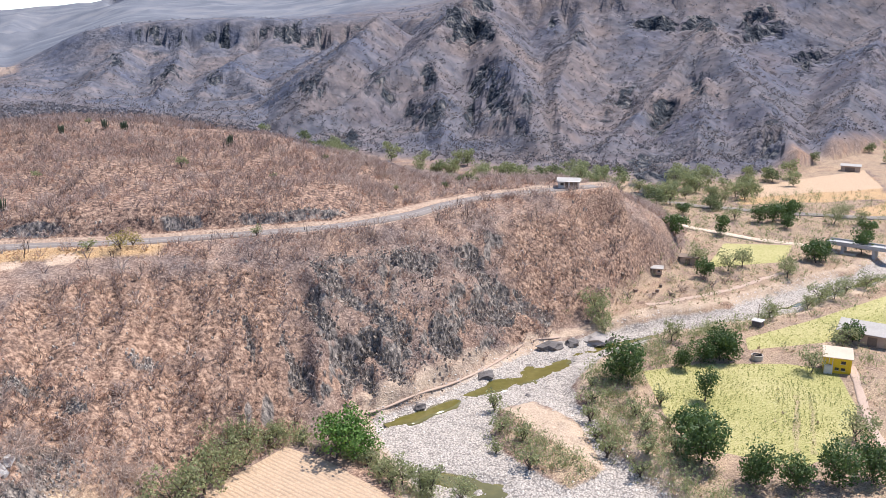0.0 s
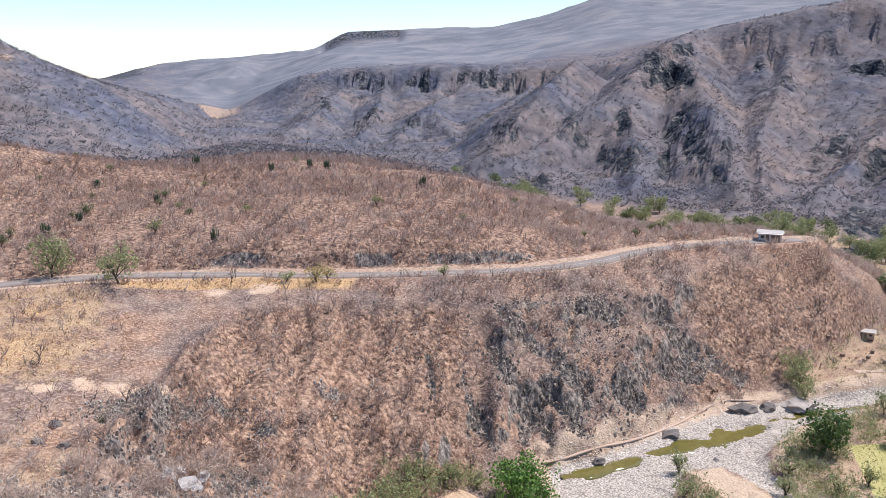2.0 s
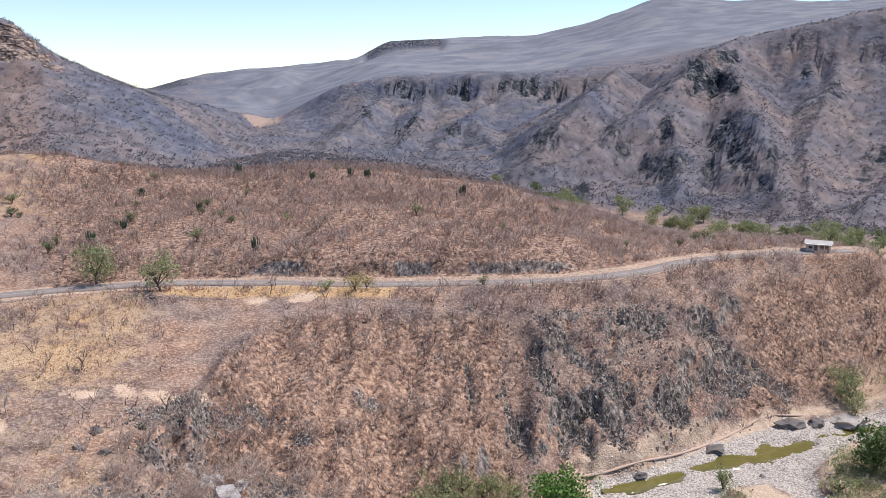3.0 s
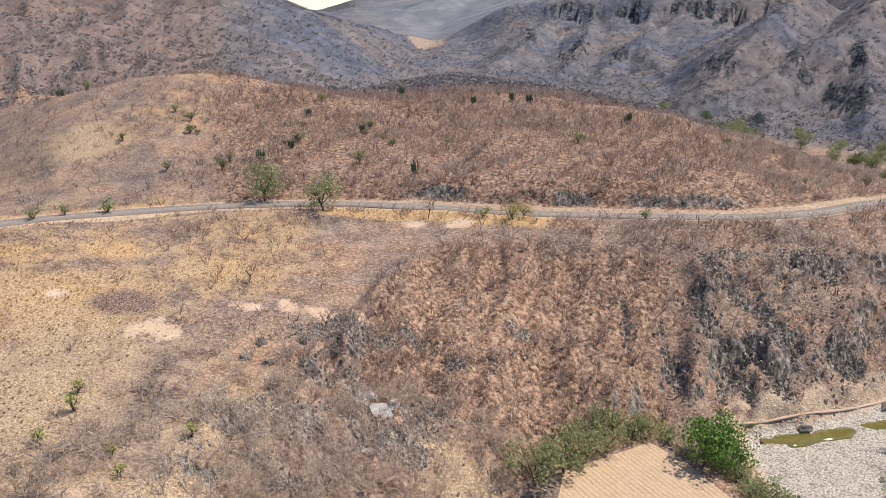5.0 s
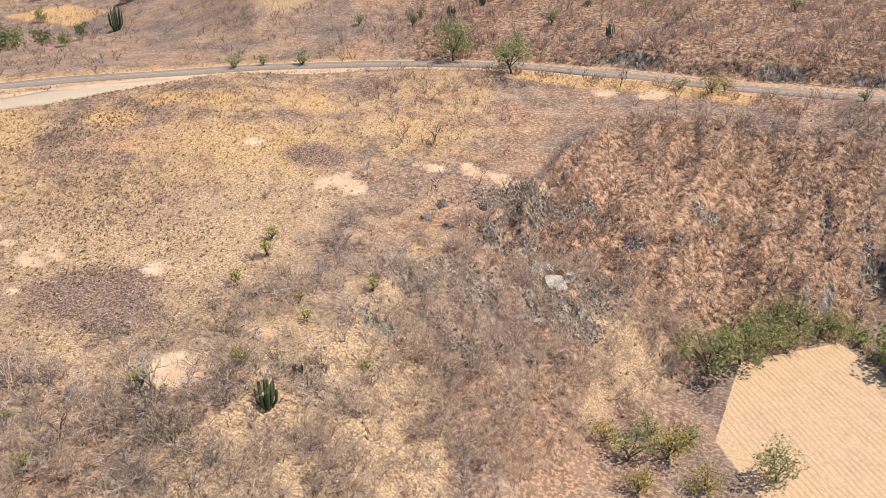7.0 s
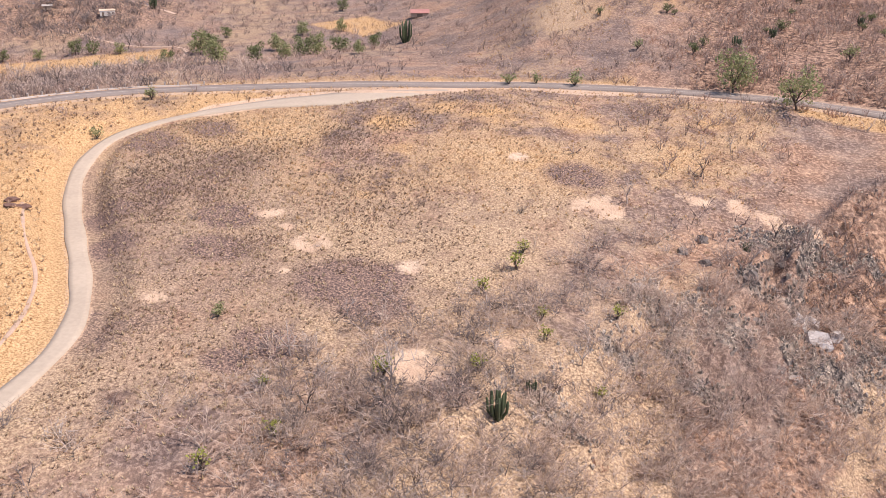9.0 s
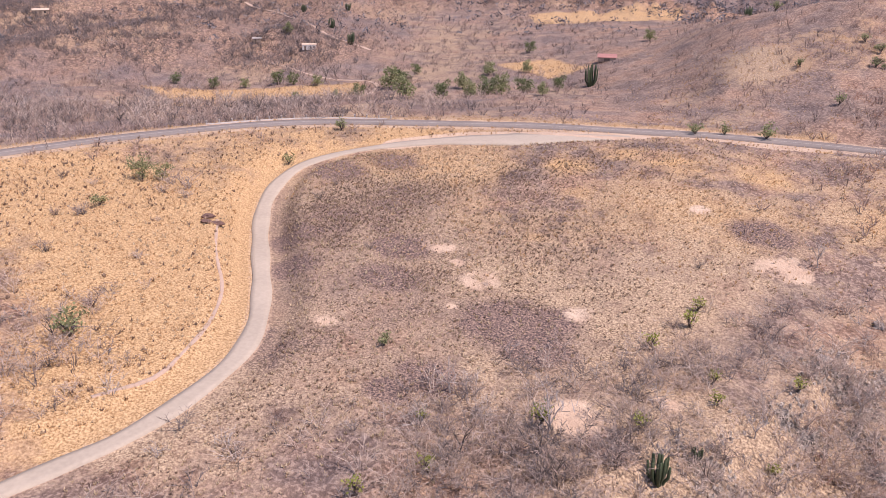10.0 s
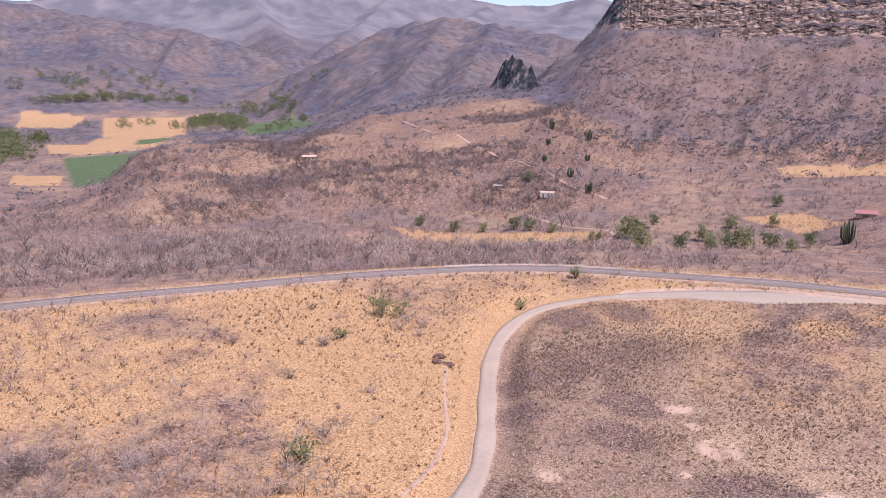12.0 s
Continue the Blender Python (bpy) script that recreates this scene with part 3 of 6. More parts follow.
# broken dark crags on the sides away from the sun, shade painted in
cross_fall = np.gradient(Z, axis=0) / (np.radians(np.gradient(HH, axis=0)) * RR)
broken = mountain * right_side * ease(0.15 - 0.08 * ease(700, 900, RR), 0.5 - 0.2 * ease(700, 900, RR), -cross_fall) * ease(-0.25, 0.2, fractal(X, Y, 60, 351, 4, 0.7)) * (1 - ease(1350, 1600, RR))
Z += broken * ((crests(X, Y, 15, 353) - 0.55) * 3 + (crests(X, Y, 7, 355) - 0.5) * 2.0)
flank = between(6, 8, 25) * ease(8, 11, HH) * (1 - ease(45, 48, HH))
Z += flank * ((crests(HH * 10 + 0.05 * RR, RR * 0.22, 26, 371) - 0.55) * 9 + (crests(HH * 11, RR * 0.3, 11, 373) - 0.55) * 4 + fractal(X, Y, 22, 375, 3) * 1.6)
cliff = np.zeros_like(Z)
# lone block and the table mountain's left edge, painted dark as sides in shade
block, _ = along(X, Y, [plan_xy(51.3, 765), plan_xy(48.8, 730)])
cliff = np.maximum(cliff, 1 - ease(8, 18, block))
cliff = np.maximum(cliff, ease(42.2, 43, HH) * (1 - ease(44.8, 45.6, HH)) * ease(105, 130, Z) * (RR < 900))
facets = []
g = np.random.default_rng(45)
for ch, cr, cz, cw, tall, bareness in CRAGS:   # the large faces are broken into several
    many = max(1, int(cw * tall / 45))
    if many == 1:
        facets.append((ch, cr, cz, cw, tall, bareness))
    for n in range(many if many > 1 else 0):
        part_wide, part_tall = max(5, cw * g.uniform(0.22, 0.42)), max(5, tall * g.uniform(0.3, 0.55))
        facets.append((ch + math.degrees(g.uniform(-0.85, 0.85) * (cw - 0.5 * part_wide) / cr), cr, cz + g.uniform(-0.8, 0.8) * (tall - 0.5 * part_tall), part_wide, part_tall, bareness * g.uniform(0.85, 1.1)))
for ch, cr, cz, cw, tall, bareness in facets:
    reach = math.degrees(1.9 * cw / cr)
    rows_ = slice(*np.searchsorted(HEADINGS, (ch - reach, ch + reach)))
    cols_ = slice(*np.searchsorted(RANGES, (0.78 * cr, 1.22 * cr)))
    hx, rx, px, py, pz = HH[rows_, cols_], RR[rows_, cols_], X[rows_, cols_], Y[rows_, cols_], Z[rows_, cols_]
    side = np.radians(hx - ch) * rx / cw
    up = (pz - cz) / tall
    ragged_ = 0.42 * fractal(px, py, 1.1 * cw, 47, 4, 0.7) + 0.18 * wave(hx * cr / 57.3, pz, 4.0, 49)
    window = (1 - ease(0.5, 1.2, np.hypot(side + 0.3 * up, up) + ragged_)) * (1 - ease(0.12 * cr, 0.2 * cr, np.abs(rx - cr)))
    steeper = cz + tall * (2 * ease(-0.75, 0.75, up + 0.25 * fractal(px, py, 12, 44, 2)) - 1)
    Z[rows_, cols_] += 0.65 * window * (steeper - pz) + window * ((crests(px, py, 13, 353) - 0.55) * 4 + (crests(px, py, 5, 355) - 0.5) * 2.5)
    cliff[rows_, cols_] = np.maximum(cliff[rows_, cols_], window * bareness * (0.86 + 0.3 * wave(px, py, 7, 51)))
# a long wall under the flat rim across the canyon
rim_off = RR - (BREAK_R[9][:, None] - 34) - 26 * wave(HH * 10, RR * 0, 14, 361) - 9 * wave(HH * 40, RR * 0, 14, 362)
rim_part = ease(-27, -25, HH) * (1 - ease(-9.8, -8.6, HH)) + ease(-48, -46, HH) * (1 - ease(-33, -31.5, HH)) * 0.6
rim_tall = rim_part * (16 + 14 * wave(HH * 12, RR * 0, 9, 363)) * (RR > 500)
Z -= rim_tall * (1 - ease(-4, 5, rim_off)) * np.exp(np.minimum(rim_off, 0) / 55)
cliff = np.maximum(cliff, rim_part * (0.45 + 0.5 * wave(HH * 14, RR * 0, 8, 364)) * np.exp(-((rim_off + 4) / 13) ** 2) * 0.8)
# the step of a far flat-topped mountain
Z -= 34 * ease(-14.4, -13.8, HH) * (1 - ease(-9.2, -8.6, HH)) * (1 - ease(3380, 3410, RR)) * ease(2900, 3340, RR)
# bands of rock under the table mountain's rim
mesa = between(8, 9, 10) * ease(8, 11, HH) * (1 - ease(43, 44, HH))
strata = 11.0
tier = (Z + 2.5 * wave(X, Y, 60, 46)) / strata
stepped = Z + (ease(0.35, 0.75, tier % 1.0) - tier % 1.0) * strata
Z = Z * (1 - mesa) + stepped * mesa + mesa * (1.6 * wave(HH * 15, RR * 0.1, 7, 48) + 0.8 * wave(HH * 15, RR * 0.2, 2.5, 45))
riser = mesa * ease(0.30, 0.42, tier % 1.0) * (1 - ease(0.68, 0.8, tier % 1.0))

# the scrub slope over the river: rocky gullies down it, and the columned basalt wall
slope = between(1, 2, 5)
HX = HH * 3.0   # metres along the slope, roughly
wall = ease(-35, -32.5, HH) * (1 - ease(-21.5, -17.5, HH)) * slope
low_wall = ease(-3, 0, HH) * (1 - ease(6, 10, HH)) * slope
rough = ease(-47, -44, HH) * slope
gully = fractal(HX + 0.12 * RR + 2.0 * wave(X, Y, 14, 52), RR * 0.16, 7.5, 51, 4, 0.6)
Z += rough * (gully * (1.3 + 0.9 * wall) * (0.25 + 0.75 * ease(95, 140, RR)) + fractal(X, Y, 4, 61, 3) * (0.45 + 0.4 * wall))
SEAMS = [  # bands of bare columned rock down the river cliff: heading and height along each, then its half width
    ([(-21.0, 22.5), (-22.7, 18), (-23.9, 15.5), (-25.5, 12.5), (-26.6, 9)], 1.5), ([(-31.7, 17), (-33.5, 11), (-35, 8), (-36.8, 4.5)], 1.9), ([(-20.4, 18), (-21.4, 13.5), (-22.6, 9), (-24.4, 4)], 2.2),
    ([(-22.8, 4), (-24.3, 10), (-25.8, 6), (-26.8, 3)], 1.8), ([(-21.5, 23.6), (-24, 23.2), (-27, 22.6), (-28.9, 20)], 1.7), ([(-27.2, 21), (-28.8, 19.5)], 1.6), ([(-30, 21.2), (-31, 19)], 0.9), ([(-32.3, 8.5), (-34.2, 5.5)], 1.6),
    ([(-19.2, 8), (-20.6, 4.5)], 1.5), ([(-28.9, 9), (-30.4, 4.5)], 1.3), ([(-15.9, 18), (-16.3, 13)], 0.8), ([(-18.3, 14), (-19.0, 10)], 0.9)]
seams = np.zeros_like(Z)
for line, wide in SEAMS:
    d_seam, _ = along(HH * -3.0, Z, [(-3.0 * p[0], p[1]) for p in line])
    seams = np.maximum(seams, 1 - ease(0.45, 1.3, d_seam / (0.85 * wide) + 0.6 * fractal(X, Y, 5, 73, 4, 0.65)))
seams *= slope * (RR < 215)
Z -= 0.9 * seams
columns = np.abs(wave(HX * 1.0 + 0.1 * RR, RR * 0.1, 1.7, 71)) + 0.6 * np.abs(wave(HX + 0.1 * RR, RR * 0.15, 0.8, 72))
crack = crests(X, Y, 3.2, 77) + 0.6 * crests(X, Y, 1.3, 78)
Z += wall * (0.4 * columns + 0.9 * crack - 0.6) + low_wall * (1.5 * crack - 0.9)
face = 0.5 + 0.5 * np.sin((Z + 2.5 * wave(X, Y, 11, 75)) * 0.62 + 1.5 * wave(X, Y, 25, 76))
Z += (wall * 0.9 + low_wall * 0.7) * 1.6 * face

# the plateau, the hill behind the road, the dale
plateau = between(2, 3, 4) * ease(2, 8, HH)
Z += plateau * (fractal(X, Y, 30, 81, 4) * 0.5 + 0.12 * fractal(X, Y, 2.2, 85, 2))
mound = np.exp(-(((X + 66) / 38) ** 2 + ((Y - 152) / 22) ** 2))
Z += 2.6 * mound
hill = between(3, 6, 10) * (1 - ease(20, 28, HH)) * ease(-42, -34, HH)
Z += hill * (fractal(X, Y, 34, 91, 4) * 1.6 + crests(X, Y, 45, 95) * 1.2 - 0.6)
dale = between(3, 7, 12) * ease(24, 32, HH)
Z += dale * (fractal(X, Y, 60, 101, 4) * 2.0)
low_hill = between(5, 8, 25) * ease(43, 47, HH) * (1 - ease(72, 75, HH))
Z += low_hill * ((crests(X, Y, 55, 103) - 0.55) * 7 + fractal(X, Y, 18, 107, 3) * 1.2)
shore = (1 - ease(-42, -36, HH)) * (1 - mountain) * (RR > 100) * (1 - ease(4.5, 8, Z))
Z += shore * fractal(X, Y, 14, 105, 3) * 0.4

# river bed, fields, road and track lie in the land
bed = inside(X, Y, BED)
bed_mask = ease(-2.5, 2.0, bed + 2.0 * wave(X, Y, 7, 111))
Z = Z * (1 - 0.85 * bed_mask) + bed_mask * (-0.30 + 0.40 * fractal(X, Y, 16, 113, 3) + 0.22 * fractal(X, Y, 1.8, 117, 2))
for points, widths, _ in POOLS:
    d_pool, s_pool = along(X, Y, points)
    half = np.interp(s_pool, np.linspace(0, len(points) - 1, len(widths)), widths) / 2
    Z -= 0.75 * (1 - ease(0.5, 1.4, (d_pool + 0.7 * wave(X, Y, 3.0, 119)) / half)) * bed_mask
isle = ease(-2, 3, inside(X, Y, ISLAND))
Z += isle * 1.0
for ring, level in ((BEAN_FIELD, 1.6), (GREEN_FIELD, 1.8), (PLOUGHED, 1.6), (SMALL_FIELD, 3.0)):
    flat = ease(-8, 0.5, inside(X, Y, ring))
    Z = Z * (1 - flat) + level * flat

d_road, _ = along(X, Y, ROAD[::3])
on_road = 1 - ease(4.6, 11, d_road)
Z = Z * (1 - on_road) + 27.6 * on_road
Z += 0.55 * ease(2.8, 4.2, d_road) * (1 - ease(5.5, 9, d_road)) * (1 - ease(-3, 3, HH)) * (1 + 0.5 * wave(X, Y, 6, 125))
behind = (RR > BREAK_R[3][:, None]) * ease(-25, -21, HH) * (1 - ease(-3, 1, HH))
cut = behind * ease(5.6, 7.6, d_road + 0.8 * wave(X, Y, 5, 123)) * (1 - ease(9, 60, d_road))
Z += cut * (1.9 + 0.9 * wave(X, Y, 11, 121) + 0.3 * wave(X, Y, 2.5, 124))
bank = behind * ease(5.2, 6.2, d_road) * (1 - ease(7.2, 8.6, d_road)) * (0.35 + 0.65 * ease(-0.3, 0.3, wave(X, Y, 8, 126)))
track_z = TRACK_LINE[:, 2]
d_track, s_track = along(X, Y, TRACK[::2])
level = np.interp(s_track * 2, np.arange(len(TRACK)), track_z)
on_track = (1 - ease(2.8, 7.5, d_track)) * (1 - on_road)
Z = Z * (1 - on_track) + (level - 0.12) * on_track

near = ease(25, 45, RR)
Z = Z * near + 9.0 * (1 - near)

# broken rock on the near slope: places and half widths
OUTCROPS = [(-10, 130, 7, 4), (-4, 134, 6, 3.2), (2, 136, 5, 3), (-18, 107, 6, 5), (-13, 110, 5, 4), (-2, 113, 7, 4), (5, 120, 6, 4), (-8, 121, 5, 3), (22, 142, 2.6, 1.6), (10.7, 131.4, 2, 1.4), (-22.6, 96, 4, 3), (-25.7, 81, 4, 2.5), (-13, 98, 3, 2)]
outcrop = np.zeros_like(X)
for ox, oy, ow, od in OUTCROPS:
    outcrop = np.maximum(outcrop, 1 - ease(0.5, 1.25, np.hypot((X - ox) / ow, (Y - oy) / od) + 0.4 * fractal(X, Y, 4, 143, 3)))

# masks for the ground's cover
slopeness = np.hypot(np.gradient(Z, axis=1) / np.gradient(RR, axis=1), np.gradient(Z, axis=0) / (np.radians(np.gradient(HH, axis=0)) * RR))
steep = ease(0.9, 1.7, slopeness)
in_plateau = between(2, 3, 6) * ease(1, 8, HH)
left_of_track = in_plateau * (inside(X, Y, [tuple(p) for p in TRACK[::3]] + [(-150, 140), (-180, 60), (-190, -60), (-80, -60)]) > -1)
patches = 0.5 + 0.5 * fractal(X, Y, 26, 131, 3)
golden = np.clip(left_of_track * (0.42 + 0.72 * patches) * (1 - 0.4 * ease(60, 68, HH) * (1 - ease(112, 140, RR + 14 * wave(X, Y, 22, 133)))), 0, 1)
golden = np.maximum(golden, in_plateau * ease(1, 7, HH) * (1 - ease(34, 44, HH) * (1 - ease(150, 168, RR))) * ease(112, 145, RR) * (0.18 + 0.55 * patches))
golden = np.maximum(golden, (1 - ease(4, 14, d_road)) * (HH > 14) * 0.62)
golden = np.maximum(golden, (1 - ease(7, 14, d_road)) * ease(-13, -9, HH) * (1 - ease(3, 6, HH)) * (RR < BREAK_R[3][:, None] + 8) * 0.9)
for ox, oy, wide in [(-73, 133, 5), (-82, 143, 9), (-64, 152, 13), (-76, 153, 9), (-50, 157, 12), (-70, 115, 5), (-55, 141, 10), (-26, 170, 9)]:
    golden = np.maximum(golden, 0.62 * np.exp(-(np.hypot(X - ox, (Y - oy) * 1.2) / wide) ** 2) * (1 - (left_of_track > 0.01)))
golden = np.maximum(golden, hill * ease(8, 12, HH) * (0.05 + 0.48 * patches))
right_of_track = in_plateau * (1 - (left_of_track > 0.01)) * (HH > 10)
straw = np.clip(in_plateau * (1 - left_of_track) * (0.28 + 0.55 * patches) + 0.55 * shore + 0.5 * isle + dale * (0.12 + 0.4 * patches) + hill * ease(12, 20, HH) * 0.85 * patches + slope * np.maximum(ease(-2, 8, HH), ease(-16, -10, HH) * (1 - ease(112, 128, RR))) * (0.45 + 0.5 * patches) * (1 - 0.8 * low_wall), 0, 1)
straw *= 1 - 0.6 * golden * in_plateau
charred = 0.5 + 0.5 * fractal(X, Y, 17, 135, 3)
burnt = right_of_track * ease(24, 42, HH) * (1 - ease(148, 172, RR)) * (0.26 + 0.50 * charred) * (0.3 + 0.7 * ease(88, 106, RR))
BURNT = [(-57, 91, 9), (-52, 88, 6), (-54, 95, 5), (-58, 75, 5), (-60, 70, 3.5), (-79, 91, 6), (-42, 135.5, 6), (-36, 77, 4), (-118, 118, 7), (-102, 93, 6), (-94, 86, 5), (-85, 100, 6), (-112, 128, 6)]
for bx, by, br in BURNT:
    burnt = np.maximum(burnt, 1.2 * np.exp(-(np.hypot(X - bx, (Y - by) * 1.3) / br) ** 2) * (1 - (left_of_track > 0.01)))
BARE = [(-80.3, 103.3, 3.2), (-68.4, 98.5, 3.9), (-52.6, 98.7, 3.0), (-77, 76, 2.6), (-41, 79.3, 4.4), (-36, 127.5, 5), (-53, 137.3, 1.8), (-23, 137.5, 3.5), (-16, 138.5, 4), (-10, 137.5, 4), (-5.5, 137, 2.6), (5, 174, 3.5), (14, 173, 4), (-75, 101, 1.6), (-67, 90, 1.3), (-34, 88, 2.0)]
bare = np.zeros_like(X)
for bx, by, br in BARE:
    bare = np.maximum(bare, 1.0 - 0.9 * (np.hypot(X - bx, (Y - by) * 1.25) / br) ** 2 + 0.45 * fractal(X, Y, 3.0, 141, 2))
bare = np.clip(np.maximum(bare, (1 - ease(1.6, 2.4, d_track)) * 0.45), 0, 1)
bare = np.maximum(bare, (1 - ease(4.0, 6.0, d_road)) * 0.6)
DRY_ROWS = [(134, 103), (141, 99), (119, 80), (112, 85)]
dry_rows = ease(-3, 2.5, inside(X, Y, DRY_ROWS)) * ease(-0.2, 0.5, np.sin((X * 0.62 - Y * 0.78) * 2.2) + 0.3)
green_spared = 1 - 0.5 * dry_rows
d_apron, _ = along(X, Y, [(-119, 137), (-110, 146.5), (-98, 157), (-86, 166), (-70, 175), (-52, 182)])
bare = np.maximum(bare, 1 - ease(3.2, 5.0, d_apron))
steep = ease(1.3, 2.2, slopeness)
rock = np.clip(np.maximum(steep * rough * (0.2 + 0.8 * ease(95, 140, RR)) * (0.15 + 0.85 * ease(-37, -34, HH)), wall * (0.08 + 0.25 * gully + 0.16 * crack) + 0.68 * seams) + outcrop * (0.12 + 0.5 * crack) + bank * 0.85, 0, 1)
stone = np.clip(bed_mask - isle, 0, 1)
sand = np.clip((1 - ease(1, 4, np.abs(bed + 2))) * 0.55 * (RR > 90) + 0.7 * isle * (X > 84), 0, 1) * (HH < -8)
green = np.maximum.reduce([ease(-0.5, 1.0, inside(X, Y, r)) for r in (BEAN_FIELD, GREEN_FIELD, SMALL_FIELD)])
green = green * green_spared
straw = np.maximum(straw, 0.6 * dry_rows)
plough = ease(-0.5, 1.0, inside(X, Y, PLOUGHED))
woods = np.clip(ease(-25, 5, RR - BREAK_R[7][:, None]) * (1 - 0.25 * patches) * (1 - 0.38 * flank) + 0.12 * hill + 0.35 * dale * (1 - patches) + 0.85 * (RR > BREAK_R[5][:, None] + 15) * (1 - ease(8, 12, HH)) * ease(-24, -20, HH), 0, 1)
# far scarps and step take the colour of the crags, bluish as painted haze
far_step = ease(3340, 3370, RR) * ease(-14.4, -13.8, HH) * (1 - ease(-9.2, -8.6, HH))
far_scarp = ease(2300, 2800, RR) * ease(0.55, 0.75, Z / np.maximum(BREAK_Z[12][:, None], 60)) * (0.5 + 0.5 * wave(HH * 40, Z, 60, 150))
shaded_crag = np.clip(np.maximum.reduce([0.45 * mountain * ease(1.3, 2.4, slopeness), 0.9 * cliff, 0.34 * broken, 0.7 * far_scarp, 0.5 * far_step]), 0, 1)
band = np.clip(0.30 * mesa + 0.65 * riser, 0, 1)
red = np.clip(0.62 * rough * (HH < 2) * (1 - 0.6 * wall) + hill * (1 - ease(9, 15, HH)) * 0.75 + between(5, 7, 20) * ease(40, 46, HH) * (1 - ease(72, 75, HH)) * (0.35 + 0.5 * patches) + 0.3 * dale * patches + 0.75 * flank, 0, 1)
# how much painted haze covers the ground, growing with distance
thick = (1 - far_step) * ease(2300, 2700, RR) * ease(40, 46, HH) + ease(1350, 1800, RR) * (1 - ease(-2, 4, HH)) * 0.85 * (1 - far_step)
meadow = np.zeros_like(X)
MEADOWS = [[(-745, 150), (-735, 212), (-508, 134), (-520, 112)], [(-1139, 461), (-1195, 564), (-912, 464), (-920, 380)], [(-930, 262), (-920, 300), (-835, 258), (-850, 236)]]
for ring in MEADOWS:
    meadow = np.maximum(meadow, ease(-3, 3, inside(X, Y, ring)))
STRIPS = [[(-269, 170), (-218, 226), (-195, 204), (-237, 166)], [(-240, 362), (-188, 420), (-171, 384), (-219, 338)], [(-1418, 341), (-1377, 461), (-920, 310), (-985, 238)], [(-985, 232), (-930, 300), (-760, 230), (-770, 160)], [(-933, 171), (-836, 249), (-765, 213), (-802, 152)], [(-640, 98), (-610, 124), (-540, 108), (-560, 84)], [(-1500, 240), (-1440, 320), (-1200, 250), (-1260, 190)],
          [(-190, 268), (-177, 285), (-152, 274), (-160, 258)], [(-239, 152), (-220, 188), (-200, 172), (-228, 143)], [(295, 255), (395, 265), (340, 215), (272, 236)], [(300, 205), (345, 215), (330, 180), (290, 190)]]
valley = ease(65, 68, HH) * ease(540, 620, RR) * (1 - ease(1480, 1620, RR)) * (Z < 24)
woods *= 1 - 0.75 * valley * ease(-0.4, 0.3, wave(X, Y, 120, 154))
straw = np.maximum(straw, 0.7 * valley * patches)
for ring in STRIPS:
    strip = ease(-4, 3, inside(X, Y, ring))
    woods *= 1 - strip
    straw, golden = np.maximum(straw * (1 - strip), strip * 0.35), np.maximum(golden, strip * (0.85 + 0.3 * wave(X, Y, 25, 153)))
    red *= 1 - strip
woods *= 1 - meadow
pale_slope = ease(-6, 6, inside(X, Y, [(20, 1250), (75, 1250), (95, 1500), (30, 1500)]))
woods *= 1 - 0.7 * pale_slope
sand = np.maximum(sand, 0.5 * pale_slope)
plough_far = [[(300, 262), (400, 270), (360, 232), (285, 246)]]
for ring in plough_far:
    plough = np.maximum(plough, ease(-3, 3, inside(X, Y, ring)))


def land_mesh():
    na, nr = len(HEADINGS), len(RANGES)
    count = na * nr
    co = np.stack([X, Y, Z], -1).reshape(-1, 3)
    centre = np.array([[0.0, 0.0, float(Z[:, 0].mean())]])
    co = np.vstack([co, centre])
    i, j = np.meshgrid(np.arange(na), np.arange(nr - 1), indexing="ij")
    k = (i + 1) % na
    quads = np.stack([i * nr + j, i * nr + j + 1, k * nr + j + 1, k * nr + j], -1).reshape(-1, 4)[:, ::-1]
    i = np.arange(na)
    fan = np.stack([np.full(na, count), i * nr, ((i + 1) % na) * nr], -1)
    mesh = bpy.data.meshes.new("ground")
    mesh.vertices.add(len(co))
    mesh.vertices.foreach_set("co", co.ravel())
    loops = np.concatenate([quads.ravel(), fan.ravel()])
    starts = np.concatenate([np.arange(len(quads)) * 4, len(quads) * 4 + np.arange(len(fan)) * 3])
    mesh.loops.add(len(loops))
    mesh.loops.foreach_set("vertex_index", loops.astype(np.int32))
    mesh.polygons.add(len(starts))
    mesh.polygons.foreach_set("loop_start", starts.astype(np.int32))
    mesh.polygons.foreach_set("use_smooth", np.ones(len(starts), bool))
    mesh.update(calc_edges=True)
    for name, layers in (("cover", (golden, straw, burnt)), ("field", (green, plough, bare)), ("stone", (rock, stone, sand)), ("far", (woods, shaded_crag, meadow)), ("more", (band, red, thick))):
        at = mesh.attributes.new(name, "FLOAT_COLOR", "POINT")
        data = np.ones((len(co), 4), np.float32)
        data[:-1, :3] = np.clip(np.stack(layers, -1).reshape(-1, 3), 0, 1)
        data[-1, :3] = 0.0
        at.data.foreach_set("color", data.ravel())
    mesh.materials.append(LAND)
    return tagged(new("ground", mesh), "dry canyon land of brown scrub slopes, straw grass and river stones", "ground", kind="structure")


ground = land_mesh()


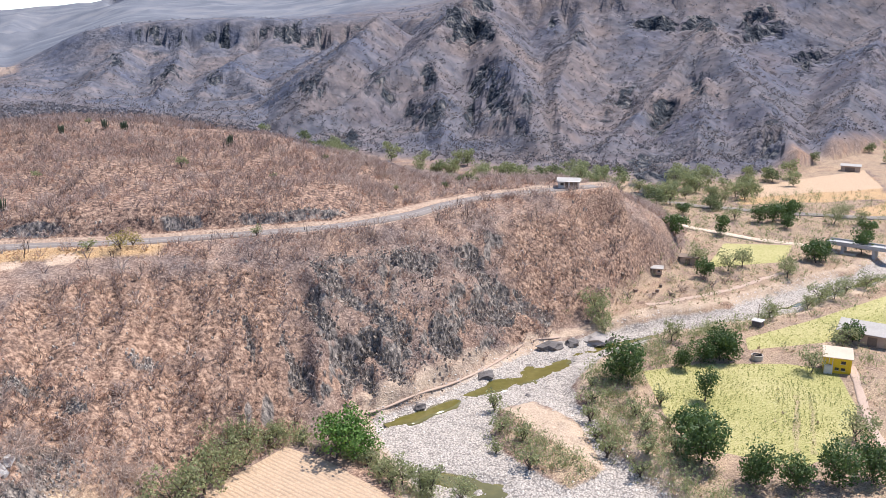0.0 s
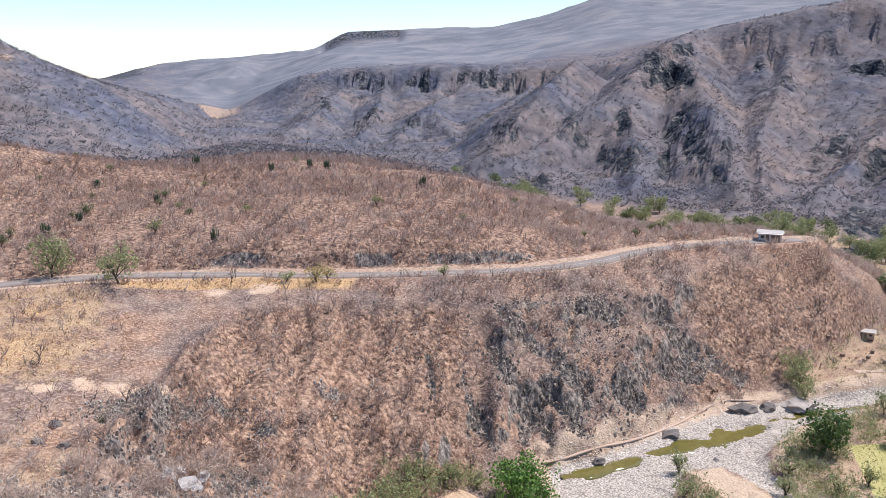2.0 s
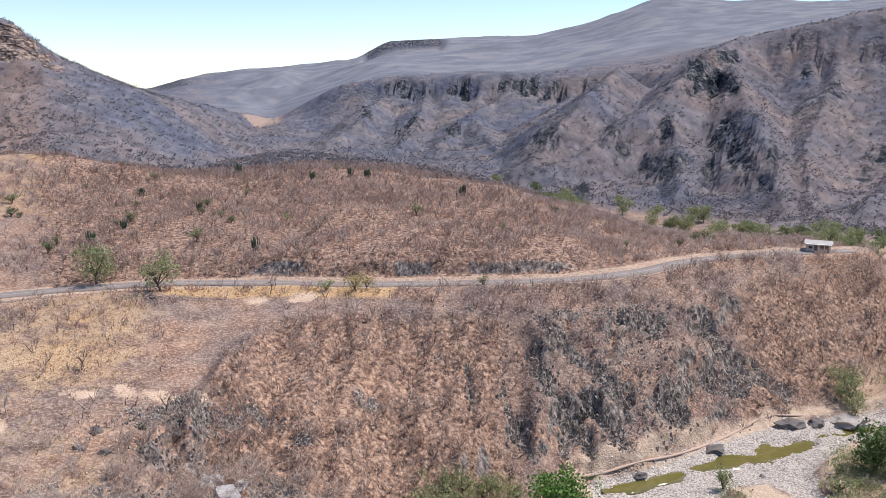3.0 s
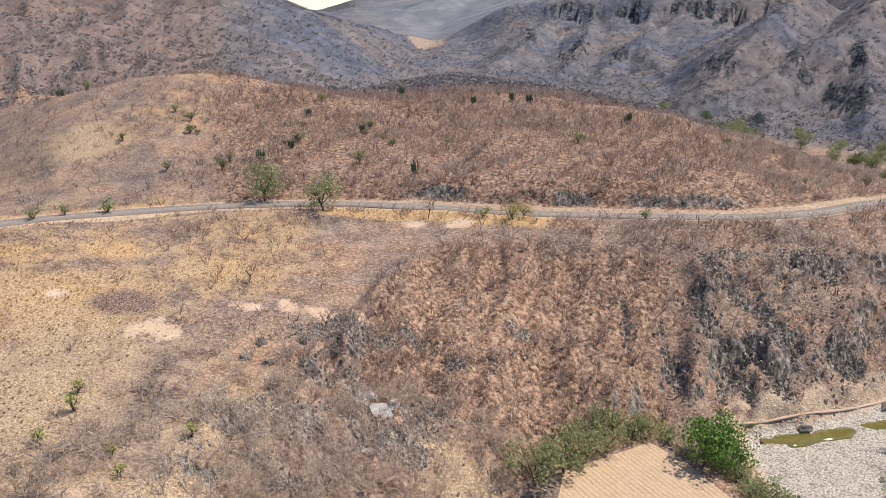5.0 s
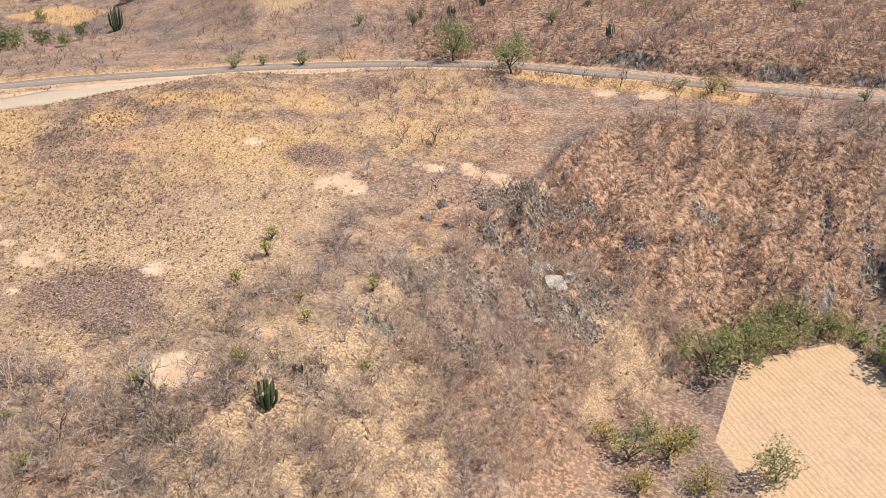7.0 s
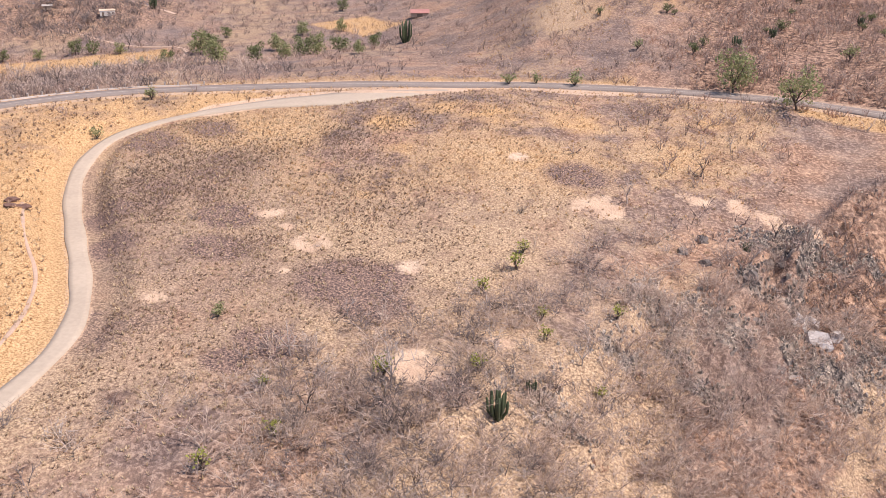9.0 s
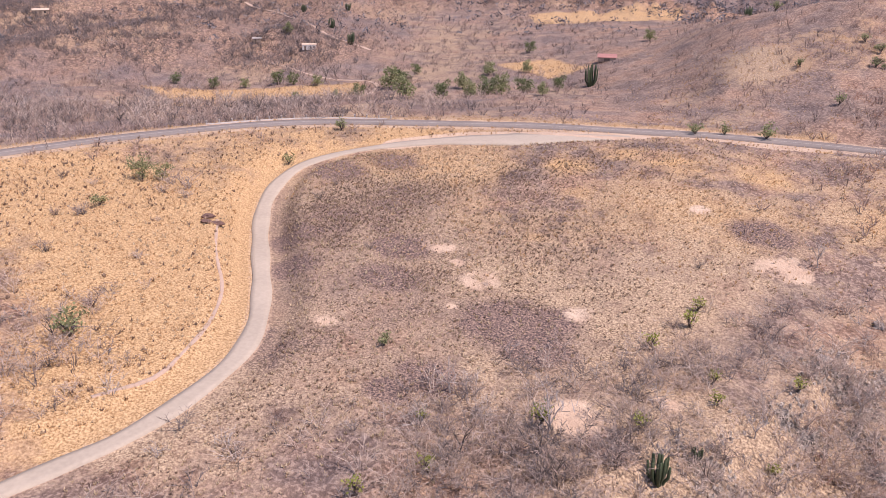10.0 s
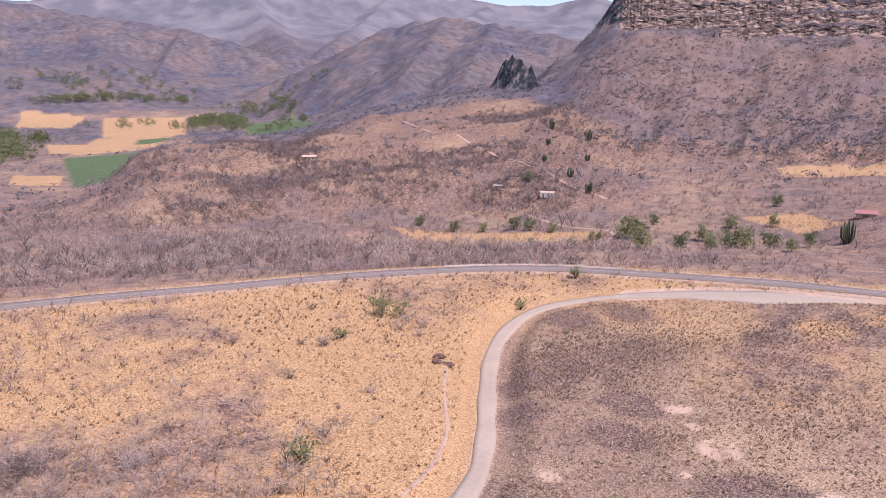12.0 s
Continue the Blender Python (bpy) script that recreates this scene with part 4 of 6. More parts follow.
def height_at(x, y):
    """The land's height under points of the plan."""
    x, y = np.asarray(x, float), np.asarray(y, float)
    h, r = np.degrees(np.arctan2(-x, y)), np.hypot(x, y)
    h = np.where(h < -64, h + 360, h)
    i = np.clip(np.searchsorted(HEADINGS, h) - 1, 0, len(HEADINGS) - 2)
    j = np.clip(np.searchsorted(RANGES, r) - 1, 0, len(RANGES) - 2)
    u = np.clip((h - HEADINGS[i]) / (HEADINGS[i + 1] - HEADINGS[i]), 0, 1)
    v = np.clip((r - RANGES[j]) / (RANGES[j + 1] - RANGES[j]), 0, 1)
    return (Z[i, j] * (1 - u) + Z[i + 1, j] * u) * (1 - v) + (Z[i, j + 1] * (1 - u) + Z[i + 1, j + 1] * u) * v


def value_at(grid, x, y):
    """A mask's value at points of the plan."""
    h, r = np.degrees(np.arctan2(-x, y)), np.hypot(x, y)
    i = np.clip(np.searchsorted(HEADINGS, h) - 1, 0, len(HEADINGS) - 1)
    j = np.clip(np.searchsorted(RANGES, r) - 1, 0, len(RANGES) - 1)
    return grid[i, j]


def mesh_from(name, verts, faces, mat, smooth=False):
    """A mesh object from arrays of corners and of equal faces."""
    verts, faces = np.asarray(verts, float).reshape(-1, 3), np.asarray(faces, np.int32)
    mesh = bpy.data.meshes.new(name)
    mesh.vertices.add(len(verts))
    mesh.vertices.foreach_set("co", verts.ravel())
    mesh.loops.add(faces.size)
    mesh.loops.foreach_set("vertex_index", faces.ravel())
    mesh.polygons.add(len(faces))
    mesh.polygons.foreach_set("loop_start", (np.arange(len(faces)) * faces.shape[1]).astype(np.int32))
    mesh.polygons.foreach_set("use_smooth", np.full(len(faces), smooth))
    mesh.update(calc_edges=True)
    if mat:
        mesh.materials.append(mat)
    return new(name, mesh)


def ribbon(name, line, widths, heights, mat, thick=0.25, crown=0.05):
    """A paved strip along a line: a slab with sides, slightly crowned."""
    line = np.asarray(line)
    tangent = np.gradient(line, axis=0)
    tangent /= np.linalg.norm(tangent, axis=1)[:, None]
    side = np.stack([-tangent[:, 1], tangent[:, 0]], -1)
    offs = np.array([-1, -1, -0.5, 0, 0.5, 1, 1])
    lift = np.array([-thick, 0, crown * 0.7, crown, crown * 0.7, 0, -thick])
    n, k = len(line), len(offs)
    w = np.broadcast_to(np.asarray(widths, float), (n,)) / 2
    co = np.empty((n, k, 3))
    co[..., :2] = line[:, None] + side[:, None] * (offs[None, :] * w[:, None])[..., None]
    co[..., 2] = np.broadcast_to(np.asarray(heights, float), (n,))[:, None] + lift[None]
    i, j = np.meshgrid(np.arange(n - 1), np.arange(k - 1), indexing="ij")
    faces = np.stack([i * k + j, (i + 1) * k + j, (i + 1) * k + j + 1, i * k + j + 1], -1).reshape(-1, 4)[:, ::-1]
    return mesh_from(name, co, faces, mat, True)


road = tagged(ribbon("road", ROAD, 4.9 + 0.3 * np.sin(np.arange(len(ROAD)) * 0.7), 27.82, ASPHALT, 0.4), "grey two-lane asphalt road across the canyon shelf", "road", kind="structure")
tagged(ribbon("centre_line", ROAD, 0.14, 27.877, plain("faded road paint", (0.48, 0.44, 0.38), 0.8, 0.3, 1.5), 0.02, 0.004), "faded pale centre line on the asphalt", "road marking", kind="structure")
N = len(TRACK)
track = tagged(ribbon("side_road", TRACK, np.interp(np.arange(N), [0, N - 25, N - 18, N - 12, N - 7, N - 1], [2.8, 2.8, 6.2, 10.5, 7.5, 3.0]) + 0.25 * np.sin(np.arange(N) * 0.9), track_z + 0.06, CONCRETE, 0.4), "pale concrete side road curving over dry grass", "road", kind="structure")


# ---- plants ----
rng = np.random.default_rng(7)


def part(name, ob, parent, label=""):
    """Hangs a mesh object under its thing."""
    ob.name = name
    ob.parent = parent
    return tagged(ob, label)


def blades(count, height, spread, width, lean, seed, low=0.0):
    """Thin triangles that rise and spread from a base: corners of a leafless shrub."""
    g = np.random.default_rng(seed)
    a = g.uniform(0, 2 * np.pi, count)
    t0 = g.uniform(low, 0.75, count) ** 1.2
    base_r = t0 * spread * 0.55
    base = np.stack([np.cos(a) * base_r, np.sin(a) * base_r, t0 * height * 0.62], -1)
    a2 = a + g.normal(0, 0.7, count)
    reach = g.uniform(0.35, 1.0, count) * height * 0.62
    out = g.uniform(0.1, 1.0, count) * lean
    tip = base + np.stack([np.cos(a2) * out * reach, np.sin(a2) * out * reach, reach * np.sqrt(np.maximum(0.15, 1 - 0.5 * out ** 2))], -1)
    across = np.stack([-np.sin(a2 + g.normal(0, 0.8, count)), np.cos(a2), g.normal(0, 0.3, count)], -1)
    w = width * g.uniform(0.6, 1.3, count)[:, None] / 2
    return np.stack([base - across * w, base + across * w, tip], 1)


def twiggy(stems, height, spread, width, seed, branches=4, twigs=2):
    """A leafless shrub: leaning stems that fork into branches and thin twigs, all slender triangles."""
    g = np.random.default_rng(seed)
    out = []

    def limb(a, b, w):
        across = np.cross(b - a, g.normal(0, 1, 3))
        across *= w / 2 / max(np.linalg.norm(across), 1e-4)
        out.append((a - across, a + across, b))

    for k in range(stems):
        turn = 2 * np.pi * k / stems + g.normal(0, 0.5)
        foot = np.array([math.cos(turn), math.sin(turn), 0]) * 0.12 * spread
        tip = np.array([math.cos(turn) * spread * g.uniform(0.3, 0.9), math.sin(turn) * spread * g.uniform(0.3, 0.9), height * g.uniform(0.65, 1.0)])
        limb(foot, tip, width * 1.5)
        for n in range(branches):
            start = foot + (tip - foot) * g.uniform(0.25, 0.85)
            end = start + (tip - foot) * g.uniform(0.2, 0.4) + g.normal(0, 0.28, 3) * (spread, spread, 0.4 * height)
            limb(start, end, width)
            for m in range(twigs):
                fork = start + (end - start) * g.uniform(0.3, 0.9)
                limb(fork, fork + (end - start) * g.uniform(0.3, 0.6) + g.normal(0, 0.14, 3) * (spread, spread, 0.6 * height), width * 0.7)
    return np.array(out)


def leaves(count, centre, radius, size, seed, flat=0.8):
    """Small leaf quads spread through a round clump, denser towards its skin."""
    g = np.random.default_rng(seed)
    d = g.normal(0, 1, (count, 3))
    d /= np.linalg.norm(d, axis=1)[:, None]
    r = radius * g.uniform(0.45, 1.0, count)[:, None] ** 0.6
    at = np.asarray(centre) + d * r * np.array([1, 1, flat])
    u = np.cross(d + g.normal(0, 0.6, (count, 3)), g.normal(0, 1, (count, 3)))
    u /= np.linalg.norm(u, axis=1)[:, None]
    v = np.cross(u, d + g.normal(0, 0.5, (count, 3)))
    v /= np.maximum(np.linalg.norm(v, axis=1)[:, None], 1e-3)
    s = size * g.uniform(0.6, 1.3, count)[:, None]
    return np.stack([at - u * s, at - v * s * 0.6, at + u * s, at + v * s * 0.6], 1)


def strewn(name, templates, x, y, scale, mat, label, sink=0.05, category="shrub"):
    """Copies of templates (n, 3, 3) over the land, joined in one object of stuff."""
    z = height_at(x, y) - sink
    which = rng.integers(0, len(templates), len(x))
    turn = rng.uniform(0, 2 * np.pi, len(x))
    out = []
    for k, t in enumerate(templates):
        m = np.where(which == k)[0]
        if not len(m):
            continue
        c, s = np.cos(turn[m])[:, None, None], np.sin(turn[m])[:, None, None]
        q = np.empty((len(m), *t.shape))
        q[..., 0] = t[None, ..., 0] * c - t[None, ..., 1] * s
        q[..., 1] = t[None, ..., 0] * s + t[None, ..., 1] * c
        q[..., 2] = t[None, ..., 2]
        q *= scale[m][:, None, None, None]
        q += np.stack([x[m], y[m], z[m]], -1)[:, None, None, :]
        out.append(q.reshape(-1, t.shape[1], 3))
    tri = np.concatenate(out)
    ob = mesh_from(name, tri.reshape(-1, 3), np.arange(tri.shape[0] * tri.shape[1]).reshape(-1, tri.shape[1]), mat)
    return tagged(ob, label, category, kind="stuff")


def scatter(grid, wanted, nearest=45, farthest=470, power=1.0):
    """Random places of the visible plan, as many as the grid's density (0 to 1) lets through."""
    xs, ys = [], []
    have = 0
    for _ in range(60):
        h = rng.uniform(-60, 86, 40000)
        r = np.sqrt(rng.uniform(nearest ** 2, farthest ** 2, 40000)) if power == 1.0 else nearest * (farthest / nearest) ** rng.uniform(0, 1, 40000)
        x, y = plan_xy(h, r)
        keep = rng.uniform(0, 1, len(x)) < value_at(grid, x, y)
        xs.append(x[keep])
        ys.append(y[keep])
        have += keep.sum()
        if have > wanted:
            break
    return np.concatenate(xs)[:wanted], np.concatenate(ys)[:wanted]


TWIGS = growth("grey twigs", (0.20, 0.14, 0.115), (0.56, 0.42, 0.35), light=0.25)
RUST = growth("rusty dry leaves", (0.26, 0.135, 0.095), (0.56, 0.345, 0.245), light=0.25)
ROSY_TWIGS = growth("rosy pale twigs", (0.40, 0.31, 0.26), (0.68, 0.54, 0.44), light=0.3)
DUSKY_TWIGS = growth("dusky twigs", (0.09, 0.075, 0.072), (0.30, 0.245, 0.225), light=0.1)
PALE_TWIGS = growth("pale twigs", (0.30, 0.26, 0.24), (0.50, 0.43, 0.38), light=0.0)
DARK_TWIGS = growth("dark twigs", (0.06, 0.045, 0.04), (0.15, 0.11, 0.095), light=0.0)
TUSSOCK = growth("golden tussock", (0.47, 0.29, 0.14), (0.69, 0.48, 0.28), light=0.2)
STRAW = growth("straw tussock", (0.40, 0.29, 0.18), (0.66, 0.52, 0.35), light=0.2)
BROWN_TUFT = growth("brown tuft", (0.12, 0.08, 0.062), (0.40, 0.275, 0.185), light=0.1)
DARK_LEAF = growth("dark mango leaves", (0.035, 0.075, 0.02), (0.15, 0.22, 0.06), 0.6, 0.35)
GREY_LEAF = growth("grey-green leaves", (0.19, 0.215, 0.095), (0.42, 0.43, 0.215), 0.8, 0.45)
BRIGHT_LEAF = growth("bright green leaves", (0.05, 0.13, 0.02), (0.19, 0.32, 0.06), 0.7, 0.3)
YELLOW_LEAF = growth("yellow-green leaves", (0.28, 0.22, 0.05), (0.46, 0.38, 0.12), 0.8, 0.3)
BARK = plain("bark", (0.10, 0.075, 0.06), 0.95, 0.3, 0.6)
PALE_BARK = plain("pale bark", (0.36, 0.31, 0.28), 0.9, 0.25, 0.6)
CACTUS = plain("cactus skin", (0.055, 0.075, 0.035), 0.7, 0.3, 0.8)

scrub_templates = [np.concatenate([twiggy(4, 1.9, 1.8, 0.13, 100 + k, 3, 1), leaves(11, (0, 0, 0.95), 1.25, 0.2, 120 + k)[:, :3]]) for k in range(9)]
rust_templates = [np.concatenate([blades(12, 2.0, 2.0, 0.10, 0.9, 140 + k), leaves(16, (0, 0, 0.9), 1.15, 0.19, 150 + k)[:, :3]]) for k in range(6)]
dark_templates = [blades(9, 3.4, 1.5, 0.09, 0.8, 180 + k) for k in range(6)]

off_road = ease(3.3, 4.6, d_road + 1.6 * (HH > 2)) * ease(3.5, 5.0, d_track)
knob = hill * ease(7, 11, HH)
spur = between(2, 6, 6) * ease(-47, -45, HH) * ease(4, 7, Z) * (1 - ease(-14, -6, HH))
brush = np.clip(np.maximum(rough, spur) * 0.95 * (1 - 0.3 * wall - 0.4 * seams) + hill * (1 - 0.75 * ease(8, 14, HH)), 0, 1)
brush = np.maximum(brush, 0.9 * slope * (HH > -2) * (RR > 50) * (1 - 0.6 * ease(40, 50, HH)))
edge_brush = in_plateau * (1 - ease(8, 20, HH)) * 0.35 + in_plateau * (1 - ease(12, 30, RR - BREAK_R[2][:, None])) * ease(14, 20, HH) * 0.5 * (1 - 0.85 * ease(36, 46, HH))
brush = np.maximum(brush, edge_brush)
left_brush = in_plateau * ease(56, 64, HH) * (1 - ease(112, 135, RR)) * 0.22 + in_plateau * ease(72, 78, HH) * 0.2
brush = np.maximum(brush, left_brush)
near_dale = dale * (0.25 + 0.75 * ease(38, 52, HH)) * (1 - straw) * 0.7 * (0.25 + 0.75 * ease(-0.1, 0.3, wave(X, Y, 15, 163)))
brush = np.clip(np.maximum(brush, near_dale), 0, 1) * off_road * (1 - bed_mask) * (1 - np.clip(bare * 1.3, 0, 1)) * (1 - green) * (1 - plough)
brush *= 0.35 + 0.65 * ease(-0.35, 0.35, fractal(X, Y, 13, 161, 3) + 0.25)

fine_templates = [twiggy(5, 1.8, 1.8, 0.06, 170 + k, 5, 3) for k in range(7)]
x, y = scatter(brush * (RR < 125), 500, 45, 125)
strewn("near_scrub", fine_templates, x, y, rng.uniform(0.5, 1.2, len(x)), PALE_TWIGS, "leafless grey-brown scrub below the plateau")
x, y = scatter(brush * (RR < 125), 1900, 45, 125)
strewn("near_pale_scrub", fine_templates, x, y, rng.uniform(0.6, 1.5, len(x)), ROSY_TWIGS, "pale rosy leafless scrub below the plateau")
x, y = scatter(np.clip(brush + 0.3 * right_of_track * (1 - ease(84, 100, RR)) * (1 - ease(34, 40, HH)), 0, 1) * (RR < 122) * (HH > 15), 700, 45, 122)
strewn("near_dark_scrub", fine_templates, x, y, rng.uniform(0.6, 1.3, len(x)), DUSKY_TWIGS, "dark brown leafless scrub at the plateau edge")
x, y = scatter(brush * (RR > 122), 15000)
strewn("scrub", scrub_templates, x, y, rng.uniform(0.55, 1.25, len(x)), TWIGS, "leafless grey-brown scrub on the canyon slopes")
x, y = scatter(brush * (HH < 14) * (0.5 + 0.5 * (RR > 125)), 11000)
strewn("dry_scrub", rust_templates, x, y, rng.uniform(0.5, 1.15, len(x)), RUST, "scrub with rusty dry leaves on the slopes")
x, y = scatter(np.clip(brush * (0.15 + 0.85 * (RR > 118)), 0, 1), 6800)
strewn("bare_stems", dark_templates, x, y, rng.uniform(0.6, 1.2, len(x)), DARK_TWIGS, "dark bare stems among the scrub")
x, y = scatter(brush * (RR > 122) * (0.12 + 0.88 * spur * (HH < -22)), 4600)
strewn("pale_scrub", scrub_templates, x, y, rng.uniform(0.6, 1.3, len(x)), ROSY_TWIGS, "pale rosy leafless scrub on the spur")

tuft_templates = [blades(9, 0.5, 0.45, 0.12, 0.8, 220 + k) for k in range(6)]
x, y = scatter(np.clip(golden * 1.2, 0, 1) * off_road * (RR < BREAK_R[4][:, None] + 60), 15000, 55, 330)
strewn("golden_grass", tuft_templates, x, y, rng.uniform(0.6, 1.5, len(x)), TUSSOCK, "golden dry grass tussocks", category="grass")
x, y = scatter(np.clip(in_plateau * (0.4 + straw), 0, 1) * (0.35 + 0.65 * ease(26, 36, HH)) * off_road * (1 - bare), 9000, 50, 230)
strewn("straw_grass", tuft_templates, x, y, rng.uniform(0.6, 1.6, len(x)), STRAW, "straw-coloured grass tussocks", category="grass")
x, y = scatter(right_of_track * ease(14, 38, HH) * off_road * (1 - bare) * (0.25 + 0.75 * ease(0.35, 0.65, charred)) * (1 - 0.4 * golden) * (1 - 0.6 * ease(0.7, 1.0, burnt)) * (0.3 + 0.7 * ease(95, 118, RR)), 10000, 50, 200)
strewn("brown_tufts", tuft_templates, x, y, rng.uniform(0.5, 1.25, len(x)), BROWN_TUFT, "singed brown grass tufts", category="grass")

x, y = scatter(left_of_track * off_road * (0.25 + 0.75 * ease(-0.1, 0.4, fractal(X, Y, 20, 223, 2))), 1400, 60, 200)
strewn("grey_tufts", tuft_templates, x, y, rng.uniform(0.8, 2.2, len(x)), BROWN_TUFT, "brown weeds among the golden grass", category="grass")
near_rock = np.clip(slope * ease(-5, -2, HH) * (1 - ease(10, 15, HH)) * (RR > 82), 0, 1)
x, y = scatter(near_rock, 230, 80, 140)
strewn("rock_scrub", fine_templates, x, y, rng.uniform(0.5, 1.2, len(x)), TWIGS, "leafless brown scrub round the broken rock")
x, y = scatter(np.clip(dale * off_road * (1 - golden) * (RR < 470) * (0.2 + 0.8 * ease(-0.3, 0.3, fractal(X, Y, 24, 225, 3))), 0, 1), 2600, 195, 470)
strewn("dale_scrub", scrub_templates, x, y, rng.uniform(0.45, 1.1, len(x)), TWIGS, "leafless brown scrub in the dale")
x, y = scatter(np.clip(dale * off_road * (1 - golden) * (RR < 470) * (0.2 + 0.8 * ease(-0.3, 0.3, fractal(X, Y, 24, 226, 3))), 0, 1), 1500, 195, 470)
strewn("dale_thicket", scrub_templates, x, y, rng.uniform(0.45, 1.0, len(x)), DUSKY_TWIGS, "dusky leafless thicket in the dale")

# bare woods of the far slopes, their grey cooled to stand for haze
far_templates = [leaves(8, (0, 0, 1.2), 1.5, 0.8, 270 + k, 0.8)[:, :3] for k in range(8)]
x, y = scatter(np.clip(np.maximum(woods, 0.7 * flank) * (RR > BREAK_R[5][:, None] + 30) * (1 - 0.8 * shaded_crag) * (1 - meadow), 0, 1), 30000, 330, 1350, power=2.0)
strewn("far_scrub", far_templates, x, y, rng.uniform(0.6, 1.5, len(x)), growth("bare woods with haze tint", (0.08, 0.078, 0.088), (0.27, 0.25, 0.26), light=0.2), "leafless grey woods on the far slopes", category="woods")

# taller bare woods between the road and the creek, and clumps on the hill beyond
wood_templates = [np.concatenate([twiggy(5, 2.9, 2.3, 0.15, 740 + k, 4, 1), leaves(16, (0, 0, 1.8), 1.7, 0.24, 750 + k)[:, :3]]) for k in range(6)]
belt = dale * ease(36, 46, HH) * (1 - ease(262, 300, RR)) * ease(200, 214, RR) * (0.2 + 0.65 * ease(-0.3, 0.3, wave(X, Y, 18, 745)))
knoll = between(5, 7, 20) * ease(43, 48, HH) * (1 - ease(73, 76, HH)) * ease(-0.2, 0.5, fractal(X, Y, 40, 747, 3)) * 0.8
x, y = scatter(np.clip(belt * off_road, 0, 1), 480)
strewn("bare_woods", wood_templates, x, y, rng.uniform(0.6, 1.4, len(x)), ROSY_TWIGS, "leafless pale woods beyond the road", category="woods")
x, y = scatter(np.clip(np.maximum(0.3 * belt * off_road, knoll), 0, 1), 1500, 200, 640)
strewn("dark_woods", wood_templates, x, y, rng.uniform(0.5, 1.0, len(x)), TWIGS, "leafless grey-brown woods on the low hill", category="woods")
x, y = scatter(np.clip(np.maximum(0.4 * belt * off_road, knoll * 1.1), 0, 1), 3900, 200, 640)
strewn("dusky_woods", wood_templates, x, y, rng.uniform(0.45, 1.1, len(x)), DUSKY_TWIGS, "dusky leafless thicket on the low hill", category="woods")
x, y = scatter(np.clip(np.maximum(flank, 0.8 * woods * (RR < 1150) * (HH < 0)) * (0.3 + 0.7 * ease(-0.3, 0.3, wave(X, Y, 30, 749))), 0, 1), 17000, 430, 1250, power=2.0)
strewn("dusky_scrub", far_templates, x, y, rng.uniform(0.45, 1.2, len(x)), DUSKY_TWIGS, "dusky leafless shrubs on the mountain flanks", category="woods")
olive = [np.concatenate([blades(8, 1.3, 1.4, 0.1, 0.9, 760 + k), leaves(26, (0, 0, 0.75), 0.95, 0.17, 765 + k)[:, :3]]) for k in range(5)]
bank_line, _ = along(X, Y, [(122, 127), (108, 121), (99, 112), (95, 100), (92, 86), (84, 60)])
far_bank, _ = along(X, Y, [(130, 131), (160, 133), (200, 139), (250, 144)])
low_bank, _ = along(X, Y, [(30, 127), (45, 128), (54, 117), (54, 104), (50, 88)])
banks = np.maximum.reduce([1 - ease(3, 7, bank_line), 0.8 * (1 - ease(1.5, 4, far_bank)), 0.8 * (1 - ease(2, 4.5, low_bank)), 0.8 * isle * (X < 84), 0.10 * shore * (Z > 1)]) * (1 - green) * (1 - plough) * (1 - bed_mask * (1 - isle))
x, y = scatter(np.clip(banks, 0, 1), 2300, 60, 400)
strewn("bank_shrubs", olive, x, y, rng.uniform(0.7, 1.9, len(x)), GREY_LEAF, "olive shrubs along the river banks")
x, y = scatter(np.clip(banks * 1.5 + 0.25 * shore * (Z > 1), 0, 1) * (1 - green) * (1 - plough), 3000, 60, 420)
strewn("bank_grass", tuft_templates, x, y, rng.uniform(0.8, 2.2, len(x)), STRAW, "dry straw grass on the river banks", category="grass")


# ---- trees and cactus ----
def tube(points, radii, sides=6):
    """Corners and quads of a tapered round limb."""
    p = np.asarray(points, float)
    d = np.gradient(p, axis=0)
    d /= np.linalg.norm(d, axis=1)[:, None]
    u = np.cross(d, (0.31, 0.87, 0.4))
    u /= np.linalg.norm(u, axis=1)[:, None]
    v = np.cross(d, u)
    a = np.arange(sides) * 2 * np.pi / sides
    ring = p[:, None] + np.asarray(radii)[:, None, None] * (np.cos(a)[None, :, None] * u[:, None] + np.sin(a)[None, :, None] * v[:, None])
    i, j = np.meshgrid(np.arange(len(p) - 1), np.arange(sides), indexing="ij")
    k = (j + 1) % sides
    return ring.reshape(-1, 3), np.stack([i * sides + j, i * sides + k, (i + 1) * sides + k, (i + 1) * sides + j], -1).reshape(-1, 4)


def tubes(name, limbs, mat, sides=5):
    co, faces, n = [], [], 0
    for pts, rad in limbs:
        c, f = tube(pts, rad, sides)
        co.append(c)
        faces.append(f + n)
        n += len(c)
    return mesh_from(name, np.concatenate(co), np.concatenate(faces), mat, True)


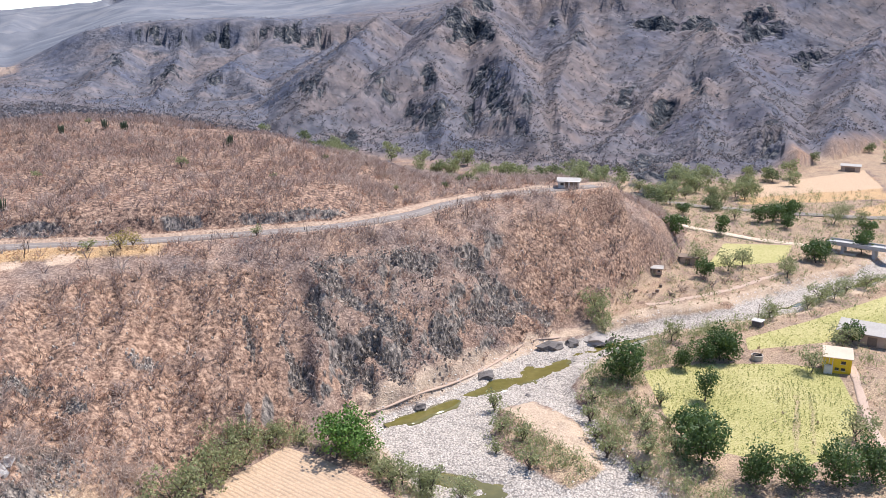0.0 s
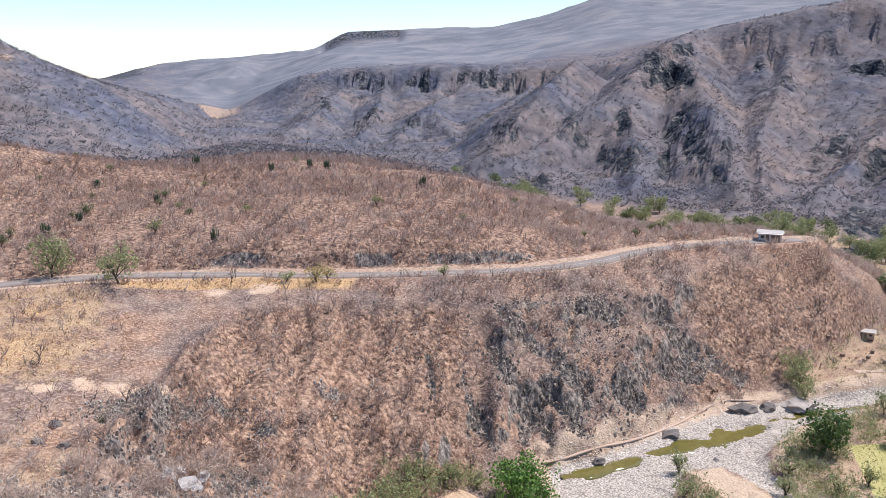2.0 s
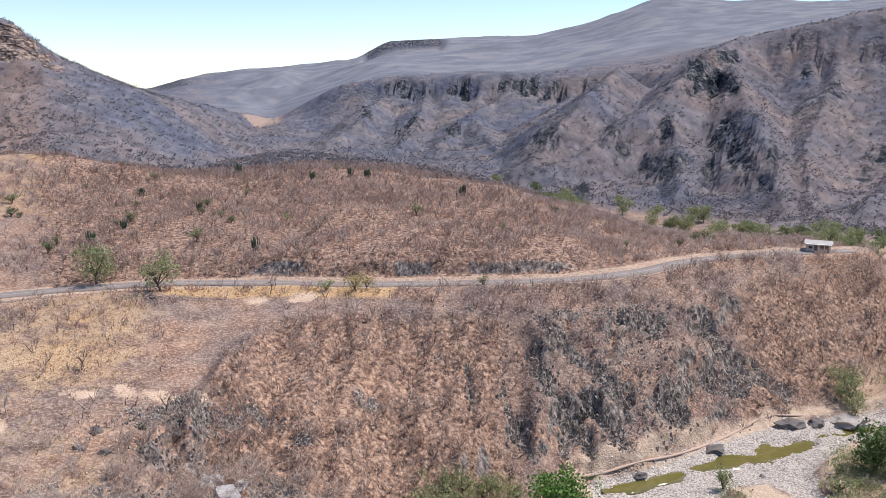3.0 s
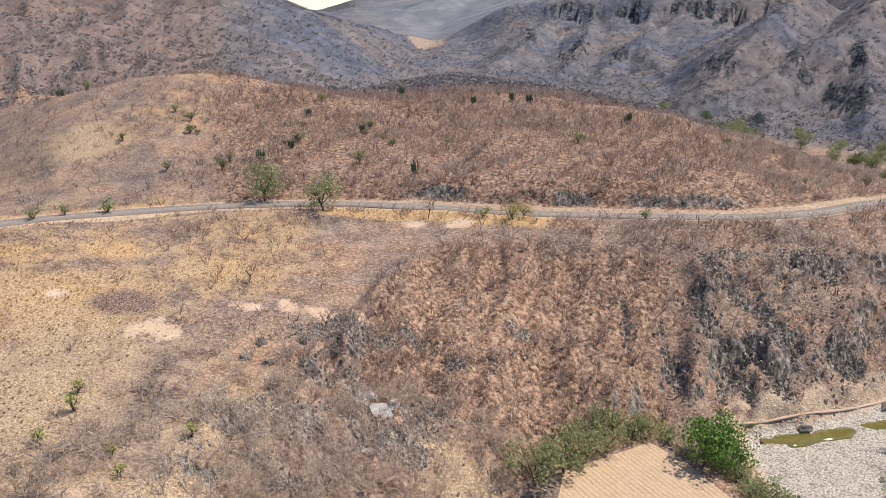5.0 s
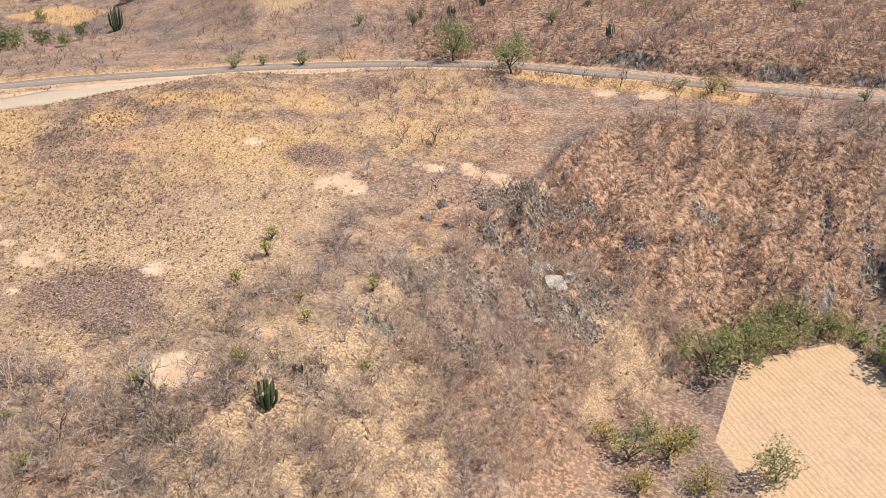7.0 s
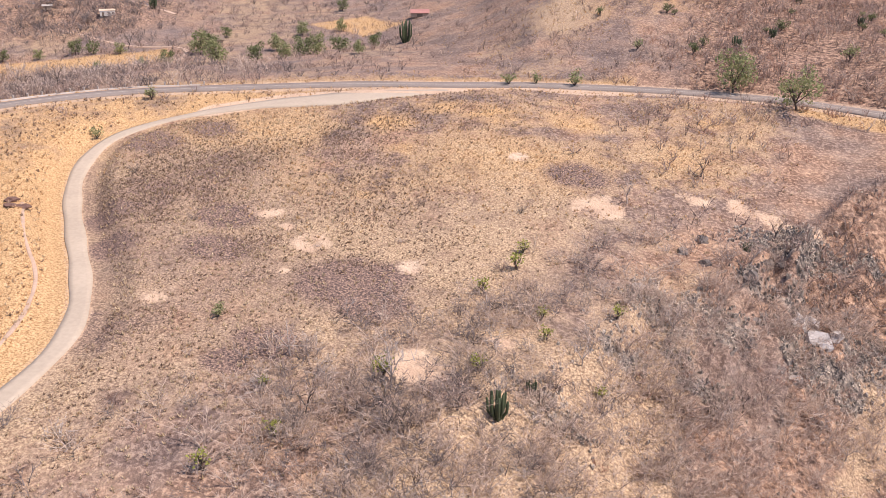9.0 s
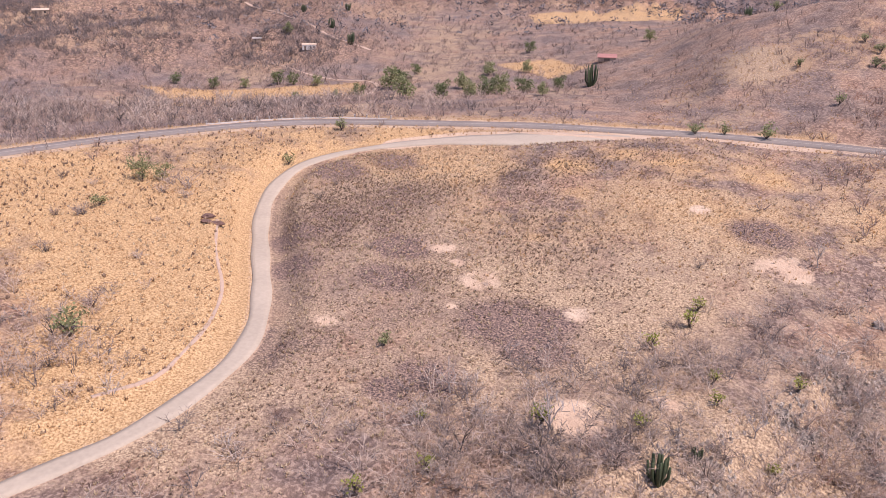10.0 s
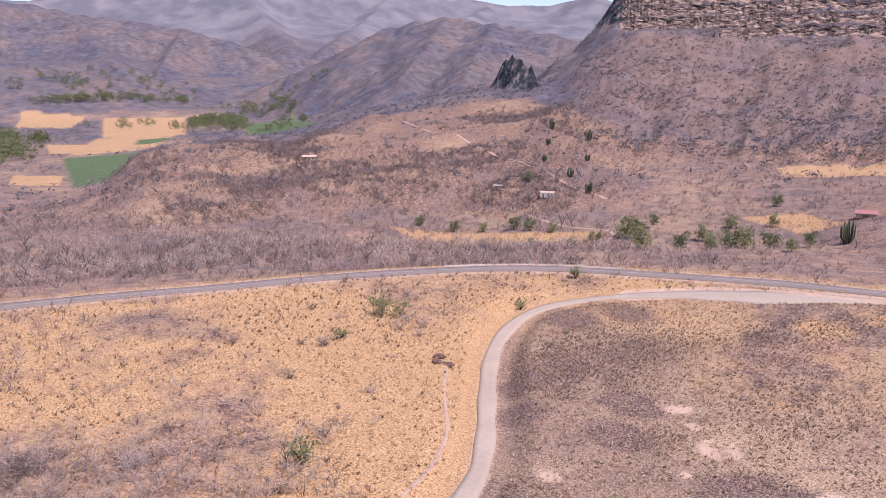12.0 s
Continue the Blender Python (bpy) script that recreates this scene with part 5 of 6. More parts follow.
def limbs_of(height, spread, fork, count, seed, thick=0.16):
    g = np.random.default_rng(seed)
    lean = g.normal(0, 0.06 * height, 2)
    top = np.array([lean[0], lean[1], height * fork])
    limbs = [([(0, 0, -0.3), top * 0.5 + g.normal(0, 0.08, 3), top], [thick * 1.3, thick, thick * 0.8])]
    ends = []
    for k in range(count):
        a = k * 2 * np.pi / count + g.normal(0, 0.4)
        out = spread * g.uniform(0.45, 0.85)
        end = top + np.array([math.cos(a) * out, math.sin(a) * out, height * (1 - fork) * g.uniform(0.45, 0.95)])
        mid = (top + end) / 2 + np.array([0, 0, height * 0.06]) + g.normal(0, 0.12, 3)
        limbs.append(([top, mid, end], [thick * 0.6, thick * 0.4, thick * 0.12]))
        ends.append(end)
        for _ in range(2):
            e2 = mid + (end - mid) * g.uniform(0.3, 0.8) + g.normal(0, spread * 0.28, 3) + np.array([0, 0, 0.3])
            limbs.append(([mid, (mid + e2) / 2 + g.normal(0, 0.08, 3), e2], [thick * 0.35, thick * 0.22, thick * 0.07]))
            ends.append(e2)
    return limbs, ends


def leafy(name, height, spread, mat, seed, label, category="tree", fork=0.4, arms=5, count=900, size=0.24, clump=0.42, flat=0.85, bark=None, skirt=0):
    """A tree: trunk with limbs, and a crown of leaf clumps round the limbs' ends."""
    g = np.random.default_rng(seed)
    thing = tagged(new(name), label, category)
    limbs, ends = limbs_of(height, spread, fork, arms, seed)
    part("trunk", tubes("trunk", limbs, bark or BARK), thing)
    centres = [e for e in ends] + [np.array([0, 0, height * 0.72])]
    centres += [np.array([math.cos(k * 2.4) * spread * 0.5, math.sin(k * 2.4) * spread * 0.5, height * 0.34]) for k in range(skirt)]
    per = count // len(centres)
    quads = [leaves(int(per * g.uniform(0.6, 1.4)), c, spread * clump * g.uniform(0.7, 1.2), size, seed * 31 + k, flat) for k, c in enumerate(centres)]
    q = np.concatenate(quads)
    q[..., 2] = np.maximum(q[..., 2], 0.15)
    part("crown", mesh_from("crown", q.reshape(-1, 3), np.arange(len(q) * 4).reshape(-1, 4), mat), thing)
    return thing


def leafless(name, height, spread, mat, bark, seed, label, twigs=90, category="tree"):
    thing = tagged(new(name), label, category)
    limbs, ends = limbs_of(height, spread, 0.3, 5, seed, 0.11)
    part("trunk", tubes("trunk", limbs, bark), thing)
    g = np.random.default_rng(seed + 5)
    tri = []
    for e in ends:
        t = blades(twigs // len(ends) + 2, height * 0.42, spread * 0.5, 0.07, 1.0, seed * 7 + len(tri))
        tri.append(t + (e - np.array([0, 0, height * 0.12])))
    t = np.concatenate(tri)
    crown = part("crown", mesh_from("crown", t.reshape(-1, 3), np.arange(len(t) * 3).reshape(-1, 3), mat), thing)
    tagged(crown, kind="stuff")
    return thing


def dry_bush(mat, bark, seed, label):
    """A round leafless bush: short stems and a dome of fine twigs."""
    thing = tagged(new("dry_bush"), label, "bush")
    limbs, _ = limbs_of(0.9, 0.9, 0.15, 5, seed, 0.05)
    part("stems", tubes("stems", limbs, bark, 4), thing)
    t = np.concatenate([twiggy(7, 1.5, 1.5, 0.06, seed + 1, 5, 2), leaves(60, (0, 0, 0.75), 1.15, 0.09, seed + 2)[:, :3]])
    tagged(part("crown", mesh_from("crown", t.reshape(-1, 3), np.arange(len(t) * 3).reshape(-1, 3), mat), thing), kind="stuff")
    return thing


def organ_cactus(seed, label, height=5.0, arms=13, spread=1.3):
    """A candelabra cactus: fluted columns that rise from one foot."""
    g = np.random.default_rng(seed)
    thing = tagged(new("organ_pipe_cactus"), label, "cactus")
    for k in range(arms):
        a, out = k * 2.4, spread * math.sqrt((k + 0.4) / arms)
        h = height * g.uniform(0.62, 1.0) * (1.05 - 0.25 * out / spread)
        foot = np.array([math.cos(a) * out * 0.35, math.sin(a) * out * 0.35, 0.0])
        bend = np.array([math.cos(a) * out * 0.9, math.sin(a) * out * 0.9, h * 0.35])
        tip = np.array([math.cos(a) * out, math.sin(a) * out, h])
        pts = [foot - (0, 0, 0.3), (foot + bend) / 2, bend, (bend + tip) / 2, tip - (0, 0, 0.12), tip]
        r = 0.15 * g.uniform(0.85, 1.15)
        co, faces = tube(pts, [r, r * 1.05, r * 1.1, r * 1.1, r * 0.9, 0.03], 8)
        part("stem", mesh_from("stem", co, faces, CACTUS, True), thing)
    return thing


def planted(makers, places, group=""):
    """Sets things over the land: the first few built, the rest copied; places of (x, y, size, turn)."""
    made = []
    for n, (x, y, size, *rest) in enumerate(places):
        m = pose(x, y, float(height_at(x, y)) - 0.05, 0, 0, 57 * n + (rest[0] if rest else 0)) @ Matrix.Diagonal((size, size, size * (1 + 0.12 * math.sin(n * 2.1)), 1))
        if n < len(makers):
            ob = makers[n]()
            ob.matrix_world = m
        else:
            ob = copy_thing(made[n % len(makers)], m)
            ob.scale = m.to_scale()
        if group:
            tagged(ob, group=group)
        made.append(ob)
    return made


OLIVE_LEAF = growth("olive leaves", (0.09, 0.12, 0.05), (0.25, 0.28, 0.12), 0.75, 0.35)
MANGO = "dark green round-crowned mango tree by the bean field"
planted([lambda k=k: leafy("mango_tree", 6.0, 3.0, DARK_LEAF, 300 + k, MANGO, count=1900, size=0.26, clump=0.6, fork=0.2, arms=6, flat=1.0, skirt=6) for k in range(3)],
        [(110, 121, 1.25), (126, 121, 0.72), (133, 121, 0.85), (136.5, 120, 1.0), (138.5, 119, 1.0), (103, 95, 1.15), (98, 88, 1.2), (101, 80, 0.95), (106, 76, 0.9), (112, 73, 1.0), (118, 71, 0.95), (122, 67, 0.9)], "mango trees round the bean field")
planted([lambda: leafy("slim_tree", 6.4, 1.7, DARK_LEAF, 320, "slim dark green tree standing in the bean field", count=1000, size=0.25, clump=0.7, fork=0.2, arms=4, flat=1.2, skirt=3)], [(118, 106.5, 1.0)])
VALLEY = "dark green leafy tree on the valley floor"
planted([lambda k=k: leafy("valley_tree", 6.0, 2.7, DARK_LEAF, 330 + k, VALLEY, count=1100, size=0.3, clump=0.56, fork=0.2, skirt=5) for k in range(2)],
        [(188, 187, 1.2), (222, 199, 1.0), (224, 163, 1.3), (228, 165, 1.1), (178, 165, 0.9), (249, 207, 1.1), (254, 205, 1.2), (260, 202, 1.2), (231, 342, 1.1), (262, 206, 1.0), (171, 113, 0.8), (252, 197, 0.9), (270, 178, 1.0), (246, 163, 1.1), (236, 231, 0.9)], "valley floor trees")
GREYISH = "grey-green feathery mesquite tree on dry ground"
planted([lambda k=k: leafy("mesquite_tree", 5.0, 3.0, GREY_LEAF, 350 + k, GREYISH, count=1000, size=0.2, clump=0.42, fork=0.2, arms=6, skirt=3) for k in range(3)],
        [(21, 115, 1.45), (26, 119, 1.35), (30, 122, 1.15), (34, 125, 0.9), (41, 130, 0.7), (129, 82, 1.1), (131, 155, 1.2), (129, 151, 1.1), (127, 147, 0.9), (190, 167, 1.2), (197, 168, 1.0), (187, 176, 1.1), (201, 155, 0.9), (205, 158, 0.9), (148, 106, 1.0), (166, 112, 1.0),
         (133, 131, 0.9), (169, 134, 0.9), (190, 136, 1.0), (196, 136, 0.9), (203, 138, 0.9), (212, 138, 0.9), (184, 135, 0.7), (26.5, 93, 0.95), (54, 108, 0.9), (57, 104, 0.95), (60, 100, 0.8),
         (-14, 183, 1.5), (-28, 194.5, 1.6), (-139.5, 89.5, 0.8), (-137, 92, 0.6), (240, 326, 1.2), (224, 356, 1.2), (211, 364, 1.2), (200, 378, 1.2), (232, 330, 1.2), (245, 318, 1.1), (257, 279, 1.1), (259, 270, 1.0), (265, 259, 1.1), (270, 250, 1.1), (284, 249, 1.0), (297, 249, 1.0), (271, 243, 1.0), (218, 352, 1.1), (206, 370, 1.0), (228, 338, 1.2), (247, 300, 1.0),
         (274, 194, 1.1), (281, 188, 1.0), (286, 200, 1.0), (245, 214, 1.0), (266, 214, 1.0), (278, 212, 0.9)], "mesquite trees")
planted([lambda: leafy("willow_bush", 4.2, 2.7, BRIGHT_LEAF, 371, "bright green bushy willow by the ploughed field", "bush", count=1300, size=0.2, clump=0.5, fork=0.15, arms=7)], [(48, 120, 1.5), (51.5, 123, 1.3), (52.5, 118.5, 1.1)])
CREEK = "round green tree along the dry creek"
planted([lambda k=k: leafy("creek_tree", 5.0, 2.6, OLIVE_LEAF if k else GREY_LEAF, 380 + k, CREEK, count=800, size=0.25, clump=0.5, fork=0.2, arms=5, skirt=5) for k in range(2)],
        [(-179, 205, 1.25), (-168, 210, 1.0), (-161, 215, 0.95), (-157, 219, 1.1), (-154, 222, 1.1), (-148, 225, 1.05), (-179, 234, 1.0), (-140, 232, 0.8), (-183, 254, 1.0), (-197, 203, 0.8), (-206, 184, 0.6), (-209, 188, 0.6), (-195, 191, 0.6), (-241, 206, 0.9), (-228, 213, 0.8), (-236, 209, 0.8),
         (-198, 219, 1.3), (-200, 226, 1.2), (-134, 214, 0.7), (-255, 189, 0.7), (-248, 197, 0.7), (-267, 182, 0.7), (-285, 250, 0.8), (-210, 246, 0.8), (-172, 262, 0.8), (-190, 290, 0.8), (-150, 310, 0.9)], "creek trees")
planted([lambda: leafless("bare_tree", 4.4, 2.4, PALE_TWIGS, PALE_BARK, 401, "pale leafless tree in the dry scrub"), lambda: leafless("bare_tree", 4.6, 2.2, TWIGS, BARK, 402, "grey leafless tree in the dry scrub"), lambda: leafless("bare_tree", 4.0, 2.6, TWIGS, PALE_BARK, 403, "grey leafless tree in the dry scrub")],
        [(-227, 55, 1.3), (8, 177, 0.9), (-54, 74, 1.0), (-41, 74, 1.2), (-36, 68, 0.9), (-53, 84, 0.8), (-32, 131, 0.9), (-24, 146, 0.8), (-38, 92, 0.8), (-223, 40, 1.1), (-97, 50, 0.8), (-12, 123, 0.9), (-30, 78, 0.8), (-46, 66, 0.9), (-14, 112, 0.8), (-125, 46, 0.7), (-215, 62, 1.0), (-220, 70, 0.9), (-103, 33, 0.8), (-200, 88, 0.9), (-22, 160, 0.7), (-25, 90, 0.7), (-8, 100, 0.8), (4, 104, 0.8), (-18, 104, 0.8), (-10, 132, 0.8), (66, 192, 0.9)], "leafless trees")
planted([lambda k=k: leafy("thorn_bush", 3.0, 2.4, (YELLOW_LEAF, GREY_LEAF)[k], 415 + k, "yellow-olive thorn bush beside the ploughed field", "bush", count=650, size=0.16, clump=0.5, fork=0.12, arms=7) for k in range(2)],
        [(14, 95, 1.2), (9, 94, 1.1), (18, 90, 1.0), (12, 99, 0.9), (6, 97, 0.8), (17, 99, 0.9), (10, 88, 0.9)], "thorn bushes by the field")
planted([lambda: leafy("huizache_bush", 3.4, 2.6, YELLOW_LEAF, 411, "yellow-flowering bush beside the road", "bush", count=700, size=0.15, clump=0.42, fork=0.12, arms=7)], [(25, 173, 1.0), (27.5, 174, 0.7)])
GREEN_SHOOTS = growth("yellow-green shoots", (0.20, 0.23, 0.04), (0.46, 0.46, 0.12), 0.75, 0.3)
BUSH = "low olive-green bush in dry grass"
planted([lambda k=k: leafy("bush", 1.7, 1.3, GREY_LEAF, 420 + k, BUSH, "bush", count=260, size=0.16, clump=0.55, fork=0.12, arms=5) for k in range(2)],
        [(-134, 135, 1.15), (-131, 117, 1.0), (-60, 185, 1.6), (-73, 180, 1.3), (-68, 183, 1.0), (19, 175, 1.2), (52, 171, 1.0), (-97, 52, 1.6), (-67, 77, 0.8), (-132, 77, 1.0),
         (83, 126, 1.5), (78, 117, 1.4), (80, 112, 1.4), (75, 103, 1.5), (74, 112, 1.2), (53, 109, 1.7), (56, 104, 1.7), (52, 112, 1.4), (52, 116, 1.3), (36, 129, 1.5), (45, 128, 1.3), (40, 129, 1.6), (33, 128, 1.4), (91, 106, 1.6), (89, 100, 1.6), (100, 106, 1.5), (97, 100, 1.5), (104, 101, 1.4), (109, 109, 1.4), (99, 117, 1.6), (95, 112, 1.5), (103, 122, 1.3), (92, 94, 1.5), (89, 92, 1.4), (96, 92, 1.3)], "low bushes")
planted([lambda: leafy("green_shrub", 1.9, 1.0, GREEN_SHOOTS, 441, "sparse yellow-green shrub in leafless scrub", "shrub", count=150, size=0.15, clump=0.5, fork=0.25, arms=5)],
        [(-40.6, 97, 1.1), (-39.3, 104.5, 1.1), (-40.3, 109, 1.0), (-34.4, 81.4, 1.0), (-42.4, 74.7, 1.3), (-30, 91.7, 0.9), (-47, 62, 0.9), (-50, 55, 1.0), (-22, 88, 0.8), (-24, 100, 0.9), (-32, 95, 0.8), (-53, 68, 0.7)], "yellow-green shrubs")
planted([lambda: dry_bush(DUSKY_TWIGS, BARK, 446, "dark leafless bush in dry grass"), lambda: dry_bush(TWIGS, BARK, 447, "grey-brown leafless bush in dry grass"), lambda: dry_bush(ROSY_TWIGS, PALE_BARK, 448, "pale leafless bush in dry grass")],
        [(-109, 105, 1.0), (-102, 58, 1.3), (-67, 98, 0.6), (-131, 73, 1.2), (-134, 70, 1.0), (-95, 50, 1.5), (-92, 47, 1.4), (-60, 116, 0.9), (-75, 113, 0.7), (-88, 96, 0.8), (-66, 121, 0.7), (-42, 150, 0.9), (-24.5, 145, 1.0), (-30, 143, 0.8),
         (-110, 70, 1.1), (-122, 62, 1.2), (-140, 60, 1.2), (-118, 50, 1.3), (-150, 80, 1.1), (-147, 100, 1.0), (-120, 80, 0.7), (-112, 112, 0.7), (-82, 118, 0.7), (-57, 104, 0.7), (-45, 120, 0.9), (-106, 45, 1.2), (-99, 38, 1.3), (-37, 86, 1.4), (-36, 100, 1.2), (-33, 110, 1.2), (-40, 71, 1.9), (-42, 69, 1.6), (150, 156, 1.6), (156, 154.5, 1.4), (162, 157, 1.7), (168, 156, 1.5), (174, 158, 1.7), (180, 159, 1.6), (186, 160, 1.5), (146, 160, 1.5), (176, 163, 1.6), (165, 165, 1.5), (150, 171, 1.6), (143, 166, 1.4), (136, 160, 1.6), (131, 163, 1.5), (99, 92, 1.4), (96, 104, 1.4), (94, 98, 1.5), (101, 111, 1.4), (105, 116, 1.3), (-38, 68, 1.6), (-26, 84, 1.3), (-24, 79, 1.5), (-33, 74, 1.3), (-35, 70, 1.3), (-28, 72, 1.3), (-21, 86, 1.2), (-44, 66, 1.2), (-34, 92, 1.2), (-38, 94, 1.3), (-41, 103, 1.1)], "leafless bushes in the grass")
planted([lambda: dry_bush(ROSY_TWIGS, PALE_BARK, 451, "wide pale leafless bush on the golden slope")], [(-134, 92, 1.8), (-129.5, 92.5, 2.0), (-125.5, 89, 1.5), (-131, 88, 1.4), (-131.5, 72.7, 1.3), (-102.7, 58, 1.4), (-143, 82, 1.0)], "wide pale bushes")
planted([lambda: organ_cactus(431, "dark green organ-pipe cactus with many upright columns", 4.2), lambda: organ_cactus(432, "tall organ-pipe cactus on the dry ground", 5.4, 15, 1.6)],
        [(-29.5, 76.5, 0.95), (-137, 246, 1.35), (-13, 126, 0.5), (4, 314, 0.9), (28, 292, 0.8), (42, 300, 0.8), (47, 293, 1.0), (70, 253, 0.7), (-27, 240, 0.8), (6, 205, 0.7), (-8, 254, 0.7), (-33, 224, 0.8), (-25, 272, 0.8), (-330, 330, 1.2), (-300, 300, 1.1), (-260, 262, 1.1), (-320, 290, 1.0), (-285, 275, 1.0), (-345, 315, 1.1), (-370, 340, 1.1), (-28, 82, 0.5), (-118, 322, 1.0)], "organ-pipe cacti")


# ---- river, stones, crops ----
WATER = plain("green water", (0.135, 0.115, 0.03), 0.08, 0.3, 12)
WATER.node_tree.nodes["Principled BSDF"].inputs["Specular IOR Level"].default_value = 0.6
ROCK = plain("river rock", (0.30, 0.26, 0.23), 0.9, 0.35, 2, bump=0.08, each=0.2)


for n_pool, (points, widths, label) in enumerate(POOLS):
    line = smooth_line(points, 1.5)
    w = np.interp(np.linspace(0, 1, len(line)), np.linspace(0, 1, len(widths)), widths) * 1.5 + 0.6
    tagged(ribbon("water", line, w, -0.52 - 0.012 * n_pool, WATER, 0.3, 0.0), label, "water", kind="structure")


stone_shapes = []
for k in range(6):
    g = np.random.default_rng(500 + k)
    o = np.array([(1, 0, 0), (0, 1, 0), (-1, 0, 0), (0, -1, 0), (0, 0, 0.7), (0, 0, -0.5)]) * g.uniform(0.6, 1.2, (6, 3))
    f = [(0, 1, 4), (1, 2, 4), (2, 3, 4), (3, 0, 4), (1, 0, 5), (2, 1, 5), (3, 2, 5), (0, 3, 5)]
    stone_shapes.append(np.array([[o[i] for i in t] for t in f]))
PEBBLE = growth("pale river stones", (0.40, 0.345, 0.295), (0.75, 0.66, 0.57), light=0.0)
x, y = scatter(stone * (1 - isle) * ((X > 55) & (RR > 100)), 9000, 95, 330)
strewn("river_stones", stone_shapes, x, y, rng.uniform(0.15, 0.5, len(x)) ** 1.2, PEBBLE, "pale rounded river stones", 0.05, "stones")


# ---- columned basalt of the cliff ----
BASALT = growth("basalt columns", (0.07, 0.058, 0.05), (0.50, 0.41, 0.33), 0.9, 0.0)


def column_shape(seed, sides=6):
    """A leaning prism of rock with a broken top, as triangles."""
    g = np.random.default_rng(seed)
    a = np.arange(sides) * 2 * np.pi / sides + g.uniform(0, 1)
    r = 0.5 * g.uniform(0.75, 1.15, sides)
    lean = g.normal(0, 0.25, 2)
    low = np.stack([np.cos(a) * r, np.sin(a) * r, np.full(sides, -1.8)], -1)
    top = np.stack([np.cos(a) * r * 0.85 + lean[0], np.sin(a) * r * 0.85 + lean[1], 0.65 + g.uniform(-0.55, 0.35, sides)], -1)
    out = []
    for k in range(sides):
        n = (k + 1) % sides
        out += [(low[k], low[n], top[n]), (low[k], top[n], top[k])]
    for k in range(1, sides - 1):
        out.append((top[0], top[k], top[k + 1]))
    return np.array(out)


prisms = [column_shape(950 + k) for k in range(8)]
seam = ease(-0.2, 0.5, gully + 0.5 * wave(X, Y, 16, 961))
x, y = scatter(np.clip(seams + 0.16 * wall * seam, 0, 1), 4200, 120, 225)
strewn("basalt_columns", prisms, x, y, rng.uniform(0.25, 0.8, len(x)), BASALT, "dark columned basalt rock of the cliff face", 0.32, "rock")
x, y = scatter(np.clip(outcrop * 1.0 + rough * 0.03 + bank * 0.35, 0, 1), 3300, 60, 230)
strewn("rock_outcrops", prisms, x, y, rng.uniform(0.2, 0.6, len(x)), growth("weathered grey rock", (0.07, 0.062, 0.055), (0.60, 0.51, 0.42), 0.9, 0.0), "dark broken rock among the scrub and beside the road", 0.0, "rock")
x, y = scatter(np.clip(riser, 0, 1) * (HH < 42.5) * (HH > 13), 1500, 700, 900)
strewn("mesa_crags", prisms, x, y, rng.uniform(0.8, 2.4, len(x)), growth("mesa rock", (0.11, 0.085, 0.075), (0.36, 0.27, 0.22), 0.95, 0.0), "brown rock bands of the table mountain", 0.5, "rock")
# the green belt along the canyon river
g = np.random.default_rng(77)
places = []
for k in range(76):
    h = g.uniform(-42, -17) if k < 46 else g.uniform(-58, -43)
    reach = BREAK_R[7][int(np.argmin(np.abs(HEADINGS - h)))]
    r = reach * (g.uniform(0.87, 0.97) if k < 46 else g.uniform(0.8, 0.97))
    places.append((float(-r * math.sin(radians(h))), float(r * math.cos(radians(h))), float(g.uniform(0.8, 1.4))))
planted([lambda k=k: leafy("canyon_tree", 5.6, 3.2, (GREY_LEAF, GREY_LEAF, OLIVE_LEAF)[k], 460 + k, "green tree in the belt along the canyon river", count=700, size=0.34, clump=0.5, fork=0.2, arms=5, skirt=4) for k in range(3)], places, "trees along the canyon river")
EARTH = plain("pinkish earth", (0.46, 0.33, 0.25), 0.95, 0.2, 4, bump=0.03)
def over_land(name, points, width, mat, label, lift=0.12, category="road", step=2.0, thick=0.8):
    """A strip that follows the land."""
    line = smooth_line(points, step)
    z = height_at(line[:, 0], line[:, 1])
    for _ in range(4):
        z[1:-1] = (z[:-2] + 2 * z[1:-1] + z[2:]) / 4
    w = width * (1 + 0.12 * np.sin(np.arange(len(line)) * 0.9) + 0.06 * np.sin(np.arange(len(line)) * 2.3))
    return tagged(ribbon(name, line, w, z + lift, mat, thick, 0.03), label, category, kind="structure")


over_land("path", [(52, 132), (58, 133.5), (66, 135), (74, 137), (89, 142), (100, 147), (108, 150), (116, 149)], 0.8, EARTH, "narrow pale footpath at the foot of the cliff", 0.03, "path", 2.0, 0.2)
over_land("valley_road", [(212, 213), (217, 209), (226, 197), (236, 182), (241, 171), (244, 163)], 4.2, DUST, "pale dirt road over the valley floor", 0.3)
over_land("canyon_road", [(220, 345), (235, 318), (245, 290), (249, 268), (252, 252), (262, 230), (275, 210), (297, 190), (330, 170)], 5.5, ASPHALT, "grey asphalt road along the canyon foot", 0.35)
over_land("farm_track", [(146, 153), (154, 152), (164, 153), (175, 154.5), (190, 157), (205, 159)], 2.0, EARTH, "sandy farm track beside the river", 0.04, "road", 2.0, 0.2)
over_land("yard_path", [(158, 104), (155, 101), (146, 93), (135, 83), (126, 72)], 1.6, EARTH, "sandy path beside the yellow house", 0.15, "path")
over_land("hill_path", [(-204, 172), (-199, 190), (-200, 212), (-215, 226), (-245, 222), (-280, 230)], 1.5, EARTH, "pale dirt path up the scrub hill", 0.2, "path", 3.0)
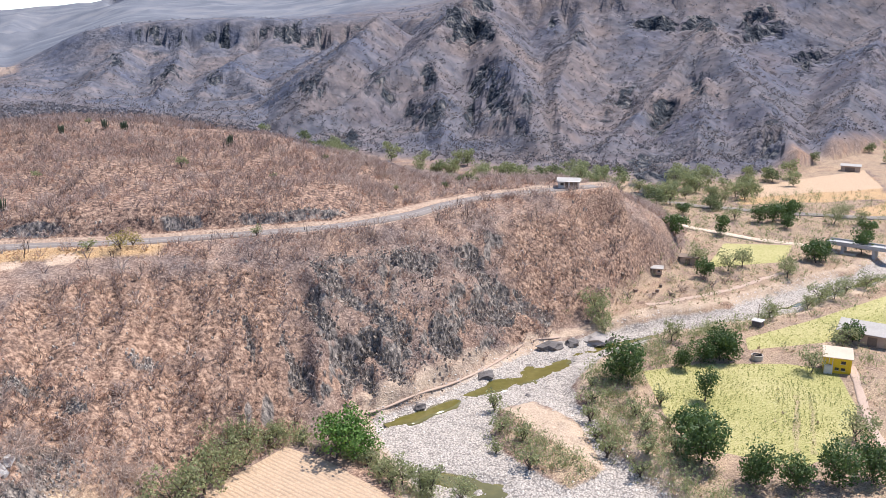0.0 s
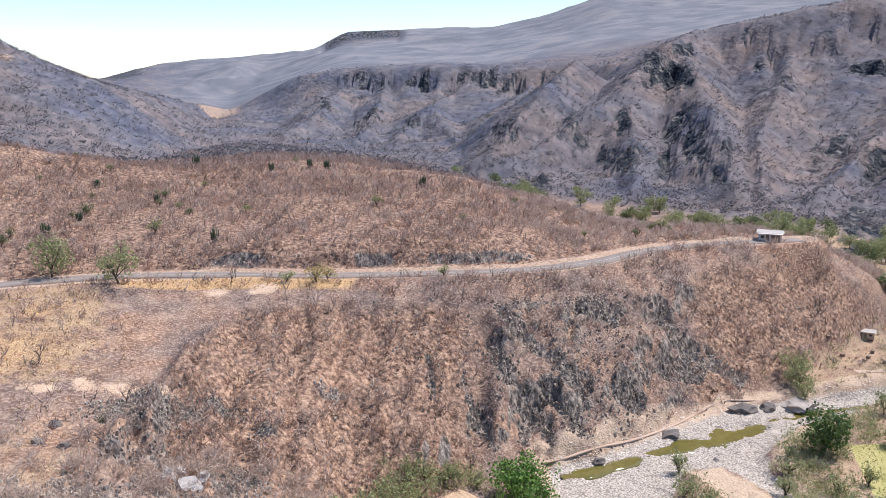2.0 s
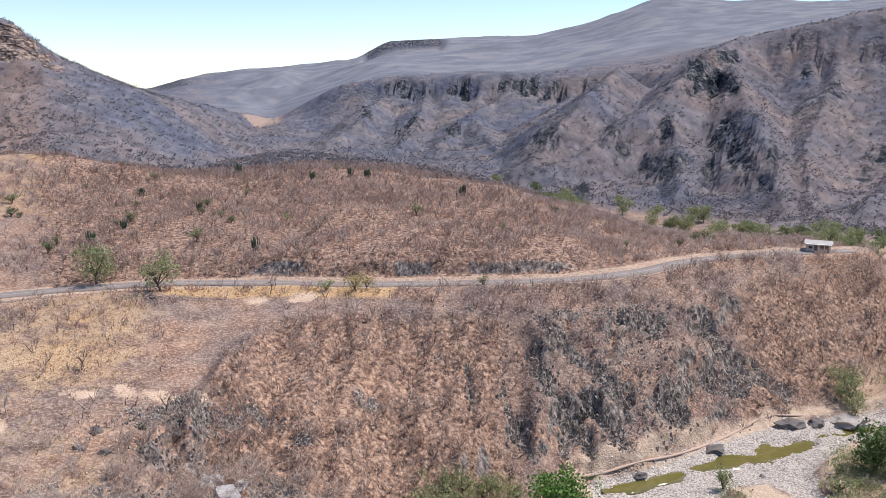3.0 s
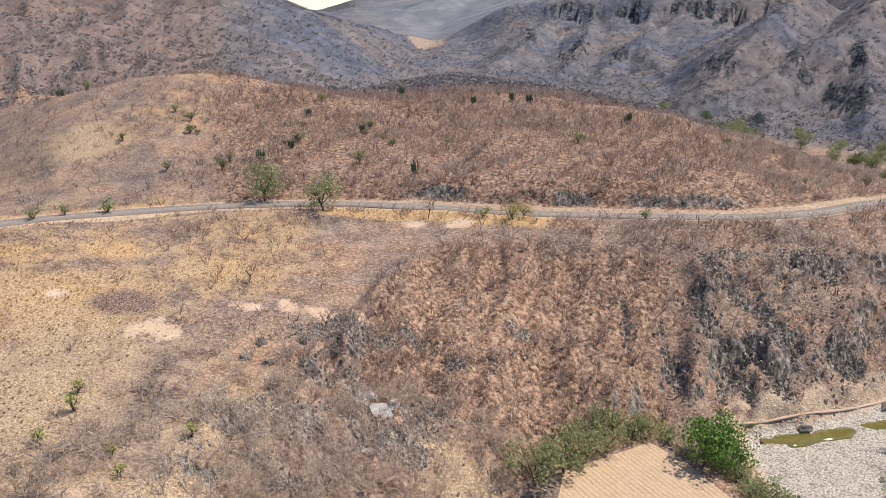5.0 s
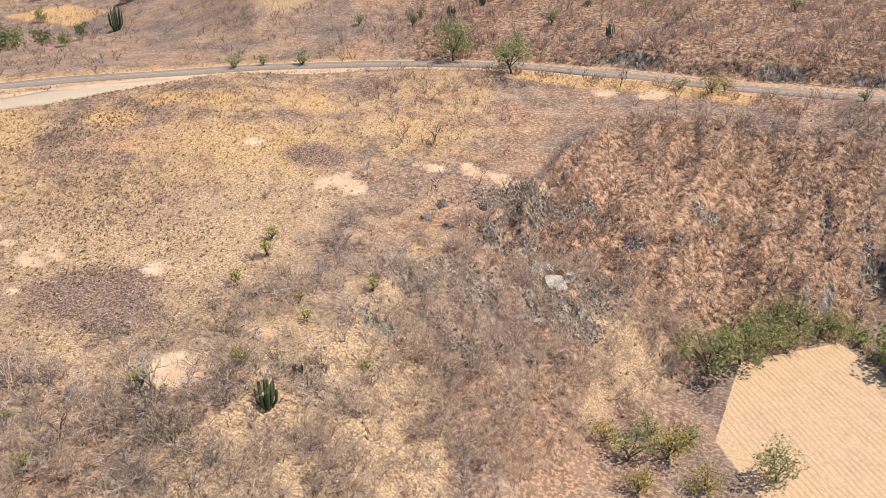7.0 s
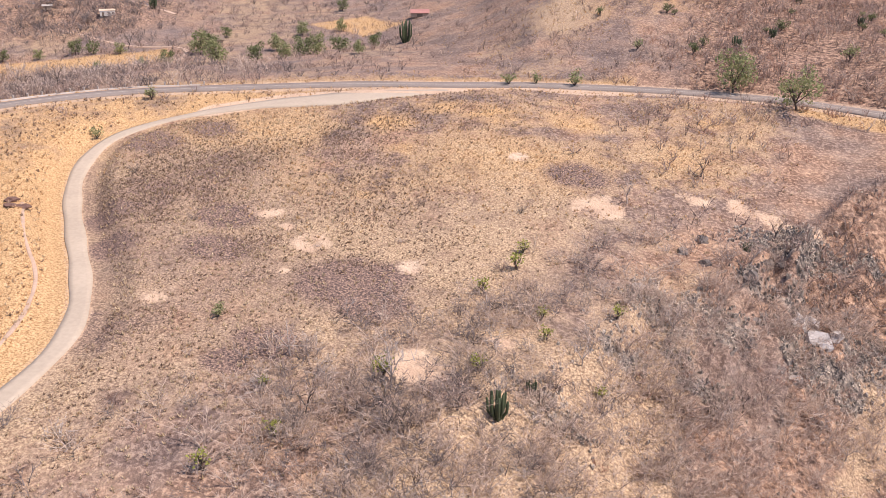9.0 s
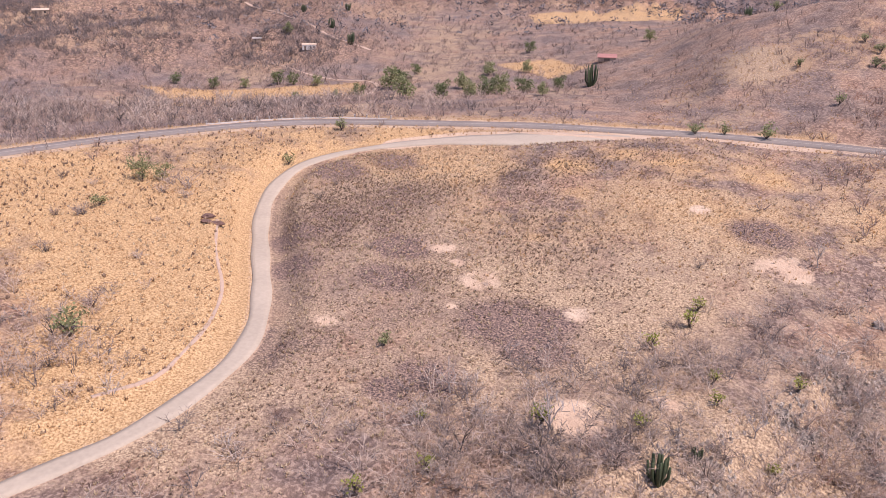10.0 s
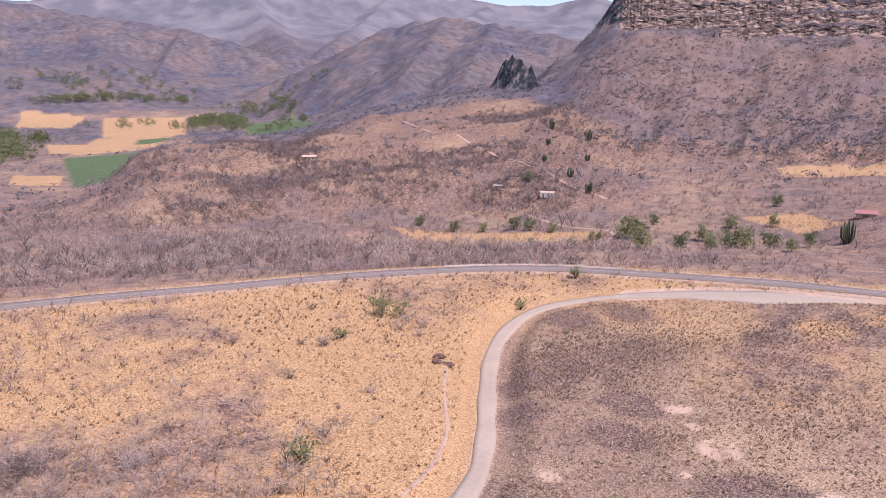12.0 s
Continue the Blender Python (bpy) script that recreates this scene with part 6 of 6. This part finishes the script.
over_land("ridge_track", [(-249, 262), (-300, 272), (-340, 290), (-380, 296), (-430, 300), (-480, 310)], 1.6, EARTH, "pale dirt track over the scrub hill", 0.25, "path", 4.0)
over_land("gully_edge", [(-114, 87), (-105, 80), (-95, 73.5), (-88, 66), (-84, 59), (-82, 54), (-83, 47)], 0.5, EARTH, "pale eroded gully edge beside the side road", 0.1, "gully")


def boulder(name, x, y, size, mat, label, seed, squash=0.6, stretch=1.3, turn=0, lift=0.1):
    bm = bmesh.new()
    bmesh.ops.create_icosphere(bm, subdivisions=2, radius=1.0)
    for v in bm.verts:
        n = noise.noise(v.co * 1.6 + Vector((seed, 0, 0))) * 0.6 + noise.noise(v.co * 4.1 + Vector((0, seed, 0))) * 0.3
        v.co *= 1 + n
        v.co.x *= stretch
        v.co.z *= squash
    mesh = bpy.data.meshes.new(name)
    bm.to_mesh(mesh)
    bm.free()
    mesh.materials.append(mat)
    ob = new(name, mesh)
    ob.matrix_world = pose(x, y, float(height_at(x, y)) + lift * size, 0, 0, turn) @ Matrix.Scale(size, 4)
    return tagged(ob, label, "rock")


DARK_ROCK = plain("dark boulder", (0.14, 0.12, 0.11), 0.95, 0.4, 1.5, bump=0.1)
WHITE_ROCK = plain("white scar rock", (0.46, 0.42, 0.39), 0.95, 0.4, 1.2, bump=0.2)
boulder("boulder", 111, 146, 2.2, DARK_ROCK, "dark boulder block on the river bank", 3, 0.5, 1.7, 10)
boulder("boulder", 117, 146, 1.6, DARK_ROCK, "dark boulder block on the river bank", 5, 0.6, 1.2, 30)
boulder("boulder", 124, 145.5, 2.4, ROCK, "big pale flat-topped boulder beside the water", 8, 0.42, 1.6, -5)
boulder("boulder", 90, 140.5, 1.5, DARK_ROCK, "dark boulder beside the footpath", 11, 0.55, 1.5, 15)
boulder("boulder", 71, 134, 1.1, DARK_ROCK, "dark boulder beside the footpath", 14, 0.7, 1.2, 20)
boulder("boulder", 93, 129, 0.6, ROCK, "grey boulder in the river bed", 15, 0.7, 1.2, 50)
for k, (bx, by, bs) in enumerate([(-2, 117, 1.7), (-4.5, 118.5, 1.2), (0.5, 119, 1.0), (-3, 120, 1.1)]):
    boulder("pale_outcrop", bx, by, bs, WHITE_ROCK, "white weathered rock outcrop on the scrub slope", 21 + k, 0.9, 1.2, 40 * k, -0.25)
for k in range(10):
    g = np.random.default_rng(900 + k)
    bx, by = (g.uniform(-24, -2), g.uniform(108, 128)) if k < 14 else (g.uniform(-32, -12), g.uniform(66, 84))
    boulder("outcrop", bx, by, g.uniform(0.5, 1.3), DARK_ROCK if k % 3 else ROCK, "grey rock outcrop among the scrub", 40 + k, 0.8, 1.2, 33 * k, -0.3)
for k, (bx, by) in enumerate([(-114, 85), (-112.5, 86), (-115.5, 86.5)]):
    boulder("earth_clod", bx, by, 0.8, plain("eroded earth", (0.16, 0.09, 0.07), 0.95, 0.3, 1.0, bump=0.05), "dark eroded earth lump on the grass slope", 70 + k, 0.6, 1.4, 20 * k, 0.1)


# ---- buildings ----
def box_part(name, size, at, mat, parent, label="", bevel=0.02):
    bm = bmesh.new()
    bmesh.ops.create_cube(bm, size=1.0)
    for v in bm.verts:
        v.co = Vector((v.co.x * size[0], v.co.y * size[1], v.co.z * size[2]))
    bmesh.ops.bevel(bm, geom=bm.edges[:], offset=min(bevel, min(size) * 0.3), segments=1, affect="EDGES")
    mesh = bpy.data.meshes.new(name)
    bm.to_mesh(mesh)
    bm.free()
    mesh.materials.append(mat)
    ob = new(name, mesh)
    ob.parent = parent
    ob.matrix_local = pose(*at)
    return tagged(ob, label)


def holed_wall(name, width, height, thick, holes, mat, parent, at, turn=0, label=""):
    """A wall in the plane of x and z, with openings (x0, x1, z0, z1) right through it."""
    xs = sorted({0.0, width, *[h[0] for h in holes], *[h[1] for h in holes]})
    zs = sorted({0.0, height, *[h[2] for h in holes], *[h[3] for h in holes]})
    bm = bmesh.new()
    for x0, x1 in zip(xs, xs[1:]):
        for z0, z1 in zip(zs, zs[1:]):
            cx, cz = (x0 + x1) / 2, (z0 + z1) / 2
            if any(h[0] < cx < h[1] and h[2] < cz < h[3] for h in holes):
                continue
            made = bmesh.ops.create_cube(bm, size=1.0)["verts"]
            for v in made:
                v.co = Vector((cx - width / 2 + v.co.x * (x1 - x0), v.co.y * thick, cz + v.co.z * (z1 - z0)))
    bmesh.ops.remove_doubles(bm, verts=bm.verts[:], dist=0.0005)
    mesh = bpy.data.meshes.new(name)
    bm.to_mesh(mesh)
    bm.free()
    mesh.materials.append(mat)
    ob = new(name, mesh)
    ob.parent = parent
    ob.matrix_local = pose(*at, 0, 0, turn)
    return tagged(ob, label)


YELLOW = plain("yellow house paint", (0.78, 0.50, 0.02), 0.8, 0.12, 3)
LIME = plain("lime-washed wall", (0.62, 0.58, 0.53), 0.9, 0.15, 3)
ADOBE = plain("adobe wall", (0.46, 0.34, 0.25), 0.95, 0.2, 2)
ROOF_PALE = plain("pale roof slab", (0.66, 0.50, 0.37), 0.85, 0.15, 3)
ROOF_METAL = plain("weathered sheet roof", (0.40, 0.36, 0.32), 0.85, 0.2, 3)
ROOF_RED = plain("faded red roof", (0.40, 0.19, 0.165), 0.9, 0.2, 2)
GLASS = plain("dark window glass", (0.03, 0.035, 0.04), 0.15, 0.1, 2)
TIMBER = plain("grey timber", (0.22, 0.16, 0.12), 0.9, 0.3, 0.5)
STEEL = plain("painted steel", (0.5, 0.5, 0.48), 0.5, 0.1, 1, metal=0.4)


def house(name, x, y, turn, width, depth, height, wall_mat, roof_mat, label, windows=(), doors=(), roof_tilt=6.0, eave=0.4, lift=0.0, category="house", side=()):
    """A small flat house: four walls with real openings, panes and doors, and one tilted roof slab."""
    home = tagged(new(name), label, category)
    holes = [(a, a + w, z, z + h) for a, z, w, h in windows] + [(a, a + w, 0.0, h) for a, w, h in doors]
    holed_wall("wall", width, height, 0.2, holes, wall_mat, home, (0, -depth / 2, 0))
    holed_wall("wall", width, height, 0.2, [], wall_mat, home, (0, depth / 2, 0))
    for s in (-1, 1):
        holed_wall("wall", depth - 0.206, height, 0.2, [(a, a + w, z, z + h) for a, z, w, h in side], wall_mat, home, (s * (width / 2 - 0.1), 0, 0), 90)
    for a, z, w, h in windows:
        frame_ = box_part("window", (w, 0.06, h), (a + w / 2 - width / 2, -depth / 2 + 0.03, z + h / 2), GLASS, home, "dark window pane")
        box_part("sill", (w + 0.2, 0.14, 0.06), (0, -0.1, -h / 2 - 0.035), LIME, frame_)
    for a, w, h in doors:
        box_part("door", (w, 0.05, h - 0.02), (a + w / 2 - width / 2, -depth / 2 + 0.05, h / 2), TIMBER, home, "dark timber door")
    roof = box_part("roof", (width + 2 * eave, depth + 2 * eave, 0.16), (0, 0, 0), roof_mat, home, "", 0.03)
    roof.matrix_local = pose(0, 0, height + 0.12 + math.tan(radians(roof_tilt)) * depth / 2, roof_tilt)
    gap = math.tan(radians(roof_tilt)) * depth
    if gap > 0.25:
        box_part("gable", (width - 0.01, 0.19, gap), (0, depth / 2, height + gap / 2), wall_mat, home)
    home.matrix_world = pose(x, y, float(height_at(x, y)) + lift, 0, 0, turn)
    return home


yellow = house("farm_house", 154.0, 104.5, -50, 5.2, 3.8, 3.3, YELLOW, ROOF_PALE, "yellow two-storey farm house with a pale slab roof", windows=[(3.2, 2.1, 0.9, 0.7), (3.3, 0.7, 0.8, 0.6), (2.1, 0.7, 0.8, 0.6)], doors=[(0.5, 0.8, 1.9)], roof_tilt=14, eave=0.35)
box_part("porch_wall", (1.6, 1.0, 1.6), (-1.75, -2.41, 0.8), LIME, yellow, "white porch wall")
box_part("balcony", (1.6, 1.0, 0.12), (-1.75, -2.41, 1.67), LIME, yellow)
for px in (-2.45, -1.75, -1.05):
    box_part("post", (0.12, 0.12, 1.7), (px, -2.8, 2.6), LIME, yellow)
shed = house("shed", 174.5, 112.5, -62, 10, 6, 2.6, ADOBE, ROOF_METAL, "long shed with a pale sheet-metal roof", doors=[(1.0, 1.2, 2.0), (6.0, 2.0, 2.1)], windows=[(3.6, 1.0, 1.0, 0.8)], roof_tilt=8, eave=0.6)
ridge = house("ridge_house", 147, 188, -38, 5.8, 3.6, 2.2, LIME, ROOF_METAL, "white flat-roofed house with an open porch on the ridge", windows=[(0.6, 0.9, 0.9, 0.7)], doors=[(1.9, 0.8, 1.9), (3.1, 2.2, 1.9)], roof_tilt=2, eave=0.5)
for px in (0.2, 1.4, 2.7):
    box_part("post", (0.16, 0.16, 2.2), (px, -2.9, 1.1), LIME, ridge)
box_part("porch_roof", (6.2, 1.4, 0.12), (0, -2.7, 2.26), LIME, ridge)
house("hut", 167, 172, -44, 2.8, 2.0, 1.7, ADOBE, ROOF_METAL, "small hut with a white roof under trees", doors=[(0.4, 0.7, 1.5)], windows=[(1.6, 0.8, 0.7, 0.6)], roof_tilt=6, category="hut")
house("shelter", 185, 178, -46, 4.6, 3.0, 2.0, ADOBE, TIMBER, "small brown shelter beside the homestead yard", doors=[(1.6, 1.4, 1.7)], roof_tilt=4, category="hut")
house("far_hut", 392, 272, -55, 9, 5, 2.6, ADOBE, ROOF_METAL, "low hut with a dark open front below the mountain", doors=[(2.0, 4.5, 2.1)], roof_tilt=5, category="hut")
house("hill_house", -268, 246, 48, 5.6, 3.4, 1.9, LIME, ROOF_PALE, "small pale unfinished house on the scrub hill", windows=[(3.0, 0.7, 0.7, 0.6), (4.4, 0.7, 0.7, 0.6)], doors=[(0.8, 0.7, 1.5)], roof_tilt=2, eave=0.2)
house("hill_hut", -291, 238, 52, 3.2, 2.2, 1.5, ADOBE, ROOF_METAL, "tiny hut with a white roof on the scrub hill", doors=[(0.6, 0.7, 1.35)], roof_tilt=4, category="hut")
house("hill_house", -396, 200, 64, 6.5, 4, 2.0, ADOBE, ROOF_PALE, "low adobe house with a pale roof on the hill", windows=[(4.6, 0.8, 0.7, 0.7)], doors=[(0.8, 0.7, 1.5), (2.4, 1.2, 1.5)], roof_tilt=5)
house("thatched_hut", -203, 232, 42, 5, 3.5, 2.1, ADOBE, TIMBER, "brown thatched hut shaded by trees", doors=[(1.0, 1.0, 1.8)], roof_tilt=12, category="hut")
house("red_shelter", -150, 279, 28, 6, 3.4, 1.3, ADOBE, ROOF_RED, "low shelter with a faded red roof behind a cactus", doors=[(2.0, 2.0, 1.1)], roof_tilt=10, category="shelter")

# the round well and the pump house on the bank
well = tagged(new("well"), "round pale concrete well at the field's edge", "well")
co, faces = tube([(0, 0, -0.3), (0, 0, 1.1), (0, 0, 1.1001)], [1.25, 1.25, 1.05], 24)
part("ring", mesh_from("ring", co, faces, plain("old concrete", (0.50, 0.43, 0.36), 0.9, 0.2, 1.5), False), well)
co, faces = tube([(0, 0, 1.1), (0, 0, -0.2)], [1.05, 1.05], 24)
part("lining", mesh_from("lining", co, faces, DARK_ROCK, False), well)
box_part("beam", (2.6, 0.14, 0.14), (0, 0, 1.19), TIMBER, well)
well.matrix_world = pose(144, 116.5, float(height_at(144, 116.5)))
pump = tagged(new("pump_tower"), "small stone pump tower with a pole by the river", "pump")
box_part("base", (2.2, 2.2, 1.6), (0, 0, 0.7), DARK_ROCK, pump, "rough stone base", 0.12)
box_part("cap", (2.5, 2.5, 0.16), (0, 0, 1.585), LIME, pump, "", 0.04)
box_part("pole", (0.14, 0.14, 3.8), (0.3, 0.2, 3.55), TIMBER, pump)
box_part("cross_bar", (1.0, 0.1, 0.1), (0.3, 0.08, 5.1), TIMBER, pump)
pump.matrix_world = pose(161, 131, float(height_at(161, 131)), 0, 0, 20)

# the bridge over the river
bridge = tagged(new("bridge"), "low concrete road bridge on square piers", "bridge")
BRIDGE_GREY = plain("bridge concrete", (0.42, 0.40, 0.38), 0.9, 0.2, 3)
box_part("deck", (56, 5.5, 0.7), (28, 0, 0), BRIDGE_GREY, bridge, "", 0.05)
for s in (-1, 1):
    box_part("parapet", (56, 0.25, 0.55), (28, s * 2.6, 0.6), BRIDGE_GREY, bridge)
for k in range(6):
    box_part("pier", (0.9, 4.6, 5.0), (5 + 9.2 * k, 0, -2.7), BRIDGE_GREY, bridge)
bridge.matrix_world = pose(241, 172, 4.6, 0, 0, -68)

# guard posts along the road's outer bend
POST_WHITE = plain("road post", (0.42, 0.37, 0.33), 0.9, 0.2, 1)
first = None
outer = smooth_line([(-160.5, 119), (-153.5, 131), (-144.5, 141.5), (-133, 149.5)], 2.4)
for k, (gx, gy) in enumerate(outer):
    m = pose(gx, gy, 27.5, 0, 0, 30)
    if first is None:
        first = tagged(new("guard_post"), "pale concrete guard post beside the road", "post", "guard posts")
        box_part("shaft", (0.3, 0.3, 0.9), (0, 0, 0.4), POST_WHITE, first)
        box_part("cap", (0.36, 0.36, 0.1), (0, 0, 0.9), POST_WHITE, first)
        first.matrix_world = m
    else:
        copy_thing(first, m)
over_land("kerb", [(-160.2, 118.6), (-153.2, 130.6), (-144.2, 141.1), (-133, 149)], 0.5, POST_WHITE, "low pale kerb wall along the road bend", 0.22, "kerb")

# logs and crates in the homestead yard
for k, (lx, ly) in enumerate([(152, 164), (156, 160), (157, 156), (160, 163), (149, 166), (153, 158)]):
    pile = tagged(new("hive_box"), "dark wooden box standing on the bare yard", "box", "boxes in the yard")
    box_part("body", (0.9, 0.7, 0.7), (0, 0, 0.35), TIMBER, pile)
    box_part("lid", (1.0, 0.8, 0.08), (0, 0, 0.745), TIMBER, pile)
    pile.matrix_world = pose(lx, ly, float(height_at(lx, ly)), 0, 0, 20 * k)


# ---- crops ----
def rows_in(ring, direction, gap, every, jitter=0.15):
    """Places in rows along a direction within a ring."""
    d = np.array(direction, float) / np.hypot(*direction)
    n = np.array([-d[1], d[0]])
    p = np.array(ring, float)
    c = p.mean(0)
    s, t = (p - c) @ d, (p - c) @ n
    a, b = np.meshgrid(np.arange(s.min(), s.max(), every), np.arange(t.min(), t.max(), gap), indexing="ij")
    q = c + a.reshape(-1, 1) * d + b.reshape(-1, 1) * n + rng.normal(0, jitter, (a.size, 2))
    return q[inside(q[:, 0], q[:, 1], ring) > 0.6]


CROP = growth("bean leaves", (0.16, 0.21, 0.05), (0.44, 0.42, 0.16), light=0.4)
clumps = [leaves(6, (0, 0, 0.18), 0.32, 0.2, 600 + k)[:, :3] for k in range(5)]
q = rows_in(BEAN_FIELD, (29, 24), 0.95, 0.6)
q = q[rng.uniform(0, 1, len(q)) < 0.35 + 0.5 * ease(-0.4, 0.3, fractal(q[:, 0], q[:, 1], 9, 611, 3) - 0.5 * ease(138, 150, q[:, 0]))]
strewn("bean_rows", clumps, q[:, 0], q[:, 1], rng.uniform(0.7, 1.3, len(q)), CROP, "rows of pale green bean plants", 0.0, "crop")
q = rows_in(GREEN_FIELD, (60, 8), 1.1, 0.9)
q = q[rng.uniform(0, 1, len(q)) < 0.5]
strewn("field_rows", clumps, q[:, 0], q[:, 1], rng.uniform(0.7, 1.2, len(q)), CROP, "rows of low yellow-green crop plants", 0.0, "crop")

# furrows: low ridges of tilled earth
TILLED = plain("tilled earth", (0.50, 0.355, 0.24), 0.95, 0.2, 2, bump=0.03)
d = np.array([8, -20.0]) / np.hypot(8, 20)
n = np.array([-d[1], d[0]])
co, faces = [], []
for off in np.arange(-16, 17, 0.85):
    c = np.array([38, 107]) + off * n
    s = np.arange(-24, 24, 0.8)
    line = c + s[:, None] * d
    ok = inside(line[:, 0], line[:, 1], PLOUGHED) > 0.5
    if ok.sum() < 4:
        continue
    line = line[ok] + rng.normal(0, 0.05, (ok.sum(), 2))
    k0 = sum(len(v) for v in co)
    z = np.full(len(line), 1.6)
    top = 0.16 + 0.05 * rng.uniform(-1, 1, len(line))
    ring = np.stack([np.c_[line - n * 0.26, z - 0.03], np.c_[line, z + top], np.c_[line + n * 0.26, z - 0.03]], 1)
    co.append(ring.reshape(-1, 3))
    for k in range(len(line) - 1):
        for j in range(2):
            faces.append((k0 + k * 3 + j, k0 + k * 3 + j + 1, k0 + (k + 1) * 3 + j + 1, k0 + (k + 1) * 3 + j))
tagged(mesh_from("furrows", np.concatenate(co), np.array(faces), TILLED, True), "tilled furrows of orange-brown earth", "field", kind="stuff")

# fallen twigs and small shrubs of the far valley fields
g = np.random.default_rng(640)
spots = []
for (ax, ay), (bx, by), wide, many in [((-1537, 276), (-1538, 515), 26, 60), ((-1018, 349), (-1300, 480), 26, 40), ((-980, 391), (-1240, 470), 24, 30), ((-1080, 150), (-700, 105), 20, 34), ((-900, 372), (-1100, 545), 8, 9), ((-1200, 575), (-1290, 560), 14, 12),
                                     ((-990, 175), (-940, 168), 10, 8), ((-1250, 330), (-1100, 300), 60, 5), ((-1450, 560), (-1300, 620), 60, 20), ((-1700, 250), (-1650, 560), 90, 40)]:
    many = int(many * 1.7)
    s = g.uniform(0, 1, many)
    spots.append(np.stack([ax + (bx - ax) * s + g.normal(0, wide * 0.5, many), ay + (by - ay) * s + g.normal(0, wide * 0.5, many)], -1))
x, y = np.concatenate(spots).T
far_tree = [leaves(120, (0, 0, 4.4), 4.2, 0.8, 640 + k)[:, :3] for k in range(4)]
strewn("far_trees", far_tree, x, y, rng.uniform(0.8, 1.9, len(x)), OLIVE_LEAF, "far dark green trees between the valley fields", 0.3, "trees")

g = np.random.default_rng(660)
places = []
for k in range(64):
    h, r = (g.uniform(50, 82), g.uniform(206, 292)) if k < 42 else (g.uniform(42, 72), g.uniform(300, 430))
    places.append((float(-r * math.sin(radians(h))), float(r * math.cos(radians(h))), float(g.uniform(0.65, 1.25))))
planted([lambda: leafless("bare_tree", 4.8, 2.7, PALE_TWIGS, PALE_BARK, 661, "white-limbed leafless tree beyond the road"), lambda: leafless("bare_tree", 4.4, 2.6, DUSKY_TWIGS, BARK, 662, "dusky leafless tree beyond the road"),
         lambda: leafless("bare_tree", 4.2, 2.8, ROSY_TWIGS, BARK, 663, "rosy-grey leafless tree beyond the road")], places, "leafless trees beyond the road")

g = np.random.default_rng(670)
places = []
for k in range(34):
    h, r = g.uniform(-33, 20), g.uniform(214, 312)
    places.append((float(-r * math.sin(radians(h))), float(r * math.cos(radians(h))), float(g.uniform(0.7, 1.5))))
planted([lambda k=k: leafy("hill_bush", 2.0, 1.2, (OLIVE_LEAF, GREY_LEAF)[k], 671 + k, "dark olive bush on the scrub hill behind the road", "bush", count=220, size=0.16, clump=0.5, fork=0.15, arms=5) for k in range(2)], places, "bushes on the hill")

# from units of the plan to metres
bpy.context.view_layer.update()
for ob in list(scene.objects):
    if ob.parent is None and ob.type in ("MESH", "EMPTY"):
        ob.matrix_world = Matrix.Scale(UNIT, 4) @ ob.matrix_world
